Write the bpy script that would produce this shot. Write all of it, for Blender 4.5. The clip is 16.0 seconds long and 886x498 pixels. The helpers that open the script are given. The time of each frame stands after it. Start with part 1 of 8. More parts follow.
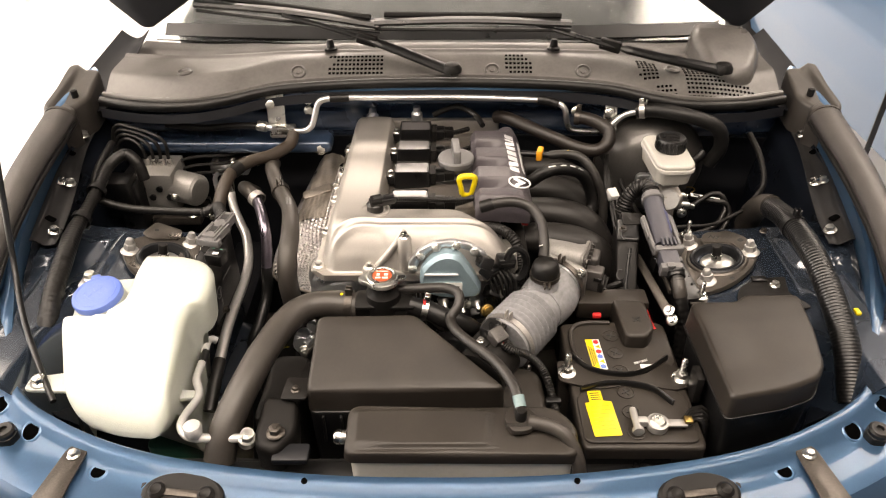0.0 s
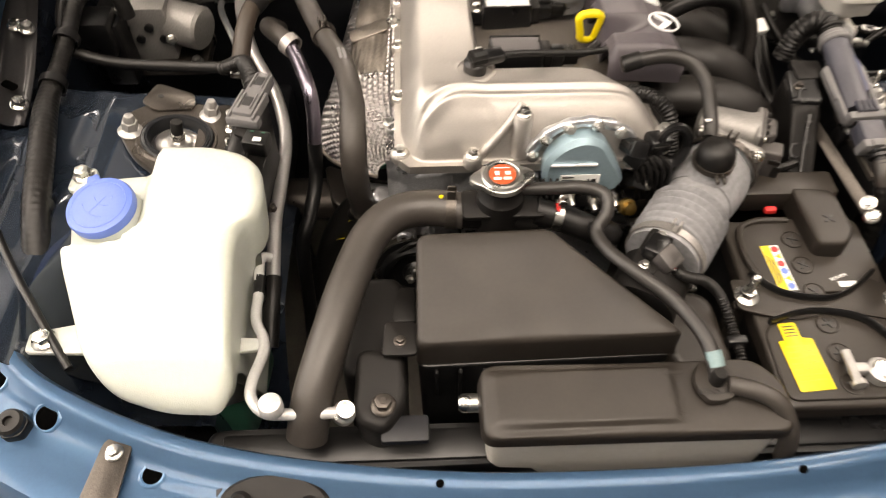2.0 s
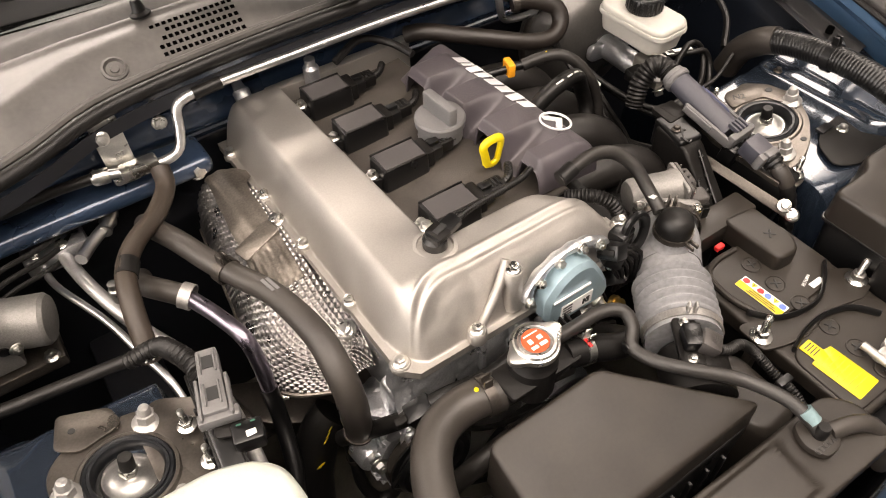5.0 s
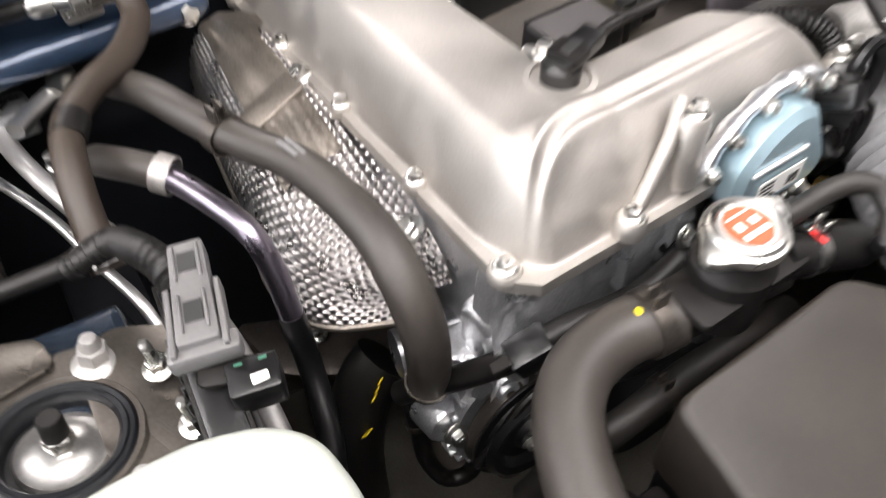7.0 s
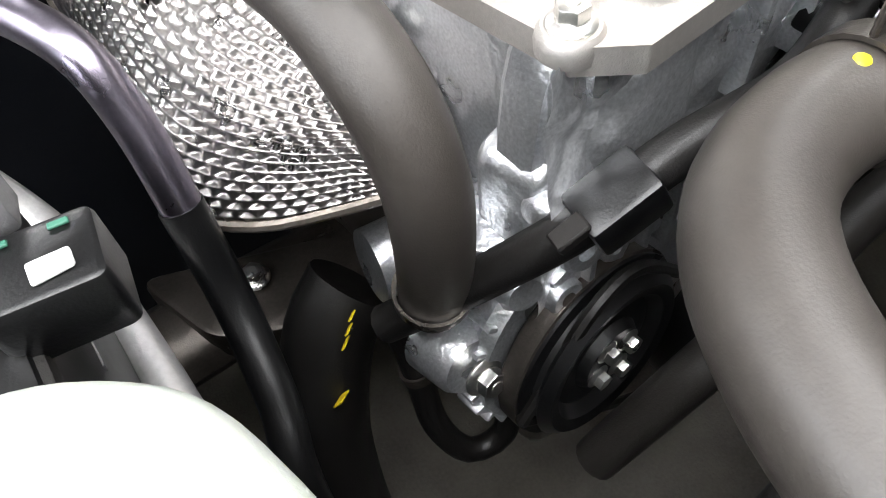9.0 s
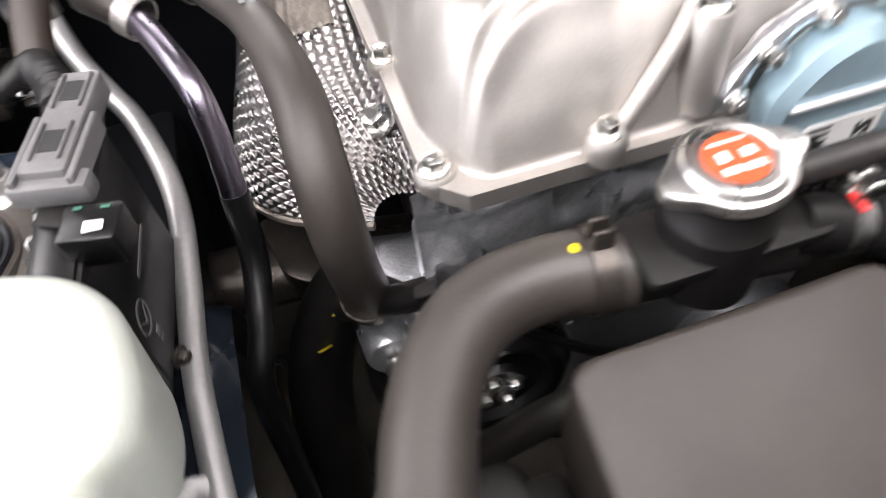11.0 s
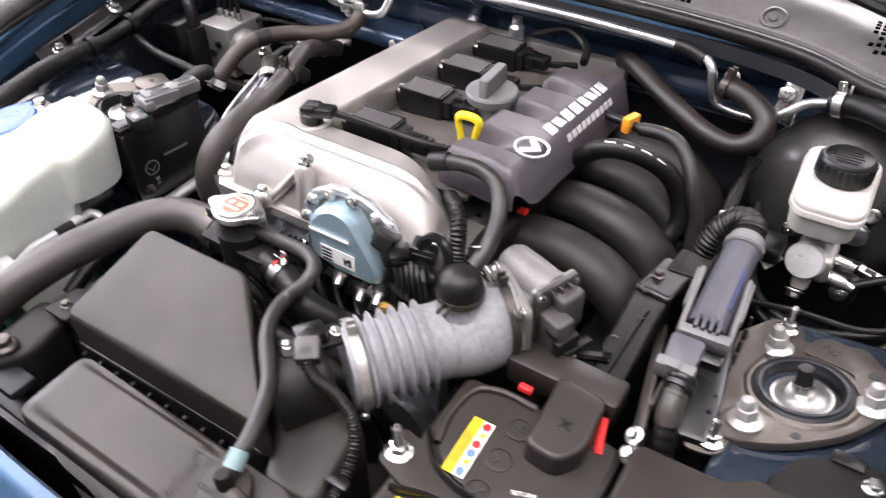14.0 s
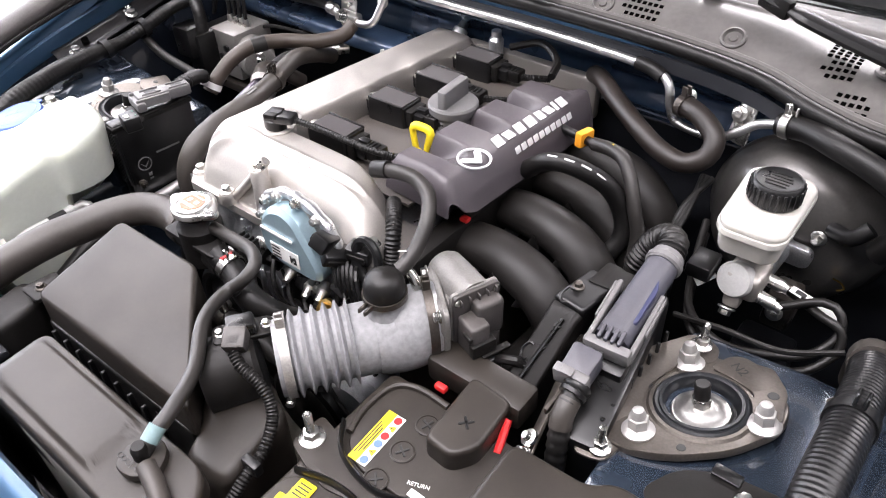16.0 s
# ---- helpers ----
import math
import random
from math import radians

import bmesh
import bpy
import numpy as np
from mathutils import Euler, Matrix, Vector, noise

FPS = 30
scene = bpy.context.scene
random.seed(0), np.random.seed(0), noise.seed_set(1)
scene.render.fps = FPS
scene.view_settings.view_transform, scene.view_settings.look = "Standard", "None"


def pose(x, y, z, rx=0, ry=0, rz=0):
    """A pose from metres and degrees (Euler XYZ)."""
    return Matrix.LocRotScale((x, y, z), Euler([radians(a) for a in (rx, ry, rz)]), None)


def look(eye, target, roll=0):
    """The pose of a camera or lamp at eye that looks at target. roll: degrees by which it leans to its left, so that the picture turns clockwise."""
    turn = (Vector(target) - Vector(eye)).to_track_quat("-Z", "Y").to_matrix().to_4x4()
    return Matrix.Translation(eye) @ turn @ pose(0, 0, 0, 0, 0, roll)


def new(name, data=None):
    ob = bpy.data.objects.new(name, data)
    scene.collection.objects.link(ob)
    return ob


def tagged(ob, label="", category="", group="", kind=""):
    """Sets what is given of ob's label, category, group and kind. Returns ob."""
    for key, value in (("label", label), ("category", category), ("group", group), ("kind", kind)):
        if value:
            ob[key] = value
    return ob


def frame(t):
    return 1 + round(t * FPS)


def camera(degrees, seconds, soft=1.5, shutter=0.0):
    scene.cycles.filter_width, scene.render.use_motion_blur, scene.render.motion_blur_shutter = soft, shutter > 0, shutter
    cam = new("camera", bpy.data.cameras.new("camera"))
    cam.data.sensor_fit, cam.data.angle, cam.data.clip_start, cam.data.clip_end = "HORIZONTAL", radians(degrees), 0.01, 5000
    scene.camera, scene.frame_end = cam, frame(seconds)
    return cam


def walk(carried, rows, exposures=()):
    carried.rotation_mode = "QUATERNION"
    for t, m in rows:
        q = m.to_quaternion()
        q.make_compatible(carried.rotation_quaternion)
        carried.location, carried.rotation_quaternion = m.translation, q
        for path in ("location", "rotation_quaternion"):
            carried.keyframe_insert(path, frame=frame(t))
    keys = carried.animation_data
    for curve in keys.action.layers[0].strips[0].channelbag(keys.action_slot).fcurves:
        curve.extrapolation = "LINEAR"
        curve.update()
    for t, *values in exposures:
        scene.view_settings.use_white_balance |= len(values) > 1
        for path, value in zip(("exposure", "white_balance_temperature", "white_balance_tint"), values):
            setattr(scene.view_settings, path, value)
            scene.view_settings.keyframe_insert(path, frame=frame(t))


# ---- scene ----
cam = camera(63.0, 16.0, 1.0, 0.6)
# seconds, eye, target, roll
PATH = [
    (0, (0.006, 0.001, 1.602), (0.0, 1.619, 0.426), -0.2),
    (0.5, (-0.01, 0.04, 1.591), (-0.033, 1.618, 0.364), -0.3),
    (1, (-0.074, 0.134, 1.576), (-0.077, 1.63, 0.25), 0.0),
    (1.5, (-0.161, 0.233, 1.54), (-0.06, 1.628, 0.11), 1.1),
    (2, (-0.186, 0.329, 1.496), (-0.118, 1.547, -0.089), 0.9),
    (2.5, (-0.204, 0.438, 1.485), (-0.256, 1.607, -0.136), -0.4),
    (3, (-0.309, 0.51, 1.495), (-0.048, 1.711, -0.083), -1.4),
    (3.5, (-0.397, 0.541, 1.516), (0.088, 1.66, -0.069), -1.6),
    (4, (-0.405, 0.561, 1.537), (0.216, 1.716, 0.027), -1.5),
    (4.2, (-0.403, 0.566, 1.541), (0.268, 1.713, 0.046), -1.2),
    (6.3, (-0.397, 0.633, 1.447), (0.35, 1.716, -0.059), -1.4),
    (6.5, (-0.391, 0.665, 1.398), (0.332, 1.759, -0.112), -1.9),
    (7, (-0.385, 0.734, 1.248), (0.253, 1.819, -0.307), -3.7),
    (7.5, (-0.383, 0.79, 1.126), (0.265, 1.847, -0.443), -4.0),
    (8, (-0.368, 0.823, 1.057), (0.306, 1.833, -0.532), -5.9),
    (8.2, (-0.365, 0.831, 1.036), (0.325, 1.779, -0.584), -6.2),
    (10.3, (-0.355, 0.810, 1.016), (0.332, 1.830, -0.561), -6.7),
    (10.5, (-0.340, 0.795, 1.043), (0.266, 1.853, -0.543), -7.3),
    (11, (-0.257, 0.701, 1.150), (-0.028, 1.883, -0.447), -7.9),
    (11.5, (-0.198, 0.596, 1.244), (-0.113, 1.940, -0.235), -1.2),
    (12, (-0.089, 0.494, 1.322), (-0.214, 1.935, -0.06), 0.5),
    (12.5, (0.071, 0.482, 1.339), (-0.352, 1.844, -0.064), 0.0),
    (13, (0.217, 0.473, 1.372), (-0.381, 1.791, -0.009), 1.2),
    (13.5, (0.348, 0.434, 1.393), (-0.427, 1.783, 0.137), 0.4),
    (14, (0.441, 0.475, 1.381), (-0.401, 1.75, 0.09), -0.5),
    (14.5, (0.533, 0.516, 1.402), (-0.38, 1.715, 0.087), -1.0),
    (15, (0.562, 0.534, 1.409), (-0.409, 1.694, 0.101), -2.3),
    (15.5, (0.567, 0.531, 1.41), (-0.408, 1.693, 0.106), -2.0),
    (16, (0.572, 0.531, 1.412), (-0.403, 1.709, 0.123), -1.9),
]
walk(cam, [(t, look(eye, target, roll)) for t, eye, target, roll in PATH],
     exposures=[(0.0, -0.60, 7900, 17), (2.0, -0.60, 7800, 16), (4.0, -0.68, 7900, 19), (6.5, -0.26, 6700, 15), (7.5, -0.22, 6400, 14), (8.2, 0.08, 6200, 10), (10.3, 0.36, 6300, 11), (11.0, -0.25, 6400, 17), (12.0, -0.84, 6300, 24), (13.5, -0.36, 6300, 22), (16.0, -0.03, 6300, 19)])

# ---- world and lights: a bright white showroom ----
world = bpy.data.worlds.new("showroom_world")
scene.world = world
world.use_nodes = True
world.node_tree.nodes["Background"].inputs[0].default_value = (0.9, 0.95, 1.0, 1)
world.node_tree.nodes["Background"].inputs[1].default_value = 0.05


def area_lamp(name, eye, target, sx, sy, watts, colour):
    d = bpy.data.lights.new(name, "AREA")
    d.shape, d.size, d.size_y, d.energy, d.color = "RECTANGLE", sx, sy, watts, colour
    ob = new(name, d)
    ob.matrix_world = look(eye, target)
    return ob


area_lamp("ceiling_light_lamp_front", (-0.6, -0.5, 3.35), (-0.6, -0.5, 0), 3.4, 0.9, 68, (1.0, 0.97, 0.93))
area_lamp("ceiling_light_lamp_middle", (0.2, 0.55, 3.35), (0.2, 0.55, 0), 3.4, 0.9, 70, (1.0, 0.98, 0.95))
area_lamp("window_daylight", (-4.4, 1.0, 1.8), (0, 1.0, 0.9), 5.0, 2.4, 185, (0.93, 0.97, 1.0))
# added fill over the neighbouring car, brightens the cowl and right side
area_lamp("side_fill_lamp", (2.7, 2.6, 3.35), (2.7, 2.6, 0), 2.4, 0.9, 110, (1.0, 0.98, 0.95))
area_lamp("far_ceiling_lamp", (-0.3, 5.3, 3.35), (-0.3, 5.3, 0), 3.4, 1.2, 300, (1.0, 0.98, 0.95))

area_lamp("west_ceiling_lamp", (-2.9, 1.7, 3.35), (-2.9, 1.7, 0), 1.6, 3.4, 112, (1.0, 0.98, 0.95))

# ---- materials ----


def material(name, base, rough=0.5, metal=0.0, vary=0.12, scale=40.0, bump=0.0, bump_scale=300.0, coat=0.0,
             dust=0.0, dust_colour=(0.32, 0.28, 0.23), rough_vary=0.12, trans=0.0, sss=0.0, spec=0.5):
    m = bpy.data.materials.new(name)
    m.use_nodes = True
    nt = m.node_tree
    n, l = nt.nodes, nt.links
    b = n["Principled BSDF"]
    tc = n.new("ShaderNodeNewGeometry")
    big = n.new("ShaderNodeTexNoise")
    big.inputs["Scale"].default_value, big.inputs["Detail"].default_value = scale * 0.3, 4
    fine = n.new("ShaderNodeTexNoise")
    fine.inputs["Scale"].default_value, fine.inputs["Detail"].default_value = scale * 6, 3
    for t in (big, fine):
        l.new(tc.outputs["Position"], t.inputs["Vector"])
    add = n.new("ShaderNodeMath")
    add.operation = "ADD"
    l.new(big.outputs[0], add.inputs[0])
    l.new(fine.outputs[0], add.inputs[1])
    ramp = n.new("ShaderNodeMapRange")
    ramp.inputs[1].default_value, ramp.inputs[2].default_value = 0.7, 1.3
    ramp.inputs[3].default_value, ramp.inputs[4].default_value = 1 - vary, 1 + vary
    l.new(add.outputs[0], ramp.inputs[0])
    mul = n.new("ShaderNodeVectorMath")
    mul.operation = "SCALE"
    mul.inputs[0].default_value = base
    l.new(ramp.outputs[0], mul.inputs["Scale"])
    colour = mul.outputs[0]
    if dust:
        dn = n.new("ShaderNodeTexNoise")
        dn.inputs["Scale"].default_value, dn.inputs["Detail"].default_value = 14, 8
        l.new(tc.outputs["Position"], dn.inputs["Vector"])
        sep = n.new("ShaderNodeSeparateXYZ")
        l.new(tc.outputs["Normal"], sep.inputs[0])
        dm = n.new("ShaderNodeMapRange")
        dm.inputs[1].default_value, dm.inputs[2].default_value = 0.35, 0.7
        dm.inputs[3].default_value, dm.inputs[4].default_value = 0.25 * dust, dust
        l.new(dn.outputs[0], dm.inputs[0])
        up = n.new("ShaderNodeMath")
        up.operation, up.use_clamp = "MULTIPLY", True
        l.new(dm.outputs[0], up.inputs[0])
        l.new(sep.outputs[2], up.inputs[1])
        mix = n.new("ShaderNodeMix")
        mix.data_type = "RGBA"
        l.new(up.outputs[0], mix.inputs[0])
        l.new(colour, mix.inputs[6])
        mix.inputs[7].default_value = (*dust_colour, 1)
        colour = mix.outputs[2]
    l.new(colour, b.inputs["Base Color"])
    rr = n.new("ShaderNodeMapRange")
    rr.inputs[1].default_value, rr.inputs[2].default_value = 0.3, 0.7
    rr.inputs[3].default_value, rr.inputs[4].default_value = max(0.02, rough - rough_vary * rough), min(1, rough + rough_vary)
    l.new(big.outputs[0], rr.inputs[0])
    l.new(rr.outputs[0], b.inputs["Roughness"])
    b.inputs["Metallic"].default_value = metal
    b.inputs["Specular IOR Level"].default_value = spec
    b.inputs["Coat Weight"].default_value = coat
    b.inputs["Coat Roughness"].default_value = 0.05
    b.inputs["Transmission Weight"].default_value = trans
    if sss:
        b.inputs["Subsurface Weight"].default_value = sss
        b.inputs["Subsurface Radius"].default_value = (0.03, 0.03, 0.025)
        b.inputs["Subsurface Scale"].default_value = 1.0
    if bump:
        bn = n.new("ShaderNodeTexNoise")
        bn.inputs["Scale"].default_value, bn.inputs["Detail"].default_value = bump_scale, 3
        l.new(tc.outputs["Position"], bn.inputs["Vector"])
        bp = n.new("ShaderNodeBump")
        bp.inputs["Strength"].default_value, bp.inputs["Distance"].default_value = bump, 0.001
        l.new(bn.outputs[0], bp.inputs["Height"])
        l.new(bp.outputs[0], b.inputs["Normal"])
    return m


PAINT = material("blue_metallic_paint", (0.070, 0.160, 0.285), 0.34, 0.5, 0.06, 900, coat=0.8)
# the body blue again, darkened: the bay's shade is put into both colours
PAINT_SHADED = material("shaded_blue_bay_paint", (0.018, 0.028, 0.044), 0.20, 0.4, 0.12, 30, coat=1.0, dust=0.02)
FIREWALL = material("shaded_blue_firewall_paint", (0.030, 0.056, 0.104), 0.24, 0.4, 0.12, 30, coat=1.0, dust=0.02)
# near-black for dark steel parts and for sheets whose colour holds their shade
PAINT_DARK_SHADED = material("dark_shaded_bay_sheet", (0.004, 0.005, 0.008), 0.5, 0.2, 0.2, 60, dust=0.02)
PLASTIC = material("black_plastic", (0.0062, 0.0056, 0.0053), 0.44, 0, 0.2, 60, 0.2, 1400, dust=0.015, spec=0.22)
RUNNER = material("brown_black_plastic", (0.0105, 0.0094, 0.0088), 0.43, 0, 0.2, 60, 0.2, 1400, dust=0.025, spec=0.32)
PLASTIC_D = material("black_gloss_plastic", (0.0035, 0.0035, 0.0038), 0.3, 0, 0.15, 60, 0.1, 900, dust=0.006)
LID = material("dusty_black_lid", (0.0155, 0.0125, 0.0103), 0.40, 0, 0.15, 40, 0.12, 1600, dust=0.05, spec=0.36)
COWL = material("grey_cowl_plastic", (0.072, 0.067, 0.063), 0.30, 0, 0.2, 24, 0.25, 1300, dust=0.18, dust_colour=(0.42, 0.40, 0.38))
RUBBER = material("rubber_hose", (0.028, 0.024, 0.021), 0.44, 0, 0.14, 50, 0.14, 900, dust=0.07)
RUBBER_MID = material("dark_rubber_hose", (0.013, 0.0115, 0.0105), 0.42, 0, 0.14, 50, 0.14, 900, dust=0.04)
RUBBER_BROWN = material("brown_rubber_hose", (0.028, 0.019, 0.013), 0.45, 0, 0.15, 60, 0.3, 900, dust=0.06)
RUBBER_LOOP = material("brown_black_rubber", (0.012, 0.0085, 0.0068), 0.40, 0, 0.15, 60, 0.2, 900, dust=0.03)
RUBBER_D = material("black_rubber", (0.0045, 0.0042, 0.0042), 0.38, 0, 0.12, 50, 0.2, 900, dust=0.02, spec=0.34)
TEAL = material("pale_teal_tape", (0.16, 0.24, 0.25), 0.45, 0, 0.1, 60)
GREY_RUBBER = material("grey_bellows_rubber", (0.205, 0.205, 0.213), 0.52, 0, 0.28, 26, 0.2, 500, dust=0.3, dust_colour=(0.4, 0.4, 0.4))
ALU = material("cast_aluminium", (0.46, 0.435, 0.405), 0.50, 0.9, 0.07, 80, 0.3, 1500)
ALU_R = material("raw_cast_aluminium", (0.66, 0.67, 0.69), 0.30, 0.9, 0.2, 90, 0.9, 200)
STEEL = material("zinc_steel", (0.62, 0.61, 0.58), 0.25, 1.0, 0.12, 120, 0.1, 700)
STEEL_D = material("dark_steel", (0.075, 0.066, 0.058), 0.3, 0.75, 0.25, 60, 0.2, 700, dust=0.03)
MOUNT = material("brown_grey_mount_steel", (0.115, 0.102, 0.090), 0.3, 0.75, 0.2, 60, 0.15, 700, dust=0.03)
NUT_ZINC = material("pale_zinc_nut", (0.40, 0.39, 0.375), 0.38, 0.6, 0.1, 120, 0.1, 700)
PIPE = material("aluminium_pipe", (0.66, 0.66, 0.66), 0.3, 1.0, 0.08, 90, 0.1, 600)
PIPE_PALE = material("pale_bare_pipe", (0.50, 0.50, 0.49), 0.4, 0.35, 0.1, 60, 0.15, 700)
PIPE_P = material("purple_tinted_pipe", (0.24, 0.215, 0.26), 0.27, 1.0, 0.1, 90)
FOIL = material("embossed_foil", (0.44, 0.42, 0.41), 0.27, 1.0, 0.12, 120, 0.25, 420)
FOIL_DULL = material("dull_foil", (0.27, 0.24, 0.21), 0.40, 0.9, 0.25, 60, 0.7, 90)
VVT = material("blue_zinc_cover", (0.34, 0.47, 0.53), 0.34, 0.55, 0.06, 60)
TANK = material("milky_tank_plastic", (0.505, 0.53, 0.48), 0.34, 0, 0.04, 30, 0.2, 700, sss=0.6)
TANK_Y = material("yellowed_tank_plastic", (0.45, 0.435, 0.40), 0.38, 0, 0.05, 30, 0.15, 900, sss=0.2)
BLUE_CAP = material("blue_cap_plastic", (0.10, 0.17, 0.50), 0.38, 0, 0.06, 50, 0.2, 900)
YELLOW = material("yellow_plastic", (0.68, 0.52, 0.01), 0.4, 0, 0.05, 50)
ORANGE = material("orange_plastic", (0.85, 0.34, 0.02), 0.4, 0, 0.05, 50)
VALLEY = material("brown_grey_plastic", (0.042, 0.036, 0.032), 0.46, 0, 0.2, 50, 0.4, 900, dust=0.1)
CAP_RED = material("orange_red_sticker", (0.45, 0.085, 0.03), 0.3, 0, 0.08, 60)
NAVY = material("dark_blue_plastic", (0.03, 0.035, 0.085), 0.35, 0, 0.1, 60)
COIL_LID = material("potted_resin", (0.075, 0.07, 0.07), 0.16, 0, 0.05, 60, spec=0.8, rough_vary=0.0)
# body blue on the inner wings, with their shadow put into the colour
APRON = material("shaded_blue_inner_wing", (0.010, 0.014, 0.022), 0.26, 0.5, 0.15, 30, coat=0.6, dust=0.01)
LEDGE = material("grey_black_sheet", (0.03, 0.03, 0.032), 0.32, 0.5, 0.2, 50, 0.1, 500, coat=0.3, dust=0.06)
ZINC_CUP = material("zinc_cup", (0.50, 0.49, 0.47), 0.3, 1.0, 0.12, 60, 0.1, 500)
# black caps on the surface that paint the dark inside of holes
VOID = material("painted_hole_shade", (0.0015, 0.0015, 0.0015), 0.9, 0, 0.1, 60, spec=0.0)
ALLOY = material("dull_alloy", (0.24, 0.232, 0.222), 0.48, 0.6, 0.2, 70, 0.4, 500, dust=0.08)
SEAT_RING = material("seat_ring_rubber", (0.008, 0.009, 0.011), 0.32, 0.2, 0.15, 60, 0.1, 900)
BRASS = material("brass", (0.45, 0.30, 0.10), 0.3, 1.0, 0.1, 60)
RED = material("red_plastic", (0.6, 0.02, 0.02), 0.4, 0, 0.05, 50)
GREEN = material("green_plastic", (0.03, 0.12, 0.08), 0.4, 0, 0.05, 50)
WHITE = material("white_label", (0.75, 0.75, 0.73), 0.5, 0, 0.04, 50)
# print, dark joints, and the painted shade of small holes, slots and wells
INK = material("black_ink_and_hole_shade", (0.02, 0.02, 0.02), 0.5, 0, 0.05, 50)
GREY_CL = material("dull_clamp_steel", (0.42, 0.40, 0.38), 0.42, 0.8, 0.2, 70, 0.2, 600)
COVER_GREY = material("dark_grey_moulded_plastic", (0.045, 0.041, 0.040), 0.4, 0, 0.25, 70, 0.3, 900, dust=0.08)
PIPE_OX = material("oxidised_aluminium_pipe", (0.62, 0.61, 0.60), 0.36, 0.8, 0.1, 60, 0.15, 700)
GREY_PL = material("grey_connector_plastic", (0.13, 0.128, 0.13), 0.42, 0, 0.1, 60, 0.2, 900, dust=0.08)
BLUEGREY = material("blue_grey_plastic", (0.052, 0.053, 0.068), 0.42, 0, 0.1, 60, 0.2, 900, dust=0.1)
COVER = material("engine_cover_plastic", (0.060, 0.052, 0.060), 0.36, 0, 0.1, 60, 0.35, 1500, dust=0.08)
SILVER = material("silver_badge", (0.78, 0.78, 0.79), 0.3, 0.3, 0.04, 60)
GLASS = material("windscreen_glass", (0.85, 0.9, 0.9), 0.03, 0, 0.01, 20, trans=1.0)
FLOOR = material("pale_floor_tile", (0.82, 0.81, 0.80), 0.25, 0, 0.04, 3)
WALL = material("grey_wall_paint", (0.36, 0.36, 0.36), 0.6, 0, 0.02, 4, 0.1, 200)
DIRT = material("dusty_undertray", (0.075, 0.068, 0.056), 0.7, 0, 0.35, 40, 0.5, 300, dust=0.5, dust_colour=(0.22, 0.20, 0.165))


def glow(name, colour, strength):
    m = bpy.data.materials.new(name)
    m.use_nodes = True
    b = m.node_tree.nodes["Principled BSDF"]
    b.inputs["Base Color"].default_value = (*colour, 1)
    b.inputs["Emission Color"].default_value = (*colour, 1)
    b.inputs["Emission Strength"].default_value = strength
    return m


LAMP = glow("lamp_diffuser", (1.0, 0.98, 0.95), 5.0)
WINDOW = glow("daylit_window", (0.95, 0.98, 1.0), 3.0)
BOOSTER = material("satin_black_paint", (0.085, 0.081, 0.077), 0.30, 0.5, 0.12, 40, coat=0.3, dust=0.03)

# ---- mesh helpers ----
PLACE = {}


def thing(name, at, label, category, group="", kind=""):
    ob = new(name)
    ob.empty_display_size = 0.02
    ob.location = at
    PLACE[ob.name] = Vector(at)
    return tagged(ob, label, category, group, kind)


def to_mesh(name, bm, mat, angle=38):
    me = bpy.data.meshes.new(name)
    bmesh.ops.recalc_face_normals(bm, faces=bm.faces)
    bm.to_mesh(me)
    bm.free()
    me.materials.append(mat)
    me.polygons.foreach_set("use_smooth", [True] * len(me.polygons))
    me.set_sharp_from_angle(angle=radians(angle))
    return me


def part(name, bm, mat, parent=None, label="", angle=38):
    """One mesh object, made in world places, under its thing."""
    lo = Vector([min(v.co[i] for v in bm.verts) for i in range(3)])
    hi = Vector([max(v.co[i] for v in bm.verts) for i in range(3)])
    c = (lo + hi) / 2
    if parent is None:
        c.z = lo.z
    bmesh.ops.translate(bm, vec=-c, verts=bm.verts)
    ob = new(name, to_mesh(name, bm, mat, angle))
    PLACE[ob.name] = c
    ob.location = c - (PLACE[parent.name] if parent else Vector())
    ob.parent = parent
    return tagged(ob, label)


def put(name, mesh, m, parent, label=""):
    """A part that shares its mesh with others, at the world pose m."""
    ob = new(name, mesh)
    ob.parent = parent
    ob.matrix_basis = Matrix.Translation(-PLACE[parent.name]) @ m
    PLACE[ob.name] = m.translation.copy()
    return tagged(ob, label)


def axis(a, b):
    """A pose at a whose z axis points to b."""
    a, b = Vector(a), Vector(b)
    return Matrix.Translation(a) @ (b - a).to_track_quat("Z", "Y").to_matrix().to_4x4()


def up(at, n=(0, 0, 1), turn=0):
    return axis(at, Vector(at) + Vector(n)) @ pose(0, 0, 0, 0, 0, turn)


def rounded(pts, r, seg=4):
    """A polygon with its corners rounded by r."""
    out, n = [], len(pts)
    for i in range(n):
        p, a, b = Vector(pts[i]).to_2d(), Vector(pts[i - 1]).to_2d(), Vector(pts[(i + 1) % n]).to_2d()
        da, db = a - p, b - p
        k = min(r, da.length * 0.45, db.length * 0.45)
        s, e = p + da.normalized() * k, p + db.normalized() * k
        for j in range(seg + 1):
            t = j / seg
            out.append(s * (1 - t) ** 2 + p * 2 * t * (1 - t) + e * t * t)
    return out


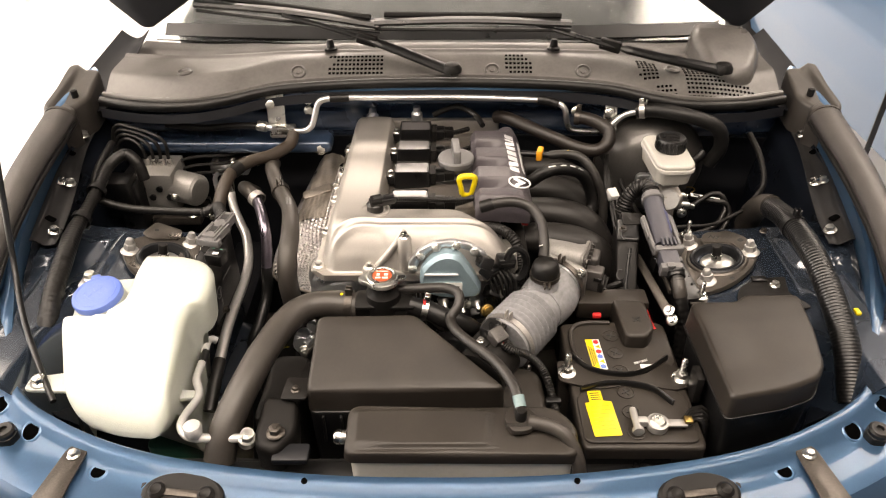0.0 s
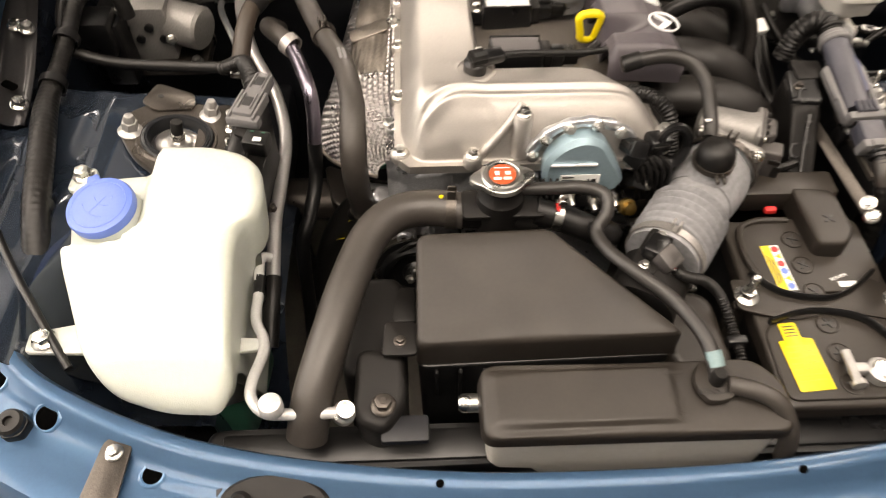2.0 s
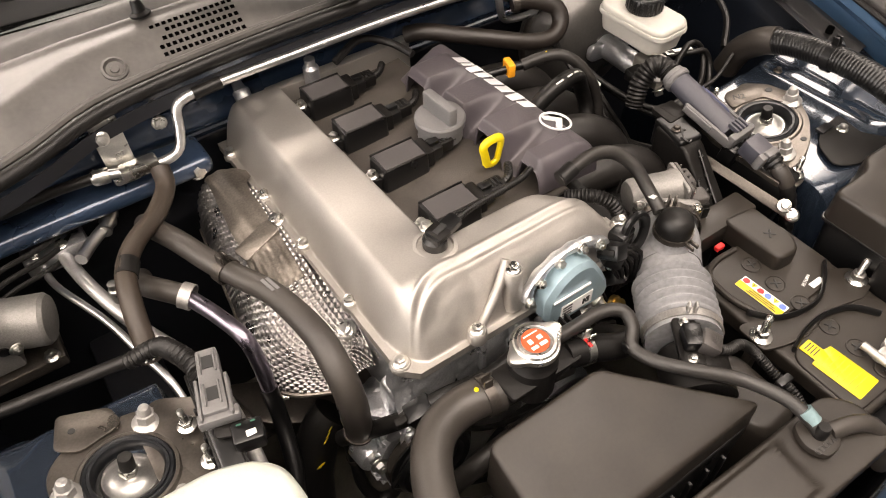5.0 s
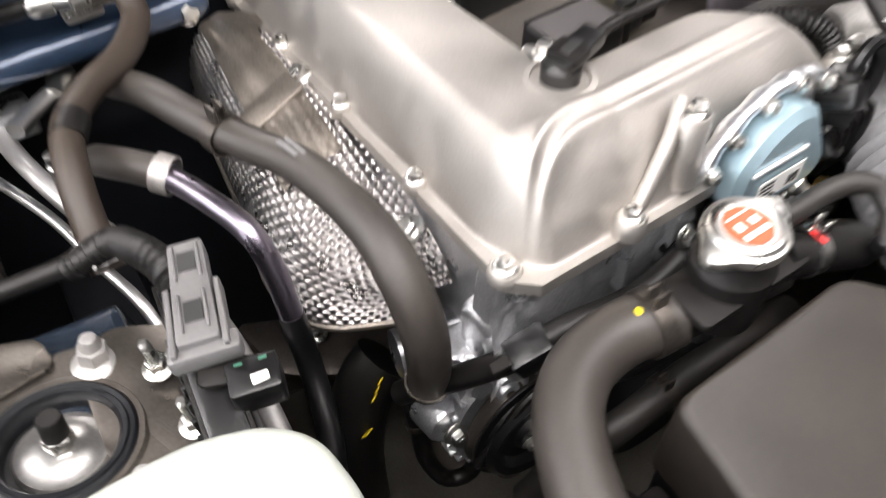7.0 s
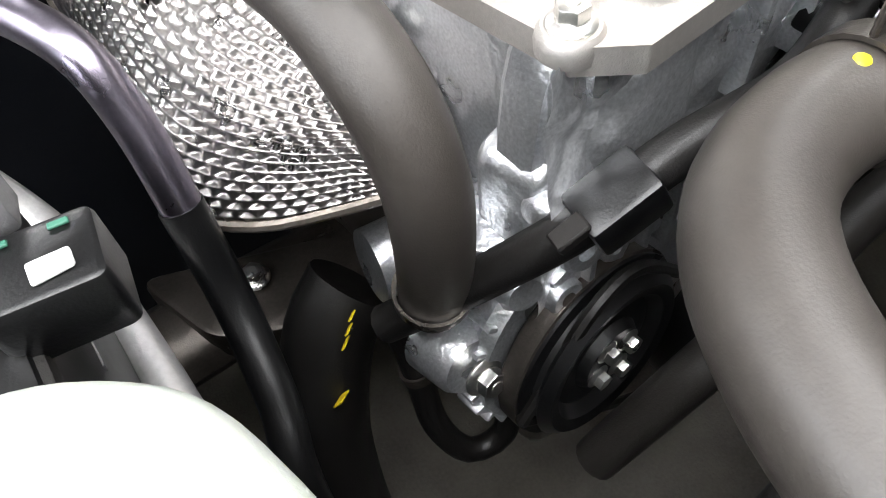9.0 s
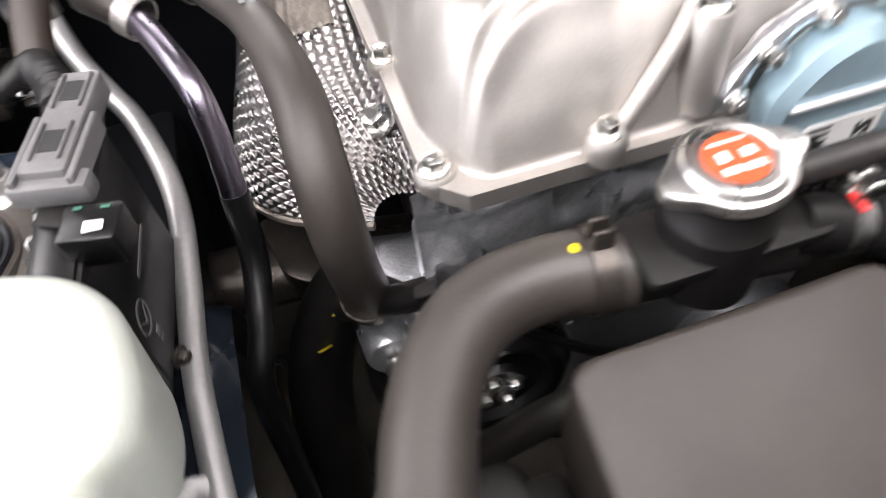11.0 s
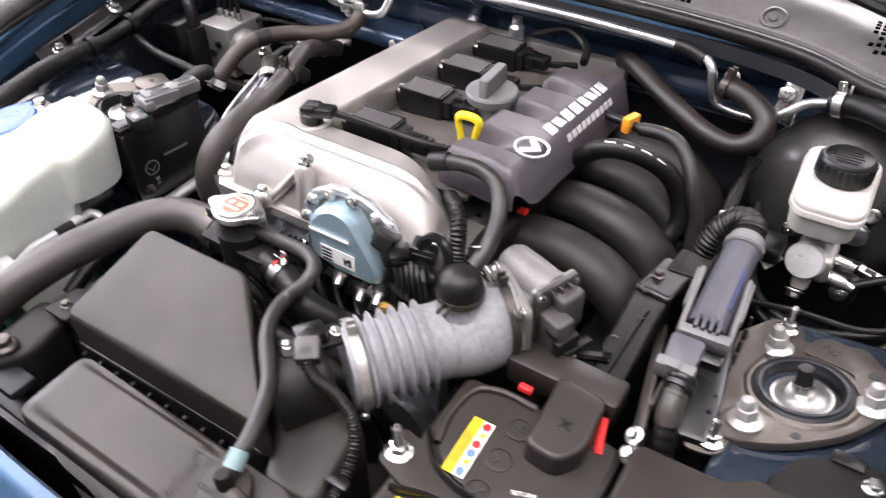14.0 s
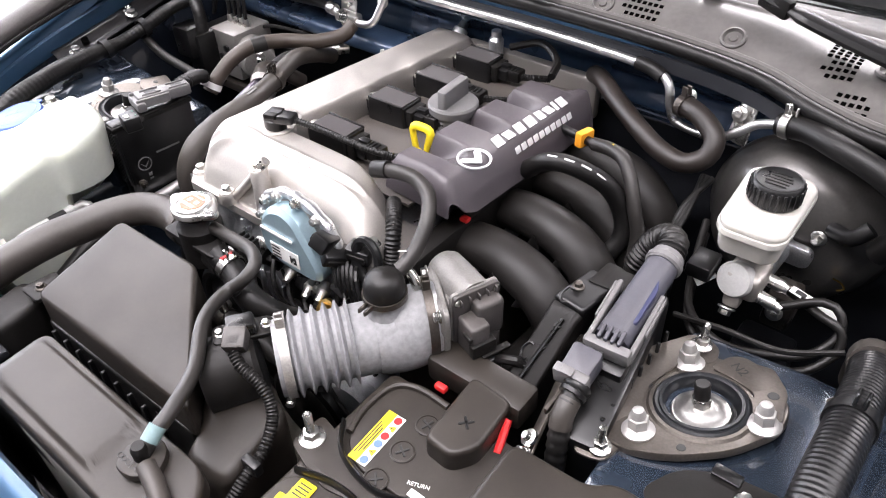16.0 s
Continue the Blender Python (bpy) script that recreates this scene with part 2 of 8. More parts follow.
def rings(bm, loops, close=True, cap0=True, cap1=True):
    """Skin a row of equal loops of points."""
    vs = [[bm.verts.new(p) for p in loop] for loop in loops]
    n = len(vs[0])
    for a, b in zip(vs, vs[1:]):
        for i in range(n if close else n - 1):
            j = (i + 1) % n
            bm.faces.new((a[i], a[j], b[j], b[i]))
    if close and cap0:
        bm.faces.new(vs[0][::-1])
    if close and cap1:
        bm.faces.new(vs[-1])
    return bm


def box(cx, cy, cz, sx, sy, sz, bev=0.003, seg=2, m=None, bm=None):
    out = bm or bmesh.new()
    b = bmesh.new()
    bmesh.ops.create_cube(b, size=1)
    bmesh.ops.scale(b, vec=(sx, sy, sz), verts=b.verts)
    if bev:
        bmesh.ops.bevel(b, geom=b.edges[:], offset=min(bev, 0.45 * min(sx, sy, sz)), segments=seg, profile=0.5, affect="EDGES")
    bmesh.ops.transform(b, matrix=(m or Matrix()) @ Matrix.Translation((cx, cy, cz)), verts=b.verts)
    return merge(out, b)


def merge(a, b):
    vm = {v: a.verts.new(v.co) for v in b.verts}
    for f in b.faces:
        a.faces.new([vm[v] for v in f.verts])
    b.free()
    return a


def prism(pts, z0, z1, r=0.01, bev=0.003, m=None, bm=None, taper=1.0):
    """An upright slab with a rounded outline and eased edges, in the frame m."""
    out = bm or bmesh.new()
    b = bmesh.new()
    ring = rounded(pts, r) if r else [Vector(p).to_2d() for p in pts]
    c = sum(ring, Vector((0, 0))) / len(ring)

    def at(p, s, z):
        d = p - c
        q = c + d * max(0.0, (1 - s / max(d.length, 1e-5)))
        return Vector((q.x, q.y, z))
    lo = [c + (p - c) * taper for p in ring]
    sgn = 1 if z1 > z0 else -1
    rings(b, [[at(p, bev, z0) for p in lo], [at(p, 0, z0 + sgn * bev) for p in lo], [at(p, 0, z1 - sgn * bev) for p in ring],
              [at(p, bev * 0.3, z1 - sgn * bev * 0.3) for p in ring], [at(p, bev, z1) for p in ring]])
    bmesh.ops.transform(b, matrix=m or Matrix(), verts=b.verts)
    return merge(out, b)


def cushion(pts, top, bottom, r=0.012, corner=0.02, taper=1.0, bm=None, inner=10, seg=5, dip=None):
    """A moulded box: outline, a top that is a function of place, rounded shoulder r, straight sides."""
    out = bm or bmesh.new()
    ring = rounded(pts, corner, seg)
    # closer spacing along long sides
    dense = []
    for i, p in enumerate(ring):
        q = ring[(i + 1) % len(ring)]
        k = max(1, int((q - p).length / 0.012))
        dense += [p.lerp(q, j / k) for j in range(k)]
    ring = dense
    c = sum(ring, Vector((0, 0))) / len(ring)
    f = top if callable(top) else (lambda x, y: top)
    g = bottom if callable(bottom) else (lambda x, y: bottom)
    loops = []
    for k in range(4):
        t = k / 3
        loops.append([(c.x + (p.x - c.x) * (taper + (1 - taper) * t), c.y + (p.y - c.y) * (taper + (1 - taper) * t),
                       g(p.x, p.y) + (f(p.x, p.y) - r - g(p.x, p.y)) * t) for p in ring])
    for k in range(1, 6):
        a = math.pi / 2 * k / 5
        loop = []
        for p in ring:
            d = p - c
            q = c + d * (1 - r * (1 - math.cos(a)) / max(d.length, r))
            loop.append((q.x, q.y, f(q.x, q.y) - r * (1 - math.sin(a))))
        loops.append(loop)
    last = [Vector(p).to_2d() for p in loops[-1]]
    for k in range(1, inner):
        s = 1 - k / inner
        loops.append([(c.x + (p.x - c.x) * s, c.y + (p.y - c.y) * s, f(c.x + (p.x - c.x) * s, c.y + (p.y - c.y) * s)) for p in last])
    b = bmesh.new()
    rings(b, loops)
    return merge(out, b)


def spline(pts, step=0.008):
    """A smooth curve through the points."""
    p = [Vector(q) for q in pts]
    p = [2 * p[0] - p[1]] + p + [2 * p[-1] - p[-2]]
    out = []
    for i in range(1, len(p) - 2):
        a, b, c, d = p[i - 1:i + 3]
        n = max(2, int((c - b).length / step))
        for j in range(n):
            t = j / n
            out.append(0.5 * (2 * b + (c - a) * t + (2 * a - 5 * b + 4 * c - d) * t * t + (3 * b - a - 3 * c + d) * t ** 3))
    return out + [p[-2]]


def tube(pts, r, seg=14, step=0.008, ribs=None, bm=None, smooth=True, flat=1.0, cap=True):
    """A round hose along a curve; r a number or a function of 0..1; ribs (pitch, depth)."""
    out = bm or bmesh.new()
    b = bmesh.new()
    if ribs:
        step = min(step, ribs[0] / 4)
    path = spline(pts, step) if smooth else [Vector(q) for q in pts]
    t0 = (path[1] - path[0]).normalized()
    side = t0.orthogonal().normalized() if abs(t0.z) > 0.9 else t0.cross(Vector((0, 0, 1))).normalized()
    loops, run, n = [], 0.0, len(path)
    for i, p in enumerate(path):
        t = (path[min(i + 1, n - 1)] - path[max(i - 1, 0)]).normalized()
        side = (side - t * side.dot(t)).normalized()
        other = t.cross(side)
        if i:
            run += (p - path[i - 1]).length
        rr = r(i / (n - 1)) if callable(r) else r
        if ribs:
            rr += ribs[1] * math.cos(2 * math.pi * run / ribs[0])
        loops.append([p + side * rr * math.cos(2 * math.pi * k / seg) + other * rr * flat * math.sin(2 * math.pi * k / seg) for k in range(seg)])
    rings(b, loops, True, cap, cap)
    return merge(out, b)


def lathe(profile, m=None, seg=24, bm=None, cap=True):
    """Turned shape: (radius, height) pairs about the z axis of m."""
    out = bm or bmesh.new()
    b = bmesh.new()
    loops = [[(r * math.cos(2 * math.pi * k / seg), r * math.sin(2 * math.pi * k / seg), z) for k in range(seg)] for r, z in profile]
    rings(b, loops, True, cap, cap)
    bmesh.ops.transform(b, matrix=m or Matrix(), verts=b.verts)
    return merge(out, b)


def sheet(f, nu, nv, thick=0.0, bm=None):
    """A grid of points f(u, v), u and v from 0 to 1, with a thickness downward along its normals."""
    out = bm or bmesh.new()
    b = bmesh.new()
    g = [[b.verts.new(f(i / nu, j / nv)) for j in range(nv + 1)] for i in range(nu + 1)]
    for i in range(nu):
        for j in range(nv):
            b.faces.new((g[i][j], g[i + 1][j], g[i + 1][j + 1], g[i][j + 1]))
    if thick:
        bmesh.ops.recalc_face_normals(b, faces=b.faces)
        bmesh.ops.solidify(b, geom=b.faces[:], thickness=thick)
    return merge(out, b)


def clamp_ring(at, along, r, width=0.012, lug=True, thick=0.0018):
    """A sprung hose clamp about the axis along."""
    m = axis(at, Vector(at) + Vector(along)) @ Matrix.Translation((0, 0, -width / 2))
    bm = lathe([(r, 0), (r + thick, 0), (r + thick, width), (r, width)], m, 24, cap=False)
    if lug:
        box(0, r + 0.007, width / 2, 0.003, 0.014, width * 0.9, 0.001, 1, m @ pose(0.004, 0, 0), bm)
        box(0, r + 0.007, width / 2, 0.003, 0.014, width * 0.9, 0.001, 1, m @ pose(-0.004, 0, 0), bm)
    return bm


def smooth01(t):
    t = max(0.0, min(1.0, t))
    return t * t * (3 - 2 * t)


def bolt_bm():
    """Flanged hex bolt, hex 10 mm across, on z = 0."""
    bm = lathe([(0.0085, 0), (0.0088, 0.001), (0.008, 0.002), (0.006, 0.0028), (0.006, 0.003)], seg=20)
    prism([(0.006 * math.cos(math.pi / 3 * k), 0.006 * math.sin(math.pi / 3 * k)) for k in range(6)], 0.0025, 0.008, 0, 0.0007, bm=bm)
    return lathe([(0.0028, 0.0079), (0.0024, 0.0084), (0.001, 0.0084)], seg=12, bm=bm)


def nut_bm():
    """Tall flange nut with a domed cap, 14 mm across."""
    bm = lathe([(0.0145, 0), (0.0148, 0.002), (0.012, 0.004), (0.009, 0.006)], seg=24)
    prism([(0.0095 * math.cos(math.pi / 3 * k), 0.0095 * math.sin(math.pi / 3 * k)) for k in range(6)], 0.004, 0.016, 0, 0.001, bm=bm)
    return lathe([(0.0065, 0.015), (0.0068, 0.020), (0.005, 0.0245), (0.002, 0.0258)], seg=16, bm=bm)


def stud_bm():
    """Threaded stud with a flange nut."""
    bm = lathe([(0.011, 0), (0.011, 0.0015), (0.008, 0.003), (0.006, 0.004)], seg=20)
    prism([(0.0072 * math.cos(math.pi / 3 * k), 0.0072 * math.sin(math.pi / 3 * k)) for k in range(6)], 0.003, 0.010, 0, 0.0008, bm=bm)
    prof = []
    for k in range(18):
        prof.append((0.0038 if k % 2 else 0.0032, 0.009 + 0.0012 * k))
    return lathe(prof + [(0.002, 0.0315)], seg=12, bm=bm)


BOLT = to_mesh("bolt", bolt_bm(), STEEL)
NUT = to_mesh("nut", nut_bm(), NUT_ZINC)
STUD = to_mesh("stud", stud_bm(), STEEL)
BOLT_DARK = BOLT.copy()
BOLT_DARK.materials[0] = STEEL_D


def bolt(at, parent, n=(0, 0, 1), s=1.0, mesh=None, turn=None):
    name = "nut" if mesh is NUT else "stud" if mesh is STUD else "bolt"
    return put(name, mesh or BOLT, up(at, n, (at[0] * 977 + at[1] * 331) % 60 if turn is None else turn) @ Matrix.Diagonal((s, s, s, 1)), parent)


def text(name, body, size, m, mat, parent, depth=0.0004, align="CENTER"):
    cu = bpy.data.curves.new(name, "FONT")
    cu.body, cu.size, cu.extrude, cu.align_x, cu.align_y = body, size, depth, align, "CENTER"
    ob = new(name, cu)
    dg = bpy.context.evaluated_depsgraph_get()
    me = bpy.data.meshes.new_from_object(ob.evaluated_get(dg))
    bpy.data.objects.remove(ob)
    me.materials.clear()
    me.materials.append(mat)
    return put(name, me, m, parent)

# ---- the room ----
part("floor", box(0, 1, -0.05, 11, 13, 0.1, 0), FLOOR, None)
tagged(bpy.data.objects["floor"], "pale glossy showroom floor", "floor", kind="structure")
part("ceiling", box(0, 1, 3.55, 11, 13, 0.1, 0), WALL, None)
tagged(bpy.data.objects["ceiling"], "plain pale showroom ceiling", "ceiling", kind="structure")
for nm, cx, cy, sx, sy in (("wall_north", 0, 7.55, 11, 0.1), ("wall_south", 0, -5.55, 11, 0.1), ("wall_east", 5.55, 1, 0.1, 13), ("wall_west", -5.55, 1, 0.1, 13)):
    tagged(part(nm, box(cx, cy, 1.75, sx, sy, 3.5, 0), WALL, None), "plain grey showroom wall", "wall", kind="structure")
tagged(part("window_1", box(-5.47, 1.0, 1.8, 0.04, 6.0, 2.8, 0.005), WINDOW, None), "bright daylit window in the wall", "window", kind="structure")
# the panel at (2.7, 2.6) is made up to go with the side fill
for cx, cy, wx, wy in ((-0.6, -0.5, 3.4, 0.9), (0.2, 0.55, 3.4, 0.9), (-0.3, 5.3, 3.4, 1.2), (2.7, 2.6, 2.4, 0.9), (-2.9, 1.7, 1.6, 3.4)):
    lamp = thing("ceiling_light", (cx, cy, 3.5), "long white ceiling light panel", "ceiling light", "ceiling lights")
    part("frame", box(cx, cy, 3.47, wx + 0.1, wy + 0.1, 0.05, 0.01), WALL, lamp)
    part("diffuser", box(cx, cy, 3.44, wx, wy, 0.02, 0.004), LAMP, lamp)

# ---- the car's body round the bay ----
car = thing("car", (0, 1.2, 0), "blue metallic roadster with its bonnet open", "car")


def mirror(pts):
    return [(-x, y, z) for x, y, z in pts]


from mathutils.bvhtree import BVHTree

# inner edge of the bay opening, from the left rear round the front to the right rear
HALF = [(-0.765, 1.50, 0.945), (-0.762, 1.36, 0.935), (-0.748, 1.20, 0.918), (-0.725, 1.05, 0.897), (-0.700, 0.95, 0.880), (-0.666, 0.86, 0.862),
        (-0.634, 0.78, 0.850), (-0.594, 0.712, 0.841), (-0.52, 0.665, 0.835), (-0.42, 0.625, 0.830), (-0.30, 0.598, 0.829), (-0.15, 0.580, 0.829)]
EDGE = HALF + [(0.0, 0.576, 0.829)] + mirror(HALF)[::-1]
edge = spline(EDGE, 0.02)


def section(p, prev, nxt):
    """Cross-section of the blue rim: a lip down into the bay, a rounded crest, a trough and a rising outer ledge."""
    t = (nxt - prev).normalized()
    o = Vector((t.y, -t.x, 0)).normalized()
    o = -o if o.dot(Vector((p.x, p.y - 1.4, 0))) < 0 else o
    front = smooth01((0.95 - p.y) / 0.2)
    prof = [(-0.002, -0.075), (-0.001, -0.03), (0.0, -0.008), (0.004, 0.0), (0.012, 0.002), (0.020, -0.001), (0.028, -0.008), (0.040, -0.014),
            (0.055, -0.015), (0.075, -0.014), (0.088, -0.010 - 0.004 * front), (0.098, -0.008 - 0.008 * front), (0.110, -0.010 - 0.02 * front), (0.118, -0.03 - 0.03 * front)]
    k = 1.0 if front > 0.5 else 0.7 + 0.3 * front / 0.5
    return [p + o * (a * k) + Vector((0, 0, b)) for a, b in prof]


loops = [section(edge[i], edge[max(i - 1, 0)], edge[min(i + 1, len(edge) - 1)]) for i in range(len(edge))]
bm = rings(bmesh.new(), loops, close=False)
bmesh.ops.solidify(bm, geom=bm.faces[:], thickness=0.0015)
rim = part("front_panel", bm, PAINT, car, "satin blue painted rim of the engine bay")



RIM_SKIN = BVHTree.FromPolygons([q for loop in loops for q in loop], [(a * 14 + b, a * 14 + b + 1, a * 14 + b + 15, a * 14 + b + 14) for a in range(len(loops) - 1) for b in range(13)])


def on_rim(x, y):
    """A pose on the rim's skin, upright on it."""
    at, n, k, d = RIM_SKIN.ray_cast(Vector((x, y, 1.2)), Vector((0, 0, -1)))
    if at is None:
        return pose(x, y, 0.815)
    return up(at, n if n.z > 0 else -n)


# round holes, rubber stops and small fixings on the rim
for s in (-1, 1):
    for x, y, r in ((0.556, 0.648, 0.0125), (0.445, 0.590, 0.010), (0.616, 0.691, 0.0125)):
        m = on_rim(s * x, y)
        put("hole_lip", to_mesh("hole_lip", lathe([(r + 0.0035, 0.0004), (r + 0.0015, 0.0018), (r, 0.0016), (r - 0.0008, 0.0008)], cap=False), PAINT), m, rim)
        put("hole", to_mesh("hole", lathe([(r, 0.0008), (r * 0.9, 0.0012), (0.002, 0.0012)]), VOID), m, rim)
    stop = thing("rubber_stop", (s * 0.582, 0.645, 0.82), "black rubber bonnet stop on the blue rim", "rubber stop", "bonnet stops")
    part("buffer", prism([(0.016 * math.cos(math.pi / 3 * k), 0.016 * math.sin(math.pi / 3 * k)) for k in range(6)], -0.002, 0.012, 0.004, 0.002, on_rim(s * 0.584, 0.640)), RUBBER_D, stop)
    part("tip", lathe([(0.013, 0.011), (0.0135, 0.018), (0.011, 0.021), (0.005, 0.021), (0.0045, 0.017)], on_rim(s * 0.584, 0.640)), RUBBER_D, stop)
    lat = thing("headlight_bracket", (s * 0.48, 0.57, 0.8), "dark steel bracket bolted to the blue rim", "bracket", "headlight brackets")
    bm0 = on_rim(s * 0.482, 0.609).translation
    part("arm", prism([(-0.014, 0.016), (0.014, 0.016), (0.018, -0.05), (0.026, -0.13), (-0.026, -0.13), (-0.018, -0.05)], 0, 0.003, 0.012, 0.001, pose(bm0.x, bm0.y, bm0.z + 0.003, 2, 0, s * 8)), STEEL_D, lat)
    bolt((bm0.x, bm0.y, bm0.z + 0.006), lat, (0, 0.05, 1), 1.0)
    loop = thing("bonnet_catch", (s * 0.325, 0.562, 0.80), "black plastic bonnet catch in a recess", "catch", "bonnet catches")
    cm = pose(s * 0.325, 0.556, 0.811, 10, 0, s * 6)
    part("recess", lathe([(0.066, -0.004), (0.064, 0.002), (0.058, 0.003), (0.054, -0.001)], cm @ Matrix.Diagonal((1, 0.62, 1, 1)), 32), PAINT_DARK_SHADED, loop)
    part("cup", lathe([(0.053, 0), (0.053, 0.008), (0.049, 0.011), (0.046, 0.011), (0.001, 0.010)], cm @ Matrix.Diagonal((1, 0.55, 1, 1)), 32), PLASTIC, loop)
    part("bar", box(0, 0, 0.010, 0.05, 0.010, 0.006, 0.002, 2, cm), STEEL_D, loop)
    for k in (-1, 1):
        part("boss", lathe([(0.010, 0), (0.011, 0.010), (0.007, 0.014), (0.003, 0.012)], cm @ pose(k * 0.032, 0, 0.004)), PLASTIC, loop)
    m = on_rim(s * 0.172, 0.566)
    put("fixing", to_mesh("fixing", lathe([(0.004, 0), (0.004, 0.002), (0.002, 0.0025)], seg=12), VOID), m, rim)

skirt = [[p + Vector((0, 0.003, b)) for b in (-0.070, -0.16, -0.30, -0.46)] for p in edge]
# the shade below the rim is put into this sheet's colour
part("inner_skirt", rings(bmesh.new(), skirt, close=False), PAINT_DARK_SHADED, car, "panel under the rim with shade in its colour")

# bumper nose in front of and below the rim
nose = []
for i, p in enumerate(edge):
    if p.y > 0.80:
        continue
    t = (edge[i + 1] - edge[i - 1]).normalized()
    o = Vector((t.y, -t.x, 0)).normalized()
    o = -o if o.dot(Vector((p.x, p.y - 1.4, 0))) < 0 else o
    nose.append([p + o * a + Vector((0, 0, b)) for a, b in ((0.10, -0.03), (0.13, -0.055), (0.18, -0.065), (0.24, -0.075), (0.30, -0.10), (0.34, -0.16), (0.36, -0.25), (0.36, -0.42), (0.33, -0.60))])
part("bumper", rings(bmesh.new(), nose, close=False), STEEL_D, car, "dark headlight shelf and bumper behind the rim")

for s, tag in ((-1, "left"), (1, "right")):
    # outer wing with its crest, above the wheel
    def wing(u, v, s=s):
        y = 0.80 + 0.95 * u
        rise = smooth01((y - 0.80) / 0.25)
        x0, z0 = 0.705 + 0.055 * smooth01(u * 2.0), 0.868 + 0.105 * smooth01(u * 1.5)
        prof = ((0.0, -0.012), (0.006, 0.001 + 0.004 * rise), (0.014, 0.002 + 0.010 * rise), (0.021, 0.001 + 0.012 * rise), (0.028, -0.004 + 0.008 * rise), (0.034, -0.02), (0.042, -0.10), (0.05, -0.22), (0.05, -0.42))
        k = v * (len(prof) - 1)
        i = min(int(k), len(prof) - 2)
        a = Vector(prof[i]).lerp(Vector(prof[i + 1]), k - i)
        return (s * (x0 + a.x), y, z0 + a.y)
    part("wing", sheet(wing, 24, 28, 0.0012), PAINT, car, "blue painted front wing")
    # inner apron wall from the rim down
    def apron(u, v, s=s):
        y = 0.72 + 0.80 * u
        i = max(j for j in range(len(HALF) - 1) if HALF[j][1] >= y) if y < HALF[0][1] else 0
        p, q = HALF[i], HALF[i + 1]
        f = (p[1] - y) / (p[1] - q[1])
        xi, zi = -(p[0] + (q[0] - p[0]) * f), p[2] + (q[2] - p[2]) * f
        a = [(xi - 0.003, zi - 0.022), (xi - 0.010, zi - 0.045), (xi - 0.032, zi - 0.075), (xi - 0.055, 0.75), (xi - 0.065, 0.60), (xi - 0.08, 0.18)]
        k = v * (len(a) - 1)
        i = min(int(k), len(a) - 2)
        q = Vector(a[i]).lerp(Vector(a[i + 1]), k - i)
        return (s * q.x, y, q.y + 0.004 * math.sin(9 * u + 3 * v))
    ap = part("apron", sheet(apron, 40, 25, 0.0015), APRON, car, "blue inner wing panel with shade in its colour")
    for x, y, z in ((0.712, 1.192, 0.892), (0.742, 1.348, 0.914), (0.747, 1.43, 0.924), (0.690, 1.06, 0.872)):
        bolt((s * x, y, z), ap, (-s * 0.35, 0, 1), 1.3)
    # rounded black strip that caps the inner wing
    strip = thing("wing_seal", (s * 0.735, 1.1, 0.9), "long black moulded strip along the inner wing", "trim", "wing strips")
    part("strip", tube([(s * 0.748, 1.298, 0.980), (s * 0.744, 1.22, 0.972), (s * 0.738, 1.10, 0.957), (s * 0.728, 0.97, 0.930), (s * 0.716, 0.875, 0.900)], lambda t: 0.0295 - 0.007 * t, 14, 0.02, flat=0.75), COVER_GREY, strip)
    inner = [(s * 0.7215, 1.294, 0.968), (s * 0.7175, 1.22, 0.960), (s * 0.7125, 1.10, 0.945), (s * 0.7045, 0.97, 0.920), (s * 0.696, 0.88, 0.892)]
    part("strip_lip", tube(inner, 0.0045, 8, 0.02), RUBBER_D, strip)
    part("strip_cap", lathe([(0.030, 0), (0.030, 0.006), (0.024, 0.010), (0.002, 0.011)], axis((s * 0.748, 1.294, 0.980), (s * 0.750, 1.36, 0.987)) @ Matrix.Diagonal((1, 0.78, 1, 1)), 20), RUBBER, strip)
    # hinge plates and the moulded corner by the cowl
    hinge = thing("hinge_bracket", (s * 0.735, 1.42, 0.95), "dark steel bonnet hinge bracket with a moulded cover", "bracket", "bonnet hinge brackets")
    part("leaf", prism([(1.36, 0.91), (1.50, 0.93), (1.52, 0.965), (1.44, 0.975), (1.37, 0.955)], -0.004, 0.004, 0.015, 0.001, Matrix(((0, 0, 1, s * 0.755), (1, 0, 0, 0), (0, 1, 0, 0), (0, 0, 0, 1)))), PAINT_DARK_SHADED, hinge)
    part("cover", cushion([(s * 0.728, 1.385), (s * 0.768, 1.318), (s * 0.80, 1.33), (s * 0.803, 1.50), (s * 0.742, 1.50)][::s], lambda x, y: 0.972 + 0.16 * (y - 1.33) + 0.012 * smooth01((abs(x) - 0.775) / 0.012), 0.905, 0.010, 0.016, 1.0, inner=14), RUBBER, hinge)
    part("step", cushion([(s * 0.735, 1.34), (s * 0.762, 1.30), (s * 0.79, 1.31), (s * 0.775, 1.38)][::s], lambda x, y: 0.978, 0.90, 0.008, 0.012, 1.0), RUBBER, hinge)
    part("pin", lathe([(0.007, 0), (0.007, 0.016), (0.004, 0.018)], pose(s * 0.756, 1.39, 0.980)), PLASTIC, hinge)

    # near-black sheet that paints the shade between cowl end and wing
    part("hinge_well", sheet(lambda u, v, s=s: (s * (0.69 + (0.115 - 0.05 * v) * u), 1.41 + 0.27 * v, 0.955 - 0.02 * math.sin(math.pi * u) + 0.065 * v), 8, 10, 0.002), PAINT_DARK_SHADED, car, "sheet with painted shade in the hinge well beside the cowl")

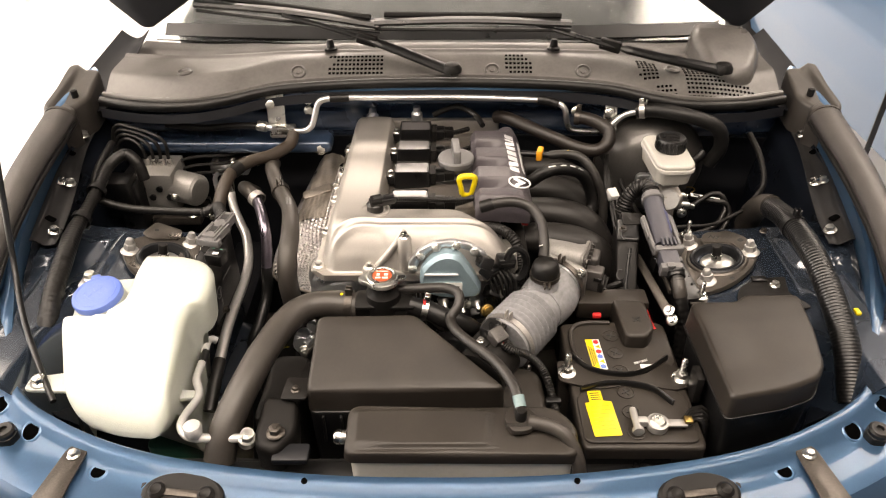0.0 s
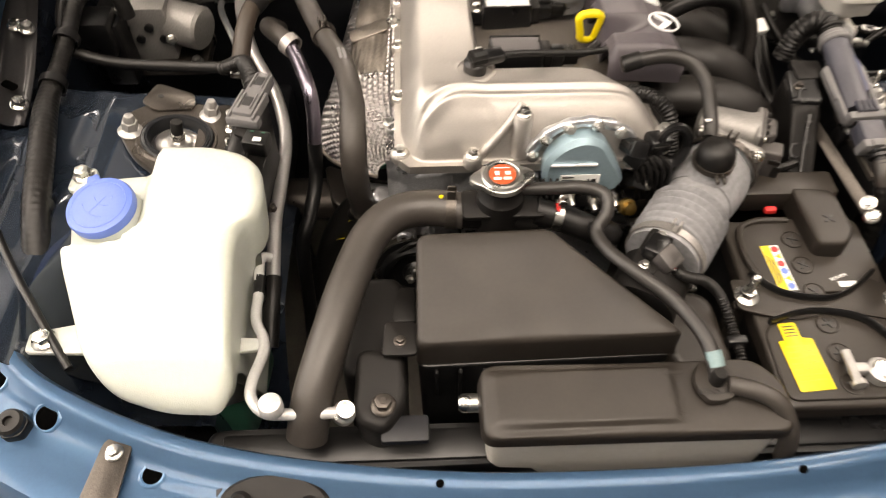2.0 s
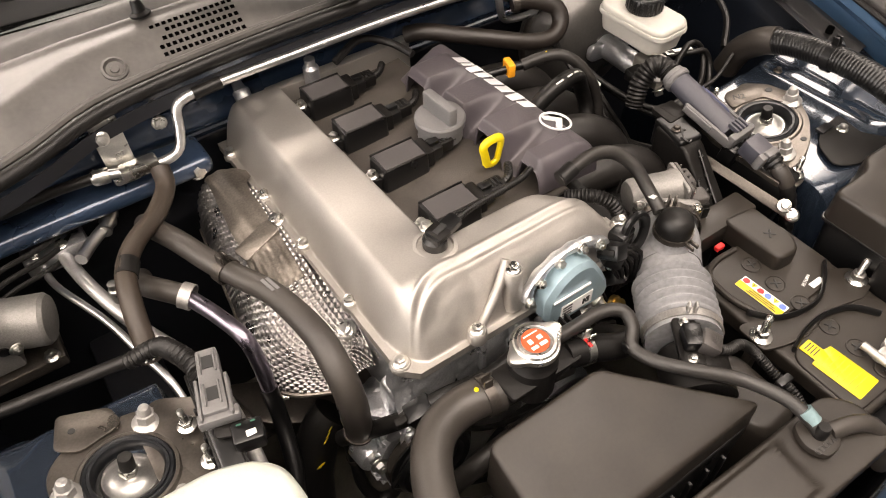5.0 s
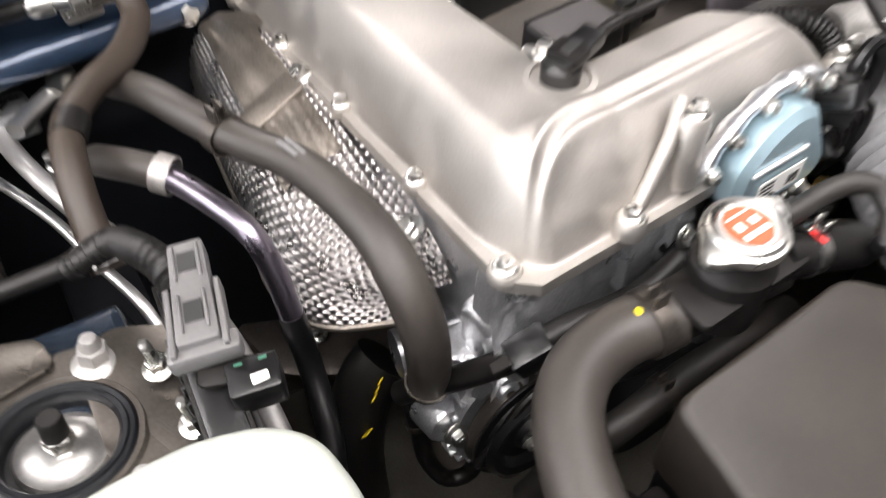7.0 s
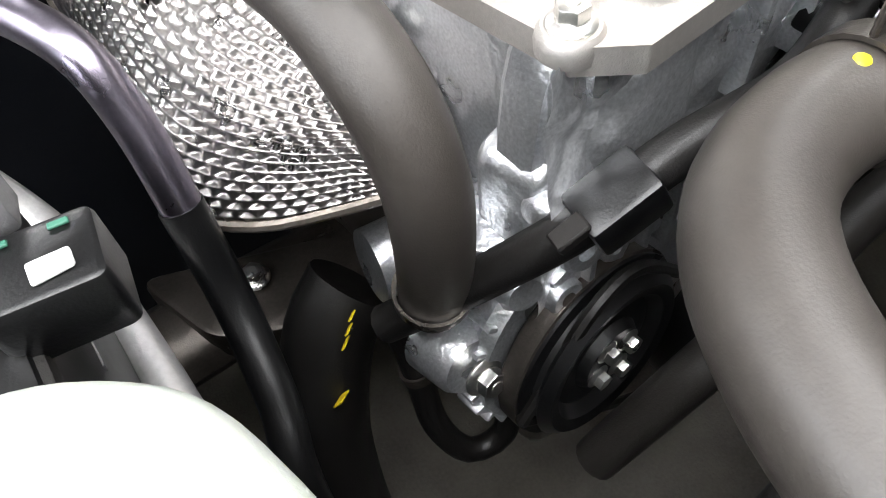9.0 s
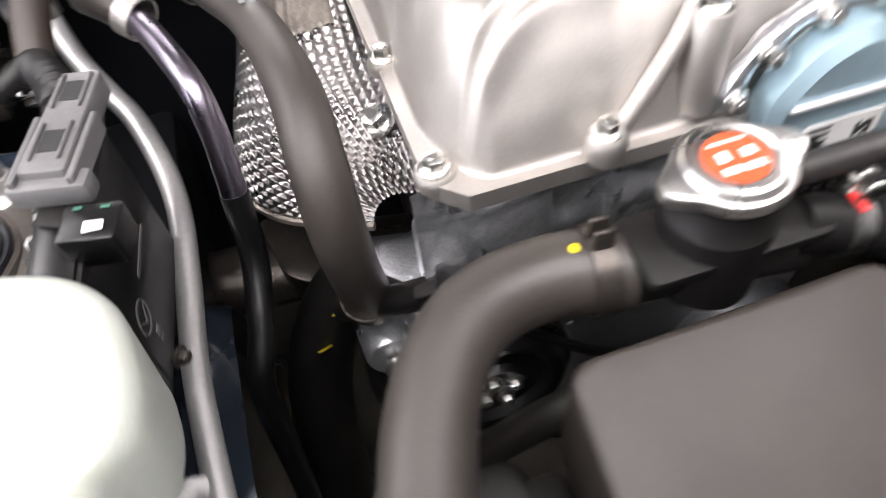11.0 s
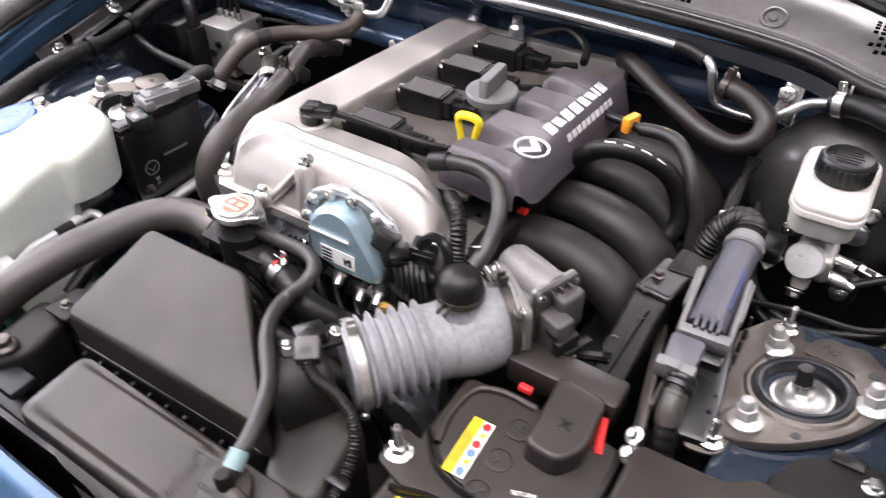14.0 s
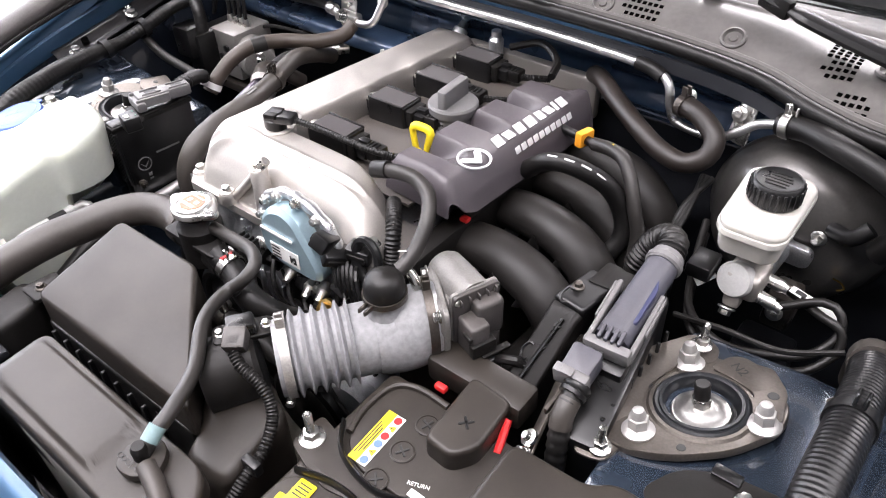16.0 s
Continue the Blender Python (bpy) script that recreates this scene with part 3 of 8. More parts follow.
    # stamped ledge with oblong holes between the strip and the apron
    ledge = part("ledge", sheet(lambda u, v, s=s: (s * (0.678 + 0.055 * smooth01(v * 1.1) + 0.052 * u), 1.03 + 0.40 * v, 0.862 + 0.048 * v + 0.014 * u + 0.003 * math.cos(u * 9)), 10, 24, 0.002), LEDGE, car, "grey-black stamped ledge beside the strip")
    for v in (0.15, 0.42, 0.66, 0.88):
        lx, ly, lz = 0.678 + 0.055 * smooth01(v * 1.1) + 0.026, 1.03 + 0.40 * v, 0.862 + 0.048 * v + 0.007
        if v in (0.42, 0.88):
            bolt((s * lx, ly, lz + 0.003), ledge, (-s * 0.25, 0, 1), 1.2)
        else:
            part("slot", prism([(-0.006, -0.010), (0.006, -0.010), (0.006, 0.010), (-0.006, 0.010)], 0, 0.0012, 0.005, 0.0002, up((s * lx, ly, lz + 0.0025), (-s * 0.25, -0.1, 1))), VOID, ledge)

    # suspension tower top
    def tower(u, v, s=s):
        x = 0.385 + 0.325 * u
        y = 0.70 + 0.56 * v
        d = math.hypot((x - 0.485) / 0.125, (y - 1.02) / 0.14)
        z = 0.828 + 0.10 * (x - 0.485) - 0.05 * (y - 1.02) - 0.16 * smooth01((d - 0.95) / 1.0) * smooth01((0.62 - x) / 0.1)
        z -= 0.16 * smooth01((y - 1.128) / 0.06) + 0.22 * smooth01((0.436 - x) / 0.02)
        # pressed beads and a stepped shelf towards the wing
        for bead, w, h in ((0.592, 0.013, 0.003), (0.634, 0.016, -0.004), (0.672, 0.012, 0.003)):
            z += h * math.exp(-((x - bead - 0.03 * (y - 1.0)) / w) ** 2) * smooth01((y - 0.80) / 0.05) * smooth01((1.16 - y) / 0.04)
        z += 0.006 * smooth01((x - 0.600) / 0.03) * smooth01((y - 0.980) / 0.03) * smooth01((1.10 - y) / 0.03)
        z += 0.006 * smooth01(1 - math.hypot((x - 0.61) / 0.022, (y - 0.90) / 0.04))
        return (s * x, y, z)
    part("strut_tower", sheet(tower, 110, 110, 0.002), PAINT_SHADED, car, "blue pressed steel suspension tower with shade in its colour")


# firewall with its pressed ribs
def bulkhead(u, v, z0=0.83, z1=0.96):
    x = -0.78 + 1.56 * u
    z = z0 + (z1 - z0) * v
    y = 1.475 - 0.012 * math.exp(-((z - 0.865) / 0.016) ** 2) - 0.010 * math.exp(-((z - 0.72) / 0.03) ** 2)
    y -= 0.03 * smooth01((z - 0.90) / 0.04)
    return (x, y + 0.02 * math.cos(x * 2), z)


part("firewall", sheet(bulkhead, 60, 30, 0.002), FIREWALL, car, "blue firewall with pressed ribs and shade in its colour")
# added black sheet: paints the deep shade low on the firewall
part("lower_shade_sheet", sheet(lambda u, v: Vector(bulkhead(u, v, 0.18, 0.85)) - Vector((0, 0.012, 0)), 60, 60, 0.004), PAINT_DARK_SHADED, car, "black sheet that stands in for shade on the lower firewall")
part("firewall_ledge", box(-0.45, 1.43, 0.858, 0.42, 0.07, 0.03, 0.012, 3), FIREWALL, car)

# cowl panel under the windscreen
SEAL = [(-0.715, 1.415, 0.955), (-0.62, 1.385, 0.956), (-0.52, 1.375, 0.960), (-0.44, 1.392, 0.966), (-0.35, 1.425, 0.974), (-0.20, 1.437, 0.981), (0.0, 1.440, 0.984)]
SEAL = SEAL + mirror(SEAL[:-1])[::-1]
seal = spline(SEAL, 0.02)
cowl = thing("cowl_panel", (0, 1.5, 0.95), "grey plastic cowl panel with vent grilles below the windscreen", "cowl panel")


def cowl_at(x, v):
    k = (x + 0.715) / 1.43 * (len(seal) - 1)
    i = max(0, min(int(k), len(seal) - 2))
    a = seal[i].lerp(seal[i + 1], k - i)
    lip = 1.530 + 0.05 * (x / 0.7) ** 2
    y = a.y + (1.625 + 0.08 * (x / 0.7) ** 2 - a.y) * v
    z = a.z + 0.008 + 0.034 * smooth01((y - a.y) / 0.085)
    # the raised lip and the lower shelf behind it, up to the glass
    z += 0.004 * math.exp(-((y - lip) / 0.007) ** 2) - 0.024 * smooth01((y - lip - 0.004) / 0.012) + 0.012 * smooth01((y - lip - 0.03) / 0.05)
    return Vector((x, y, z))


skin = part("panel", sheet(lambda u, v: cowl_at(-0.715 + 1.43 * u, v), 90, 64, 0.003), COWL, cowl)
part("seal", tube([Vector(p) + Vector((0, -0.004, 0.008)) for p in SEAL], 0.0105, 10, 0.02), RUBBER_D, cowl, "black rubber sealing lip")
part("seal_crest", tube([Vector(p) + Vector((0, 0.012, 0.016)) for p in SEAL], 0.006, 8, 0.02), COWL, cowl)
part("channel", sheet(lambda u, v: (seal[int(u * (len(seal) - 1))] + Vector((0, -0.014 - 0.004 * v, -0.004 - 0.018 * v))), len(seal) - 1, 4, 0.002), PAINT_DARK_SHADED, cowl, "dark steel channel under the seal")


def on_cowl(x, v):
    p = cowl_at(x, v)
    n = (cowl_at(x + 0.01, v) - p).cross(cowl_at(x, v + 0.02) - p).normalized()
    return p, n


def v_of(x, y):
    """The share of the cowl's depth at which a place lies."""
    return (y - cowl_at(x, 0).y) / (cowl_at(x, 1).y - cowl_at(x, 0).y)


PLUG = to_mesh("plug", lathe([(0.017, 0.0), (0.0165, 0.003), (0.0135, 0.0045), (0.011, 0.0005), (0.006, 0.0), (0.005, 0.002), (0.001, 0.002)]), COWL)
for x in (-0.549, -0.307, 0.107, 0.301, 0.49):
    p, n = on_cowl(x, v_of(x, 1.475 - 0.01 * abs(x)))
    put("plug", PLUG, up(p, n), cowl)
STOP = to_mesh("stop", lathe([(0.014, 0), (0.0145, 0.003), (0.009, 0.006), (0.0075, 0.018), (0.006, 0.022), (0.001, 0.023)]), RUBBER_D)
for x in (-0.243, 0.243):
    p, n = on_cowl(x, v_of(x, 1.535))
    put("stop", STOP, up(p, n), cowl)
HOLE = to_mesh("vent_hole", box(0, 0, 0.0004, 0.0056, 0.0056, 0.0010, 0.0003, 1), VOID)


def grille(x0, y0, cols, rows, skip=()):
    for i in range(cols):
        for j in range(rows):
            if (i, j) in skip:
                continue
            x = x0 + 0.0085 * i
            p, n = on_cowl(x, v_of(x, y0 + 0.0098 * j))
            put("vent_hole", HOLE, up(p, n), skin)


grille(-0.240, 1.468, 14, 5, [(0, 2), (0, 3), (1, 3)])
grille(0.138, 1.470, 7, 5, [(6, 4), (5, 4), (6, 3), (0, 0)])
grille(0.420, 1.445, 5, 7, [(4, 6), (0, 2), (3, 6), (0, 0)])
grille(0.452, 1.405, 5, 3, [(4, 2)])
grille(0.515, 1.400, 17, 4, [(16, 3)])
grille(0.515, 1.439, 13, 3)
grille(0.515, 1.468, 7, 4, [(6, 3), (5, 3), (6, 2)])

# raised housing round the right-hand wiper pivot
part("pivot_housing", cushion([(0.545, 1.56), (0.56, 1.47), (0.60, 1.43), (0.650, 1.44), (0.690, 1.52), (0.67, 1.62), (0.58, 1.66)], lambda x, y: 1.008 + 0.36 * (y - 1.43) - 0.5 * max(0, y - 1.57), 0.965, 0.02, 0.03, 1.12, inner=12), COWL, cowl)

# windscreen, dashboard and cabin behind it
screen = part("windscreen", sheet(lambda u, v: (-0.68 + 1.36 * u, 1.608 + 0.13 * (abs(2 * u - 1) ** 2) * 0.6 + 0.75 * v, 1.012 - 0.015 * abs(2 * u - 1) ** 2 + 0.42 * v), 30, 10, 0.005), GLASS, car, "clear windscreen with white reflections")
screen.visible_shadow = False
part("dashboard", cushion([(-0.66, 1.72), (0.66, 1.72), (0.66, 2.25), (-0.66, 2.25)], lambda x, y: 0.99 + 0.04 * math.sin((y - 1.7) * 4), 0.7, 0.03, 0.08), PLASTIC, car)
part("screen_band", sheet(lambda u, v: (-0.66 + 1.32 * u, 1.612 + 0.078 * abs(2 * u - 1) ** 2 + 0.03 * v, 1.016 - 0.015 * abs(2 * u - 1) ** 2 + 0.0197 * v + 0.004), 30, 2, 0.001), PLASTIC_D, car, "black printed edge of the windscreen")
part("cabin", box(0, 2.35, 0.55, 1.5, 1.4, 0.7, 0.1, 3), PAINT, car, "blue doors and cabin sides")
for s in (-1, 1):
    part("bonnet_corner", prism([(0.652 * s, 1.05), (0.672 * s, 1.05), (0.735 * s, 1.112), (0.80 * s, 1.25), (0.40 * s, 1.25), (0.555 * s, 1.112)][::s], -1.66, -1.60, 0.012, 0.01, pose(0, 0, 0, 90, 0, 0)), PAINT_DARK_SHADED, car, "dark rear corner of the open bonnet")
    part("screen_pillar", tube([(s * 0.72, 1.80, 1.08), (s * 0.69, 1.98, 1.22), (s * 0.62, 2.4, 1.45)], 0.03, 10, 0.05), PLASTIC_D, car)

# the open bonnet above the bay
def bonnet_at(u, v, lift=0.0):
    x = (-0.70 + 1.40 * u) * (1 - 0.10 * v)
    d = 1.08 * v
    a = radians(66)
    y0, z0 = 1.50, 1.20
    bow = 0.05 * (1 - (2 * u - 1) ** 2)
    return Vector((x, y0 - d * math.cos(a) + (bow + lift) * math.sin(a), z0 + d * math.sin(a) + (bow + lift) * math.cos(a)))


part("bonnet", sheet(lambda u, v: bonnet_at(u, v, 0.03), 24, 24, 0.003), PAINT, car, "open blue bonnet")
# underside coloured near-black for the shade beneath the bonnet
part("bonnet_frame", sheet(lambda u, v: bonnet_at(0.02 + 0.96 * u, 0.02 + 0.96 * v, 0.02 * math.sin(10 * u) * math.sin(8 * v)), 40, 40, 0.003), PAINT_DARK_SHADED, car, "pressed underside of the bonnet with shade in its colour")

# wipers
def wiper(base, mid, tip, blade0, blade1):
    w = thing("wiper", base, "black windscreen wiper lying on the glass", "wiper", "wipers")
    part("arm", tube([base, mid, tip], lambda t: 0.0155 - 0.007 * t if t < 0.45 else 0.0105 - 0.004 * t, 10, 0.012, flat=0.7), PLASTIC_D, w)
    part("elbow", box(0, 0, 0, 0.045, 0.024, 0.014, 0.004, 2, axis(Vector(mid), Vector(tip)) @ pose(0, 0, 0, 0, 90, 0)), PLASTIC, w)
    part("pivot_cap", lathe([(0.02, 0), (0.02, 0.008), (0.014, 0.016), (0.003, 0.018)], up(base)), PLASTIC, w)
    a, b = Vector(blade0), Vector(blade1)
    part("blade", tube([a, a.lerp(b, 0.5) + Vector((0, 0, 0.006)), b], 0.013, 8, 0.02, flat=0.6), PLASTIC_D, w)
    part("spoiler", tube([a + Vector((0.02, 0.012, 0.012)), b + Vector((-0.02, 0.012, 0.012))], 0.006, 8, 0.04), PLASTIC, w)
    part("rubber", tube([a - Vector((0, 0, 0.014)), b - Vector((0, 0, 0.014))], 0.004, 6, 0.05), RUBBER_D, w)


wiper((0.021, 1.432, 1.018), (-0.156, 1.477, 1.07), (-0.335, 1.518, 1.108), (-0.53, 1.563, 1.118), (-0.13, 1.500, 1.092))
wiper((0.577, 1.420, 1.022), (0.347, 1.452, 1.065), (0.141, 1.534, 1.100), (-0.141, 1.500, 1.098), (0.268, 1.490, 1.098))

# what closes the bay below
part("undertray", box(0, 1.02, 0.22, 1.40, 0.95, 0.02, 0.004), DIRT, car, "dusty splash tray under the engine")
part("subframe", tube([(-0.62, 1.28, 0.44), (-0.30, 1.24, 0.47), (0.0, 1.24, 0.42), (0.30, 1.24, 0.47), (0.62, 1.28, 0.44)], 0.045, 12, 0.03, flat=0.7), STEEL_D, car)
part("crossbeam", box(0, 0.655, 0.45, 1.05, 0.06, 0.4, 0.01), PAINT_DARK_SHADED, car)
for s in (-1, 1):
    part("chassis_rail", box(s * 0.47, 1.05, 0.50, 0.09, 0.85, 0.12, 0.012), PAINT_DARK_SHADED, car)

# ---- the neighbouring car, seen past the wing ----
other = thing("neighbour_car", (2.0, 2.6, 0), "blue car parked alongside", "car")


def flank(u, v):
    y = 0.9 + 4.0 * u
    prof = ((1.62, 0.30), (1.56, 0.50), (1.53, 0.68), (1.55, 0.84), (1.62, 0.955), (1.72, 0.99), (2.3, 1.05))
    k = v * (len(prof) - 1)
    i = min(int(k), len(prof) - 2)
    q = Vector(prof[i]).lerp(Vector(prof[i + 1]), smooth01(k - i) * 0.4 + (k - i) * 0.6)
    nosecut = 0.5 * (1 - smooth01(u * 4)) ** 2
    return (q.x + nosecut, y, q.y)


part("body_side", sheet(flank, 40, 36, 0.003), PAINT, other, "light-catching blue body side")
part("door_gap", box(1.545, 2.35, 0.62, 0.02, 0.006, 0.6, 0.001), INK, other)
part("side_window", sheet(lambda u, v: (1.72 + 0.28 * v, 2.3 + 1.5 * u, 0.99 + 0.42 * v), 6, 6, 0.004), PLASTIC_D, other, "dark side window")
part("mirror", cushion([(1.42, 2.30), (1.62, 2.33), (1.62, 2.46), (1.46, 2.45)], 1.16, 1.02, 0.03, 0.04, 0.8), PAINT, other, "blue door mirror")
part("mirror_foot", box(1.63, 2.38, 1.03, 0.10, 0.05, 0.03, 0.01), PLASTIC_D, other)
for y in (1.55, 4.1):
    part("wheel", lathe([(0.20, -0.1), (0.31, -0.1), (0.33, -0.06), (0.33, 0.06), (0.31, 0.1), (0.20, 0.1)], Matrix.Translation((1.68, y, 0.33)) @ pose(0, 0, 0, 0, 90, 0)), RUBBER_D, other)

# ---- the engine ----
engine = thing("engine", (-0.02, 1.2, 0.30), "four-cylinder petrol engine with a silver cast valve cover", "engine")


def slope(y):
    """The engine leans back a little."""
    return -0.07 * (y - 0.95)


def smin(*a):
    k = 7.0
    return -math.log(sum(math.exp(-k * v) for v in a)) / k


def round_corner(a, b):
    """Distance from two edges that meet in an arc."""
    if a < 1 and b < 1:
        return 1 - math.hypot(1 - a, 1 - b)
    return min(a, b)


def cover_z(x, y):
    """Height of the cast valve cover."""
    corner = round_corner((x + 0.203) / 0.030, (y - 0.944) / 0.062)
    back = (1.462 - y) / 0.02
    # right-hand limit: wide at the front, the narrow cam rail further back
    edge_f = 0.118
    right_f = (edge_f - x - 0.9 * max(0.0, y - 1.0)) / 0.08
    rail = (-0.098 - x) / 0.014
    block = (1.042 - y) / 0.010
    u_front = smin(corner, right_f, block)
    u_rail = smin(corner, rail, back)
    u = max(u_front, u_rail)
    c = max(0.0, min(1.0, u))
    z = 0.868 + 0.074 * (1 - (1 - c) ** 2.3)
    # two cast ribs that rise from the front left corner and sweep across to the tall boss
    side = max(0.0, 1 - (x + 0.205) / 0.08)
    g = (y - 0.944) / 0.062 + 0.87 * side * side
    ribbed = smooth01((0.10 - x) / 0.06) * smooth01((1.04 - y) / 0.03) * smooth01((x + 0.205) / 0.012) * smooth01(u / 0.12)
    for at, w, h in ((0.66, 0.060, 0.0024), (0.78, 0.07, -0.0012), (0.90, 0.060, 0.0020)):
        z += h * math.exp(-((g - at) / w) ** 2) * ribbed
    # the scooped panel below the ribs
    z -= 0.0022 * smooth01((0.62 - g) / 0.14) * smooth01((y - 0.952) / 0.010) * smooth01((x + 0.185) / 0.02) * smooth01((-0.075 - x - 0.6 * (y - 0.95)) / 0.012)
    # crown along the rail
    z += 0.003 * (1 - ((x + 0.147) / 0.05) ** 2) * smooth01(u_rail)
    return z + slope(y)


NX, NY = 250, 330
bm = sheet(lambda u, v: (-0.212 + 0.342 * u, 0.936 + 0.534 * v, cover_z(-0.212 + 0.342 * u, 0.936 + 0.534 * v)), NX, NY, 0.0)
# keep the casting's outline: trim the corners that lie beyond it
chamfers = ((1, lambda p: 0.018 - (p.x + 0.212) - (p.y - 0.936)), (-1, lambda p: 0.03 - (0.130 - p.x) - (p.y - 0.936)))
gone = [f for f in bm.faces if (f.calc_center_median().x > -0.088 and f.calc_center_median().y > 1.050)
        or any(all(past(v.co) >= -1e-6 for v in f.verts) for _, past in chamfers)]
bmesh.ops.delete(bm, geom=gone, context="FACES")
for v in bm.verts:
    for s, past in chamfers:
        d = past(v.co)
        if d > 0:
            v.co.x += s * d / 2
            v.co.y += d / 2
            v.co.z = cover_z(v.co.x, v.co.y)
rim_e = [e for e in bm.edges if e.is_boundary]
ext = bmesh.ops.extrude_edge_only(bm, edges=rim_e)
bmesh.ops.translate(bm, vec=(0, 0, -0.012), verts=[v for v in ext["geom"] if isinstance(v, bmesh.types.BMVert)])
vc = part("valve_cover", bm, ALU, engine, "silver cast aluminium valve cover", 78)


def boss(x, y, z, h=0.02, r=0.011, b=True, s=1.0):
    put("boss", to_mesh("boss", lathe([(r * 1.25 if h > 0.02 else r * 1.02, -h), (r * 1.05, -h * 0.5), (r, -0.002), (r - 0.0015, 0), (0.001, 0)]), ALU), pose(x, y, z), vc)
    if b:
        bolt((x, y, z), vc, s=s)


boss(-0.205, 0.961, 0.870, 0.010, 0.012, s=1.05)
boss(-0.118, 0.939, 0.884, 0.016, 0.011)
boss(-0.060, 0.953, 0.934, 0.06, 0.011)
boss(0.114, 0.962, 0.896, 0.03, 0.011)
for y in (1.07, 1.19, 1.31, 1.43):
    boss(-0.207, y, 0.872 + slope(y), 0.010, 0.010)
# web from the tall boss to the flange
part("web", tube([(-0.060, 0.966, 0.938), (-0.074, 0.957, 0.918), (-0.092, 0.950, 0.896), (-0.110, 0.944, 0.876)], 0.0058, 10, 0.006), ALU, vc)
# sensor well on the front of the cover
put("sensor_well", to_mesh("sensor_well", lathe([(0.026, -0.006), (0.025, 0.003), (0.021, 0.004), (0.019, -0.002), (0.012, -0.002)], seg=32), ALU), pose(-0.112, 1.028, 0.936), vc)
part("cam_sensor", lathe([(0.014, 0), (0.014, 0.018), (0.010, 0.022), (0.002, 0.022)], pose(-0.112, 1.028, 0.932)), PLASTIC_D, engine)
CSM = pose(-0.095, 1.030, 0.950, 0, -4, 14)
csp = part("cam_sensor_plug", prism([(-0.026, -0.010), (0.018, -0.009), (0.018, 0.009), (-0.026, 0.010)], 0, 0.011, 0.004, 0.002, CSM), PLASTIC_D, engine)
part("slot", box(-0.010, 0, 0.0128, 0.016, 0.008, 0.001, 0.0003, 1, CSM), INK, csp)
part("rim", prism([(-0.023, -0.0115), (-0.004, -0.0115), (-0.004, 0.0115), (-0.023, 0.0115)], 0.006, 0.0125, 0.002, 0.0008, CSM), PLASTIC, csp)
part("sensor_lead", tube([(-0.078, 1.034, 0.955), (-0.05, 1.043, 0.950), (-0.01, 1.050, 0.944), (0.03, 1.056, 0.940), (0.055, 1.066, 0.936)], 0.0042, 10, ribs=(0.0035, 0.0004)), RUBBER_D, engine, "ribbed black wiring loom")
bolt((-0.105, 1.055, 0.94), engine)

# plug valley with its floor
part("plug_valley", sheet(lambda u, v: (-0.100 + 0.20 * u, 1.040 + 0.41 * v, 0.905 + slope(1.05 + 0.4 * v) + 0.006 * math.sin(v * 24) * math.sin(u * 3.1)), 20, 40, 0.004), VALLEY, engine, "dark plug valley between the cam rails")
part("valley_back", box(0.0, 1.46, 0.862, 0.25, 0.02, 0.07, 0.006), ALU, engine)

# coil packs
COILS = (1.080, 1.194, 1.297, 1.396)


def coil(y):
    z = 0.908 + slope(y)
    x = -0.056
    at = pose(x, y, z)
    c = part("coil_pack", prism([(-0.033, -0.021), (0.033, -0.021), (0.033, 0.021), (-0.033, 0.021)], 0, 0.033, 0.005, 0.0015, at, taper=1.04), PLASTIC_D, engine, "black ignition coil")
    part("lid", box(0, 0, 0.0336, 0.058, 0.034, 0.002, 0, 1, at), COIL_LID, c, "glossy potted top")
    for b in (-0.0196, 0.0196):
        part("lid_edge", box(0, b, 0.034, 0.064, 0.0028, 0.0035, 0.001, 1, at), PLASTIC, c)
    part("lug", prism([(-0.014, -0.008), (0.008, -0.014), (0.008, 0.014), (-0.014, 0.008)], 0.0, 0.017, 0.005, 0.001, pose(x - 0.036, y, z + 0.002)), PLASTIC_D, c)
    bolt((x - 0.041, y, z + 0.019), c)
    part("collar", prism([(-0.006, -0.017), (0.006, -0.017), (0.006, 0.017), (-0.006, 0.017)], 0.006, 0.030, 0.003, 0.001, at @ pose(0.039, 0, 0)), PLASTIC, c)
    part("socket", box(0.051, 0, 0.018, 0.020, 0.026, 0.018, 0.003, 2, at), PLASTIC_D, c)
    part("plug", box(0.068, 0.001, 0.019, 0.024, 0.022, 0.018, 0.003, 2, at), PLASTIC, c)
    for k in range(3):
        part("plug_ridge", box(0.060 + 0.006 * k, 0, 0.029, 0.002, 0.014, 0.003, 0.0006, 1, at), PLASTIC_D, c)
    part("latch", box(0.052, 0, 0.030, 0.016, 0.010, 0.006, 0.0015, 2, at), PLASTIC_D, c)
    part("lead", tube([(x + 0.078, y, z + 0.018), (x + 0.095, y + 0.008, z + 0.018), (x + 0.112, y + 0.03, z + 0.012)], 0.0052, 8, ribs=(0.004, 0.0005)), RUBBER_D, c)


for y in COILS:
    coil(y)
part("rear_loom", tube([(-0.02, 1.43, 0.92), (0.03, 1.44, 0.935), (0.07, 1.42, 0.925), (0.085, 1.38, 0.92)], 0.006, 8), RUBBER_D, engine)
part("rear_fitting", lathe([(0.012, 0), (0.012, 0.03), (0.008, 0.035), (0.008, 0.045)], pose(-0.055, 1.44, 0.89)), ALU_R, engine)
part("vent_valve", lathe([(0.012, 0), (0.013, 0.02), (0.009, 0.024), (0.007, 0.04), (0.002, 0.042)], pose(-0.155, 1.462, 0.885, -50, 0, 0)), ALU_R, engine)

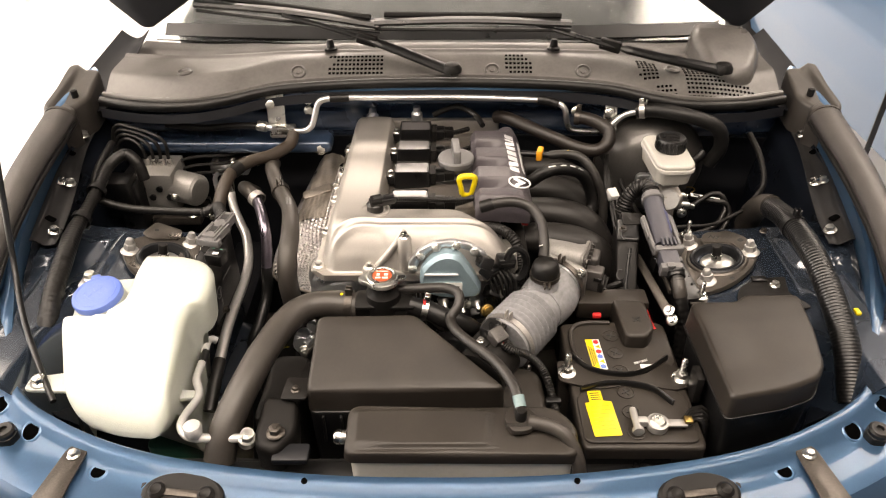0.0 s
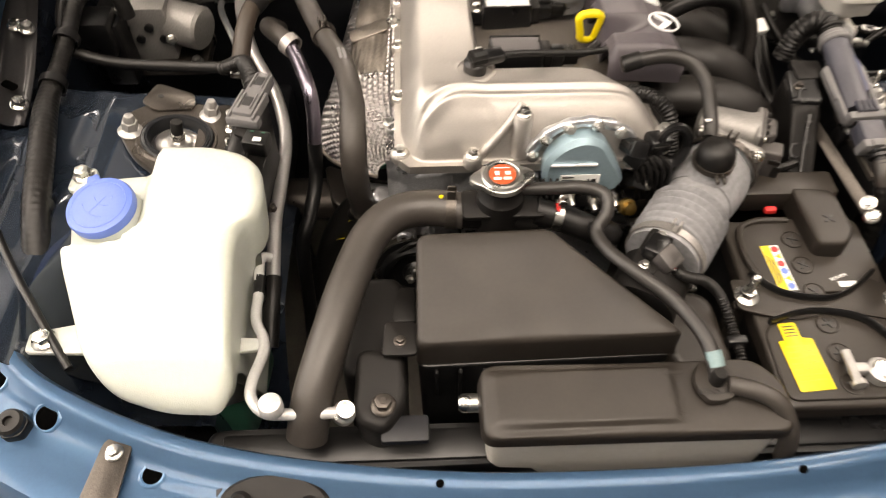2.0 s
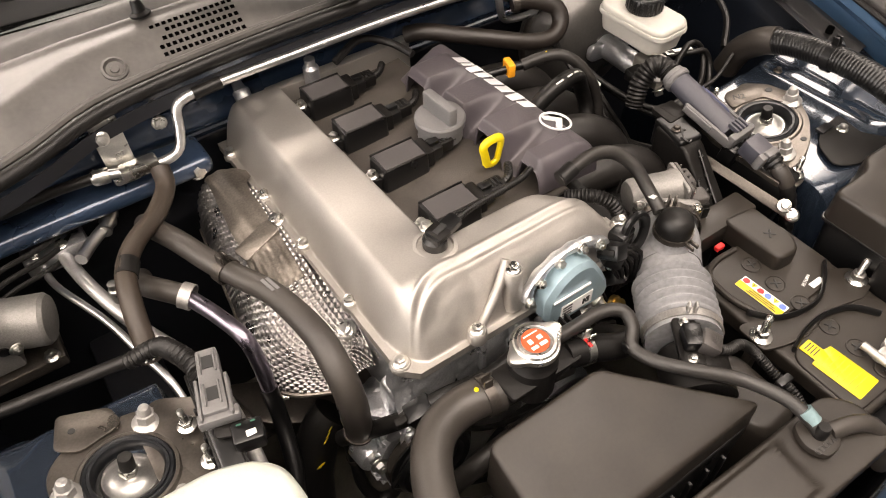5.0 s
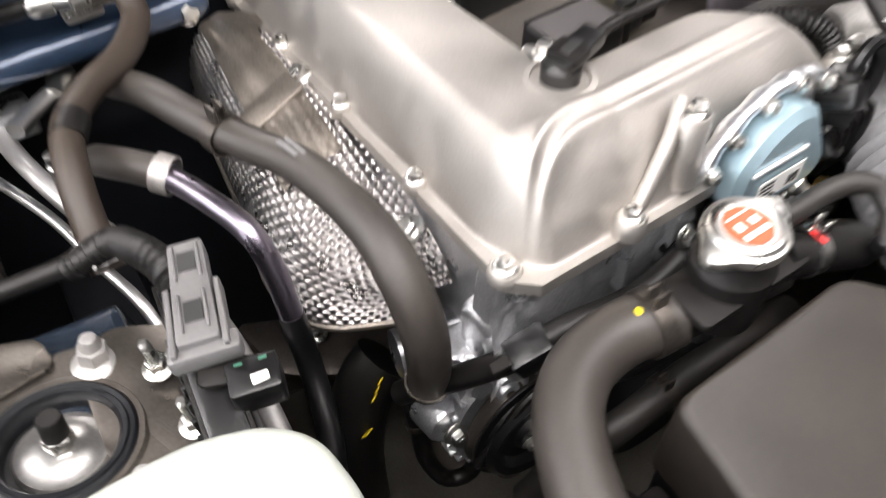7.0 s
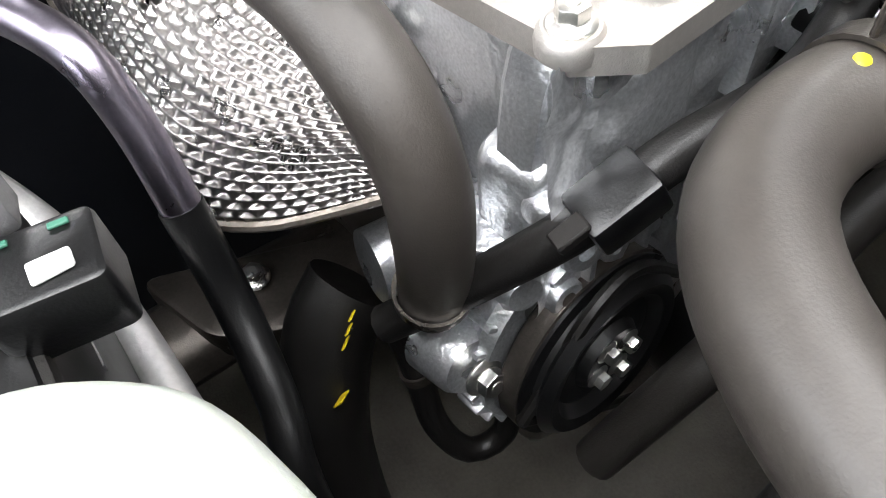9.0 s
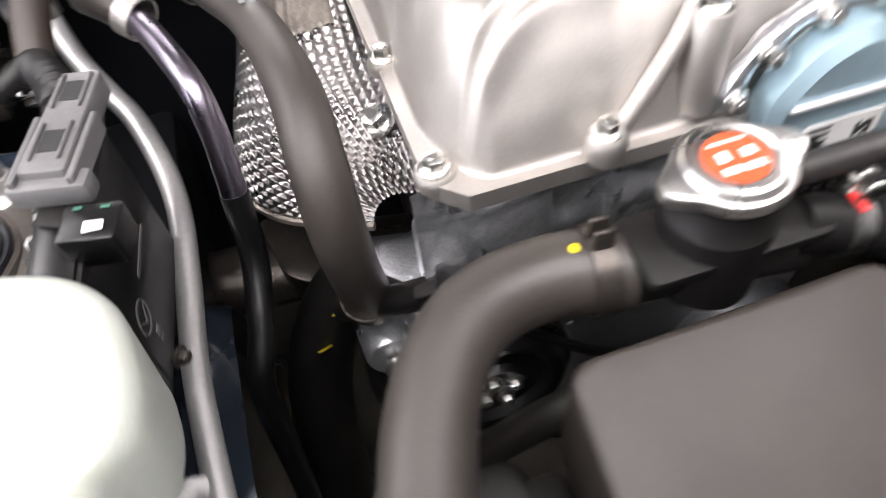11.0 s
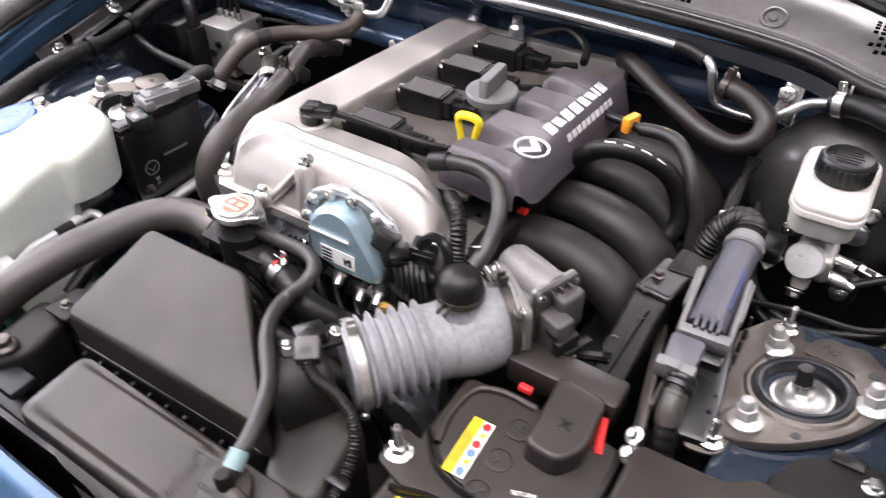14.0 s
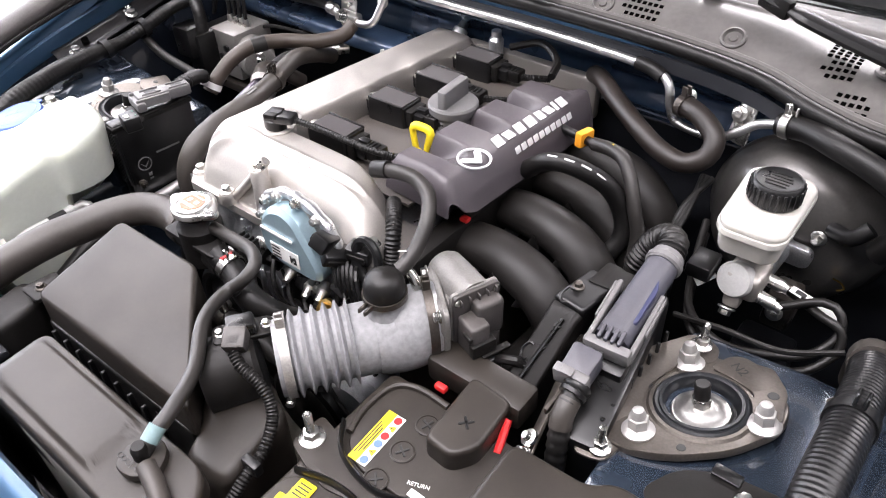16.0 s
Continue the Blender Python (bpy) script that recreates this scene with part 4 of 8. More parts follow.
# oil filler cap
oil = part("oil_cap", lathe([(0.031, -0.012), (0.030, 0.006), (0.034, 0.008), (0.035, 0.018), (0.033, 0.021), (0.026, 0.022), (0.001, 0.022)], pose(0.027, 1.222, 0.912), 32), GREY_PL, engine, "grey oil filler cap with a grip bar")
part("grip", prism([(-0.030, -0.007), (0.030, -0.007), (0.030, 0.007), (-0.030, 0.007)], 0.018, 0.046, 0.005, 0.003, pose(0.027, 1.222, 0.912, 0, 0, 94)), GREY_PL, oil)
# yellow dipstick handle
dip = tube([(0.037, 1.130, 0.906), (0.035, 1.130, 0.918), (0.0315, 1.131, 0.935), (0.036, 1.131, 0.941), (0.046, 1.132, 0.942), (0.056, 1.132, 0.941), (0.0605, 1.132, 0.935), (0.057, 1.131, 0.918), (0.054, 1.131, 0.906), (0.046, 1.130, 0.903), (0.037, 1.130, 0.906)], 0.0042, 10, 0.003, flat=1.35)
part("dipstick_handle", dip, YELLOW, engine, "bright yellow dipstick loop")

# moulded plastic cover over the intake side
LOBES = (1.072, 1.163, 1.250, 1.337)


def plastic_z(x, y):
    z = 0.953 + slope(y) * 1.2 - 0.10 * max(0, x - 0.110) - 0.055 * smooth01((x - 0.140) / 0.045)
    # pads run inward from the crest, with falling valleys between them
    pad = max(smooth01((0.027 - max(0, y - c) - 0.6 * max(0, c - y)) / 0.011) for c in LOBES)
    if y < LOBES[0]:
        pad = 1.0
    z -= (0.55 * max(0, 0.128 - x) + 0.003) * (1 - pad) * smooth01((0.140 - x) / 0.02)
    z += 0.0025 * pad * smooth01((0.136 - x) / 0.014) - 0.012 * smooth01((0.068 - x) / 0.010)
    s = max(0.0, min(1.0, (y - 1.047) / 0.020))
    s = math.sqrt(1 - (1 - s) ** 2)
    z -= 0.04 * smooth01((y - 1.385) / 0.03)
    low = 0.903 + slope(y) + 0.08 * max(0, 0.150 - x) * (1 - s) - 0.012 * smooth01((y - 1.08) / 0.04)
    return low + (max(z, low) - low) * s


def cover_at(u, v):
    y = 1.047 + 0.365 * v ** 1.3
    right = 0.167 - 0.014 * (1 - smooth01((y - 1.047) / 0.020)) - 0.045 * smooth01((y - 1.365) / 0.05)
    x = 0.058 + (right - 0.058) * u
    return (x, y, plastic_z(x, y) - 0.010 * smooth01((u - 0.93) / 0.07) * smooth01((y - 1.06) / 0.03))


bm = sheet(cover_at, 64, 170, 0.003)
pc = part("engine_cover", bm, COVER, engine, "dark grey plastic engine cover with a silver badge")


def on_cover(x, y, lift=0.0):
    p = Vector((x, y, plastic_z(x, y)))
    n = Vector((plastic_z(x - 0.004, y) - plastic_z(x + 0.004, y), plastic_z(x, y - 0.004) - plastic_z(x, y + 0.004), 0.008)).normalized()
    return p + n * lift, n


def badge_frame(x, y):
    p, n = on_cover(x, y, 0.0004)
    ax = Vector((0, 1, 0)) - n * n.y
    ax.normalize()
    ay = n.cross(ax)
    m = Matrix((ax, ay, n)).transposed().to_4x4()
    m.translation = p
    return m


bf = badge_frame(0.139, 1.118)
part("badge_ring", lathe([(0.0235, 0), (0.0238, 0.002), (0.0215, 0.0025), (0.0205, 0.001), (0.0205, 0)], bf @ Matrix.Diagonal((1, 0.85, 1, 1)), 40, cap=False), SILVER, pc)
part("badge_wing", prism([(-0.020, 0.008), (-0.012, 0.010), (0.0, -0.002), (0.012, 0.010), (0.020, 0.008), (0.016, 0.002), (0.0, -0.012), (-0.016, 0.002)], 0, 0.002, 0.002, 0.0006, bf), SILVER, pc)
# two rows of plain silver bars where the wording stands
x, y = 0.135, 1.162
for k, w in enumerate((0.022, 0.022, 0.022, 0.024, 0.020, 0.020, 0.008, 0.022)):
    m = badge_frame(0.135, y + w / 2)
    lean = 0.006
    part("badge_bar", prism([(-w * 0.42 - lean / 2, -0.0085), (w * 0.36 - lean / 2, -0.0085), (w * 0.42 + lean / 2, 0.0085), (-w * 0.36 + lean / 2, 0.0085)], 0, 0.0012, 0.001, 0.0003, m), SILVER, pc)
    y += w + 0.002
y = 1.185
for k in range(10):
    w = 0.0125
    m = badge_frame(0.153, y + w / 2)
    part("badge_bar", prism([(-w * 0.46, -0.0042), (w * 0.36, -0.0042), (w * 0.46, 0.0042), (-w * 0.36, 0.0042)], 0, 0.0012, 0.0006, 0.0003, m), SILVER, pc)
    y += w + 0.0015

# cylinder head, timing cover and block below
part("cylinder_head", box(-0.045, 1.21, 0.775, 0.31, 0.50, 0.16, 0.012, 3), ALU_R, engine, "raw cast cylinder head")
part("head_ledge", box(-0.12, 0.958, 0.845, 0.17, 0.02, 0.02, 0.006, 2), ALU_R, engine)
part("timing_cover", prism([(-0.205, 0.86), (0.10, 0.86), (0.115, 0.76), (0.10, 0.50), (-0.16, 0.50), (-0.235, 0.66), (-0.215, 0.78)], -0.995, -0.968, 0.03, 0.006, pose(0, 0, 0, 90, 0, 0)), ALU_R, engine, "bare cast timing cover")
part("engine_block", box(-0.04, 1.22, 0.55, 0.28, 0.48, 0.32, 0.02, 3), STEEL_D, engine)
for x, z, s in ((-0.185, 0.80, 1.1), (-0.164, 0.764, 1.2), (-0.10, 0.785, 1.0), (-0.03, 0.77, 1.0), (0.05, 0.80, 1.0), (-0.21, 0.70, 1.2), (-0.12, 0.70, 1.0), (0.09, 0.70, 1.0)):
    bolt((x, 0.964, z), engine, (0, -1, 0.05), s)
for x in (-0.105, -0.06):
    part("casting_rib", box(x, 0.950, 0.815, 0.006, 0.02, 0.06, 0.002, 2, None), ALU_R, engine)
part("cast_step", cushion([(-0.215, 0.962), (-0.15, 0.962), (-0.15, 1.0), (-0.22, 1.0)], lambda x, y: 0.80 + 0.3 * (x + 0.2), 0.70, 0.008, 0.01), ALU_R, engine)
part("cast_front", sheet(lambda u, v: (-0.222 + 0.19 * u, 0.957 - 0.0035 * abs(math.sin(9 * u + 5 * v + 1.5 * math.sin(7 * v))) - 0.0025 * abs(math.sin(23 * u - 11 * v)) - 0.006 * math.exp(-((v - 0.55 - 0.2 * u) / 0.07) ** 2), 0.70 + 0.162 * v), 90, 70, 0.0), ALU_R, engine, "crinkled bare casting below the cover")
for x, z, r in ((-0.196, 0.748, 0.014), (-0.172, 0.728, 0.010), (-0.205, 0.716, 0.011), (-0.140, 0.752, 0.009)):
    part("cast_boss", lathe([(r, -0.01), (r * 0.95, 0.004), (r * 0.8, 0.006), (r * 0.4, 0.006), (r * 0.36, 0.002), (0.001, 0.002)], axis((x, 0.952, z), (x - 0.002, 0.93, z + 0.004)), 20), ALU_R, engine)
part("coolant_neck", lathe([(0.030, 0), (0.030, 0.02), (0.024, 0.03), (0.022, 0.07), (0.018, 0.07)], axis((-0.19, 1.03, 0.69), (-0.29, 1.05, 0.70))), ALU_R, engine)

# cam phaser motor on the front
vv = part("phaser_cover", prism([(-0.034, 0.846), (-0.036, 0.885), (-0.018, 0.912), (0.006, 0.924), (0.030, 0.918), (0.052, 0.882), (0.066, 0.852), (0.060, 0.835), (0.0, 0.832)], 0.918, 0.944, 0.012, 0.006, Matrix(((1, 0, 0, 0), (0, 0, 1, 0), (0, 1, 0, 0), (0, 0, 0, 1)))), VVT, engine, "blue-tinted zinc cam phaser cover")
part("label", box(0.010, 0.9165, 0.858, 0.048, 0.001, 0.022, 0.0002, 1), WHITE, vv, "white printed label")
for k in range(4):
    part("label_bar", box(-0.005, 0.9158, 0.865 - 0.005 * k, 0.014, 0.0006, 0.002, 0), INK, vv)
for i in range(4):
    for j in range(4):
        if (i * 7 + j * 3 + i * j) % 3 != 1:
            part("label_dot", box(0.020 + 0.0026 * i, 0.9158, 0.853 + 0.0026 * j, 0.0024, 0.0006, 0.0024, 0), INK, vv)
part("pressed_line", box(0.0, 0.9165, 0.885, 0.055, 0.003, 0.004, 0.0015, 2), SILVER, vv)
ring = []
for k in range(13):
    a = math.pi * (0.95 - 1.0 * k / 12)
    ring.append((0.014 + 0.062 * math.cos(a), 0.944, 0.874 + 0.055 * math.sin(a)))
part("phaser_surround", tube(ring, lambda t: 0.0095 + 0.0012 * math.sin(44 * t), 12, 0.004, flat=0.7), ALU_R, engine, "bright raw casting round the phaser")
for k in (0, 2, 4, 6, 8, 10, 12):
    p = ring[k]
    bolt((p[0], p[1] - 0.008, p[2]), engine, (0, -1, 0.3), 0.85)
for x, z in ((0.0, 0.825), (0.03, 0.815), (0.055, 0.822)):
    part("sensor", lathe([(0.008, 0), (0.009, 0.012), (0.006, 0.016), (0.004, 0.026)], axis((x, 0.935, z), (x + 0.01, 0.90, z - 0.01))), STEEL, engine)
# black connector cluster beside the phaser
for i, (x, y, z, a) in enumerate(((0.078, 0.935, 0.880, 20), (0.092, 0.945, 0.858, -15), (0.085, 0.935, 0.835, 40), (0.105, 0.95, 0.888, 5), (0.070, 0.93, 0.900, -25))):
    cn = part("connector", box(0, 0, 0, 0.030, 0.022, 0.020, 0.003, 2, pose(x, y, z, a, a, 3 * a)), PLASTIC_D, engine)
    part("connector_rib", box(0, -0.011, 0.0, 0.022, 0.004, 0.008, 0.001, 2, pose(x, y, z, a, a, 3 * a)), PLASTIC, cn)
for k in range(6):
    x0 = 0.072 + 0.007 * k
    part("wire", tube([(x0, 0.94, 0.875), (x0 + 0.012, 0.925, 0.850 + 0.004 * k), (x0 + 0.02, 0.93, 0.81), (x0 + 0.035, 0.95, 0.79 + 0.006 * k)], 0.0032, 6), RUBBER_D, engine)
part("loom_riser", tube([(0.085, 1.03, 0.900), (0.108, 1.005, 0.908), (0.124, 0.985, 0.900), (0.130, 0.972, 0.875), (0.132, 0.962, 0.85), (0.13, 0.955, 0.81)], 0.009, 12, ribs=(0.0045, 0.0008)), RUBBER_D, engine, "corrugated black loom tube")
part("lifting_eye", tube([(0.122 + 0.017 * math.cos(a), 0.943 + 0.003 * math.sin(a), 0.888 + 0.027 * math.sin(a)) for a in [2 * math.pi * k / 14 for k in range(15)]], 0.0052, 8, 0.004, flat=1.3), PLASTIC_D, engine, "dark flat lifting eye ring")

# intake manifold
for y in (1.095, 1.183, 1.268, 1.352):
    rn = part("intake_runner", tube([(0.146, y, 0.830), (0.18, y - 0.002, 0.835), (0.22, y - 0.008, 0.836), (0.26, y - 0.016, 0.828), (0.294, y - 0.024, 0.802), (0.313, y - 0.030, 0.755), (0.316, y - 0.032, 0.66)], lambda t: 0.0305 + 0.002 * math.sin(math.pi * t), 24, 0.006, flat=0.84), RUNNER, engine, "black plastic intake runner")
    part("runner_lip", tube([(0.1445, y, 0.830), (0.150, y, 0.8306)], 0.0325, 24, 0.01, flat=0.84), PLASTIC_D, rn)
    for k, x in enumerate((0.215, 0.255)):
        part("runner_web", prism([(-0.010, 0.0), (0.010, 0.0), (0.0, 0.022)], -0.0015, 0.0015, 0.002, 0.0005, pose(x, y - 0.044, 0.822 - 0.012 * k, 90, 0, 20)), PLASTIC, rn)
part("plenum", cushion([(0.24, 0.96), (0.335, 0.98), (0.335, 1.38), (0.24, 1.40)], 0.745, 0.52, 0.04, 0.04), PLASTIC, engine, "black plastic intake plenum")
part("runner_flange", box(0.135, 1.17, 0.83, 0.03, 0.36, 0.07, 0.008), PLASTIC, engine)
part("red_tag", box(0.150, 1.085, 0.872, 0.012, 0.010, 0.006, 0.002), RED, engine)

# throttle body
TBM = axis((0.195, 0.952, 0.836), (0.245, 1.012, 0.836))
tb = part("throttle_body", lathe([(0.040, 0), (0.044, 0.004), (0.044, 0.012)], TBM, 32), ALU_R, engine, "cast throttle body")
part("throttle_housing", prism([(-0.044, -0.044), (0.044, -0.044), (0.044, 0.044), (-0.044, 0.044)], 0.010, 0.020, 0.014, 0.004, TBM), ALLOY, tb, "square silver throttle flange")
part("throttle_bore", prism([(-0.030, -0.036), (0.028, -0.036), (0.028, 0.036), (-0.030, 0.036)], 0.018, 0.055, 0.018, 0.005, TBM), ALLOY, tb)
EP = pose(0.241, 0.980, 0.840, 0, 0, -21)
part("throttle_motor", lathe([(0.012, -0.072), (0.020, -0.070), (0.0235, -0.064), (0.0245, -0.040), (0.0245, -0.012), (0.027, -0.003), (0.027, 0.0)], EP @ pose(0, 0.002, 0.026, 0, 90, 0), 32), ALLOY, tb, "dull alloy throttle motor housing")
part("motor_web", box(-0.022, 0, -0.016, 0.040, 0.044, 0.050, 0.006, 3, EP), ALLOY, tb)
for z in (0.008, -0.006):
    part("casting_tab", box(-0.030, -0.024, z, 0.010, 0.006, 0.004, 0.0015, 2, EP), ALLOY, tb)
part("end_flange", prism([(-0.050, -0.030), (0.050, -0.030), (0.050, 0.030), (-0.050, 0.030)], -0.003, 0.002, 0.007, 0.001, EP @ pose(0, 0, 0, 0, 90, 0)), ALLOY, tb, "bright edge of the motor end plate")
mc = part("motor_cover", prism([(-0.050, -0.029), (0.050, -0.029), (0.050, 0.029), (-0.050, 0.029)], 0.002, 0.007, 0.007, 0.001, EP @ pose(0, 0, 0, 0, 90, 0)), COVER_GREY, tb, "black ribbed plastic motor cover")
part("cover_dome", box(0.014, 0.008, 0.016, 0.020, 0.034, 0.048, 0.006, 3, EP), COVER_GREY, mc)
part("cover_lower_dome", box(0.012, 0.004, -0.028, 0.014, 0.040, 0.036, 0.005, 3, EP), COVER_GREY, mc)
for k in range(5):
    part("cover_rib", box(0.009, -0.022 + 0.011 * k, 0.043, 0.008, 0.0018, 0.008, 0.0006, 1, EP), COVER_GREY, mc)
for y, z in ((-0.024, 0.042), (0.024, 0.042), (-0.024, -0.043), (0.024, -0.043)):
    part("cover_rivet", lathe([(0.0042, 0.006), (0.0042, 0.0085), (0.003, 0.0092), (0.001, 0.0085)], EP @ pose(0, y, z, 0, 90, 0), 14), STEEL, mc)
ms = part("motor_socket", box(0.022, -0.014, 0.004, 0.030, 0.024, 0.044, 0.004, 3, EP), COVER_GREY, tb)
part("socket_collar", box(0.036, -0.012, -0.004, 0.010, 0.030, 0.018, 0.002, 2, EP), PLASTIC, ms)
part("socket_latch", box(0.030, -0.026, 0.012, 0.014, 0.005, 0.007, 0.0012, 2, EP), PLASTIC, ms)
part("socket_tongue", box(0.040, 0.002, -0.014, 0.008, 0.036, 0.004, 0.001, 2, EP), PLASTIC, ms)
part("motor_plug", box(0.034, -0.004, -0.034, 0.026, 0.024, 0.030, 0.004, 3, EP), PLASTIC_D, tb)
part("motor_lead", tube([EP @ Vector(p) for p in ((0.036, 0.0, -0.030), (0.056, 0.006, -0.016), (0.066, 0.020, -0.022), (0.062, 0.026, -0.060), (0.050, 0.020, -0.10))], 0.0055, 8), RUBBER_D, tb)
bolt(EP @ Vector((-0.012, -0.030, 0.000)), tb, EP.to_3x3() @ Vector((0.3, -0.8, 0.5)), 1.1)
for a, b in ((-0.038, -0.038), (0.038, -0.038), (0.038, 0.038), (-0.038, 0.038)):
    p = TBM @ Vector((a * 0.95, b * 0.95, 0.0105))
    bolt(p, tb, TBM.to_3x3() @ Vector((0, 0, -1)), 0.9)
bolt((0.168, 0.940, 0.888), tb, (0, 0, 1), 1.0)
part("vacuum_fitting", lathe([(0.006, 0), (0.006, 0.02), (0.004, 0.024), (0.004, 0.03)], axis((0.185, 0.955, 0.875), (0.165, 0.955, 0.905))), STEEL, tb)

# exhaust heat shield: embossed foil
TOP_EDGE = spline([(-0.196, 1.38, 0.835), (-0.197, 1.28, 0.838), (-0.198, 1.18, 0.832), (-0.200, 1.10, 0.815), (-0.202, 1.05, 0.795), (-0.204, 1.03, 0.775)], 0.01)
RIM_EDGE = spline([(-0.288, 1.41, 0.74), (-0.302, 1.30, 0.745), (-0.313, 1.21, 0.75), (-0.326, 1.135, 0.752), (-0.321, 1.088, 0.753), (-0.295, 1.056, 0.755), (-0.240, 1.028, 0.757)], 0.01)


def along(line, u):
    k = max(0.0, min(1.0, u)) * (len(line) - 1)
    i = min(int(k), len(line) - 2)
    return line[i].lerp(line[i + 1], k - i)


def shield(u, v):
    a, b = along(TOP_EDGE, u), along(RIM_EDGE, u)
    p = a.lerp(b, math.sin(min(v, 1.0) * math.pi / 2) * 0.9 + 0.1 * v)
    p.z = b.z + (a.z - b.z) * math.cos(min(v, 1.0) * math.pi / 2) + 0.028 * math.sin(math.pi * min(v, 1.0)) * (1 - 0.6 * u)
    return p


def shield_embossed(u, v):
    p = shield(u, v)
    n = (shield(u + 0.01, v) - p).cross(shield(u, v + 0.01) - p).normalized()
    b = v * 25
    a = u * 40 + 0.5 * (int(b) % 2)
    # staggered pyramids
    e = 0.0030 * smooth01(1.15 * min(1 - abs((a % 1.0) * 2 - 1), 1 - abs((b % 1.0) * 2 - 1)))
    return p + n * e


def shield_plain(u, v):
    p = shield(u, v)
    n = (shield(u + 0.01, v) - p).cross(shield(u, v + 0.01) - p).normalized()
    d = math.sin(2 * math.pi * (v * 18 + 0.2 * math.sin(u * 190))) * 0.0008 * smooth01((u - 0.30) / 0.2)
    return p + n * (0.0015 * math.sin(u * 31 + v * 17) * math.sin(v * 23 - u * 11) + d)


part("heat_shield", sheet(lambda u, v: shield_embossed(u, 0.50 + 0.50 * v), 322, 140, 0.0), FOIL, engine, "embossed bright foil exhaust heat shield", 60)
part("shield_front", sheet(lambda u, v: shield_embossed(0.62 + 0.38 * u, 0.5 * v), 124, 140, 0.0), FOIL, engine, "crinkled bright foil corner", 60)
part("shield_edge", sheet(lambda u, v: shield_embossed(0.12 + 0.50 * u, 0.14 * v), 120, 30, 0.0), FOIL, engine, "bright embossed foil edge beside the cover", 60)
part("shield_top", sheet(lambda u, v: shield_plain(0.62 * u, 0.14 * smooth01(u * 5) + (0.5 - 0.14 * smooth01(u * 5)) * v), 60, 60, 0.0), FOIL_DULL, engine, "dull stamped upper shield", 60)
part("shield_hem", tube([shield(0.0 + k / 12, 1.0) for k in range(13)], 0.0032, 8, 0.01), FOIL_DULL, engine)
part("shield_label", prism([(-0.03, -0.014), (0.03, -0.014), (0.03, 0.014), (-0.03, 0.014)], 0, 0.003, 0.006, 0.0015, axis(shield(0.40, 0.33), shield(0.40, 0.33) - (shield(0.41, 0.33) - shield(0.40, 0.33)).cross(shield(0.40, 0.34) - shield(0.40, 0.33)).normalized()) @ pose(0, 0, -0.001, 0, 0, 90)), FOIL_DULL, engine, "stamped plate on the shield")
bolt(shield(0.86, 0.12), engine, (-0.4, -0.2, 1), 1.5)
bolt(shield(0.35, 0.10), engine, (-0.4, 0, 1), 1.3)

# front pulley, belt and lower fittings
PM = axis((-0.186, 0.955, 0.656), (-0.186, 0.90, 0.661)) @ Matrix.Diagonal((0.93, 0.93, 0.9, 1))
part("pulley", lathe([(0.062, 0), (0.066, 0.002), (0.066, 0.020), (0.058, 0.021), (0.056, 0.024), (0.060, 0.028), (0.054, 0.034), (0.046, 0.032), (0.040, 0.024), (0.026, 0.026), (0.022, 0.032), (0.004, 0.032)], PM, 40), PLASTIC_D, engine, "black water pump pulley")
part("pulley_band", lathe([(0.0655, 0.003), (0.0675, 0.004), (0.0675, 0.017), (0.0655, 0.018)], PM, 40, cap=False), STEEL_D, engine, "dark worn pulley band")
for k in range(4):
    a = math.pi / 2 * k + 0.4
    bolt(PM @ Vector((0.014 * math.cos(a), 0.014 * math.sin(a), 0.031)), engine, (0, -1, 0), 0.9)
part("crank_pulley", lathe([(0.075, 0), (0.078, 0.004), (0.078, 0.03), (0.07, 0.034), (0.05, 0.028), (0.02, 0.03), (0.01, 0.034)], axis((-0.02, 0.95, 0.53), (-0.02, 0.90, 0.53)), 40), PLASTIC_D, engine)
part("drive_belt", tube([(-0.247, 0.935, 0.655), (-0.18, 0.935, 0.723), (-0.09, 0.935, 0.64), (0.06, 0.932, 0.56), (-0.02, 0.932, 0.452), (-0.12, 0.935, 0.50), (-0.247, 0.935, 0.655)], 0.004, 8, 0.01), RUBBER_D, engine)
bolt((-0.25, 0.962, 0.673), engine, (0, -1, 0.2), 1.4)
part("pump_body", lathe([(0.050, -0.03), (0.066, -0.028), (0.074, -0.022), (0.078, -0.012), (0.074, -0.008), (0.072, -0.004), (0.04, -0.002)], PM, 48), ALU_R, engine, "bright cast pump housing")
for k in range(26):
    a = 2 * math.pi * k / 26
    part("pump_rib", box(0.074, 0, -0.016, 0.012, 0.0045, 0.020, 0.0018, 2, PM @ Matrix.Rotation(a, 4, "Z")), ALU_R, engine)
part("pump_lug", lathe([(0.021, -0.03), (0.019, -0.004), (0.0165, 0), (0.001, 0)], axis((-0.254, 0.966, 0.682), (-0.254, 0.90, 0.695)), 24), ALU_R, engine)
part("loom_cross", tube([(-0.277, 1.004, 0.706), (-0.260, 0.987, 0.726), (-0.237, 0.961, 0.760), (-0.211, 0.940, 0.789), (-0.173, 0.929, 0.809), (-0.11, 0.920, 0.812), (-0.05, 0.930, 0.815)], 0.0105, 12), RUBBER_D, engine, "shiny black wiring loom across the front")
LCM = axis((-0.200, 0.934, 0.798), (-0.173, 0.927, 0.812))
lc = part("loom_clip", box(0, 0, 0, 0.026, 0.022, 0.034, 0.003, 2, LCM), PLASTIC_D, engine)
part("clip_tongue", box(-0.004, 0.010, -0.022, 0.010, 0.006, 0.016, 0.001, 1, LCM), PLASTIC, lc)
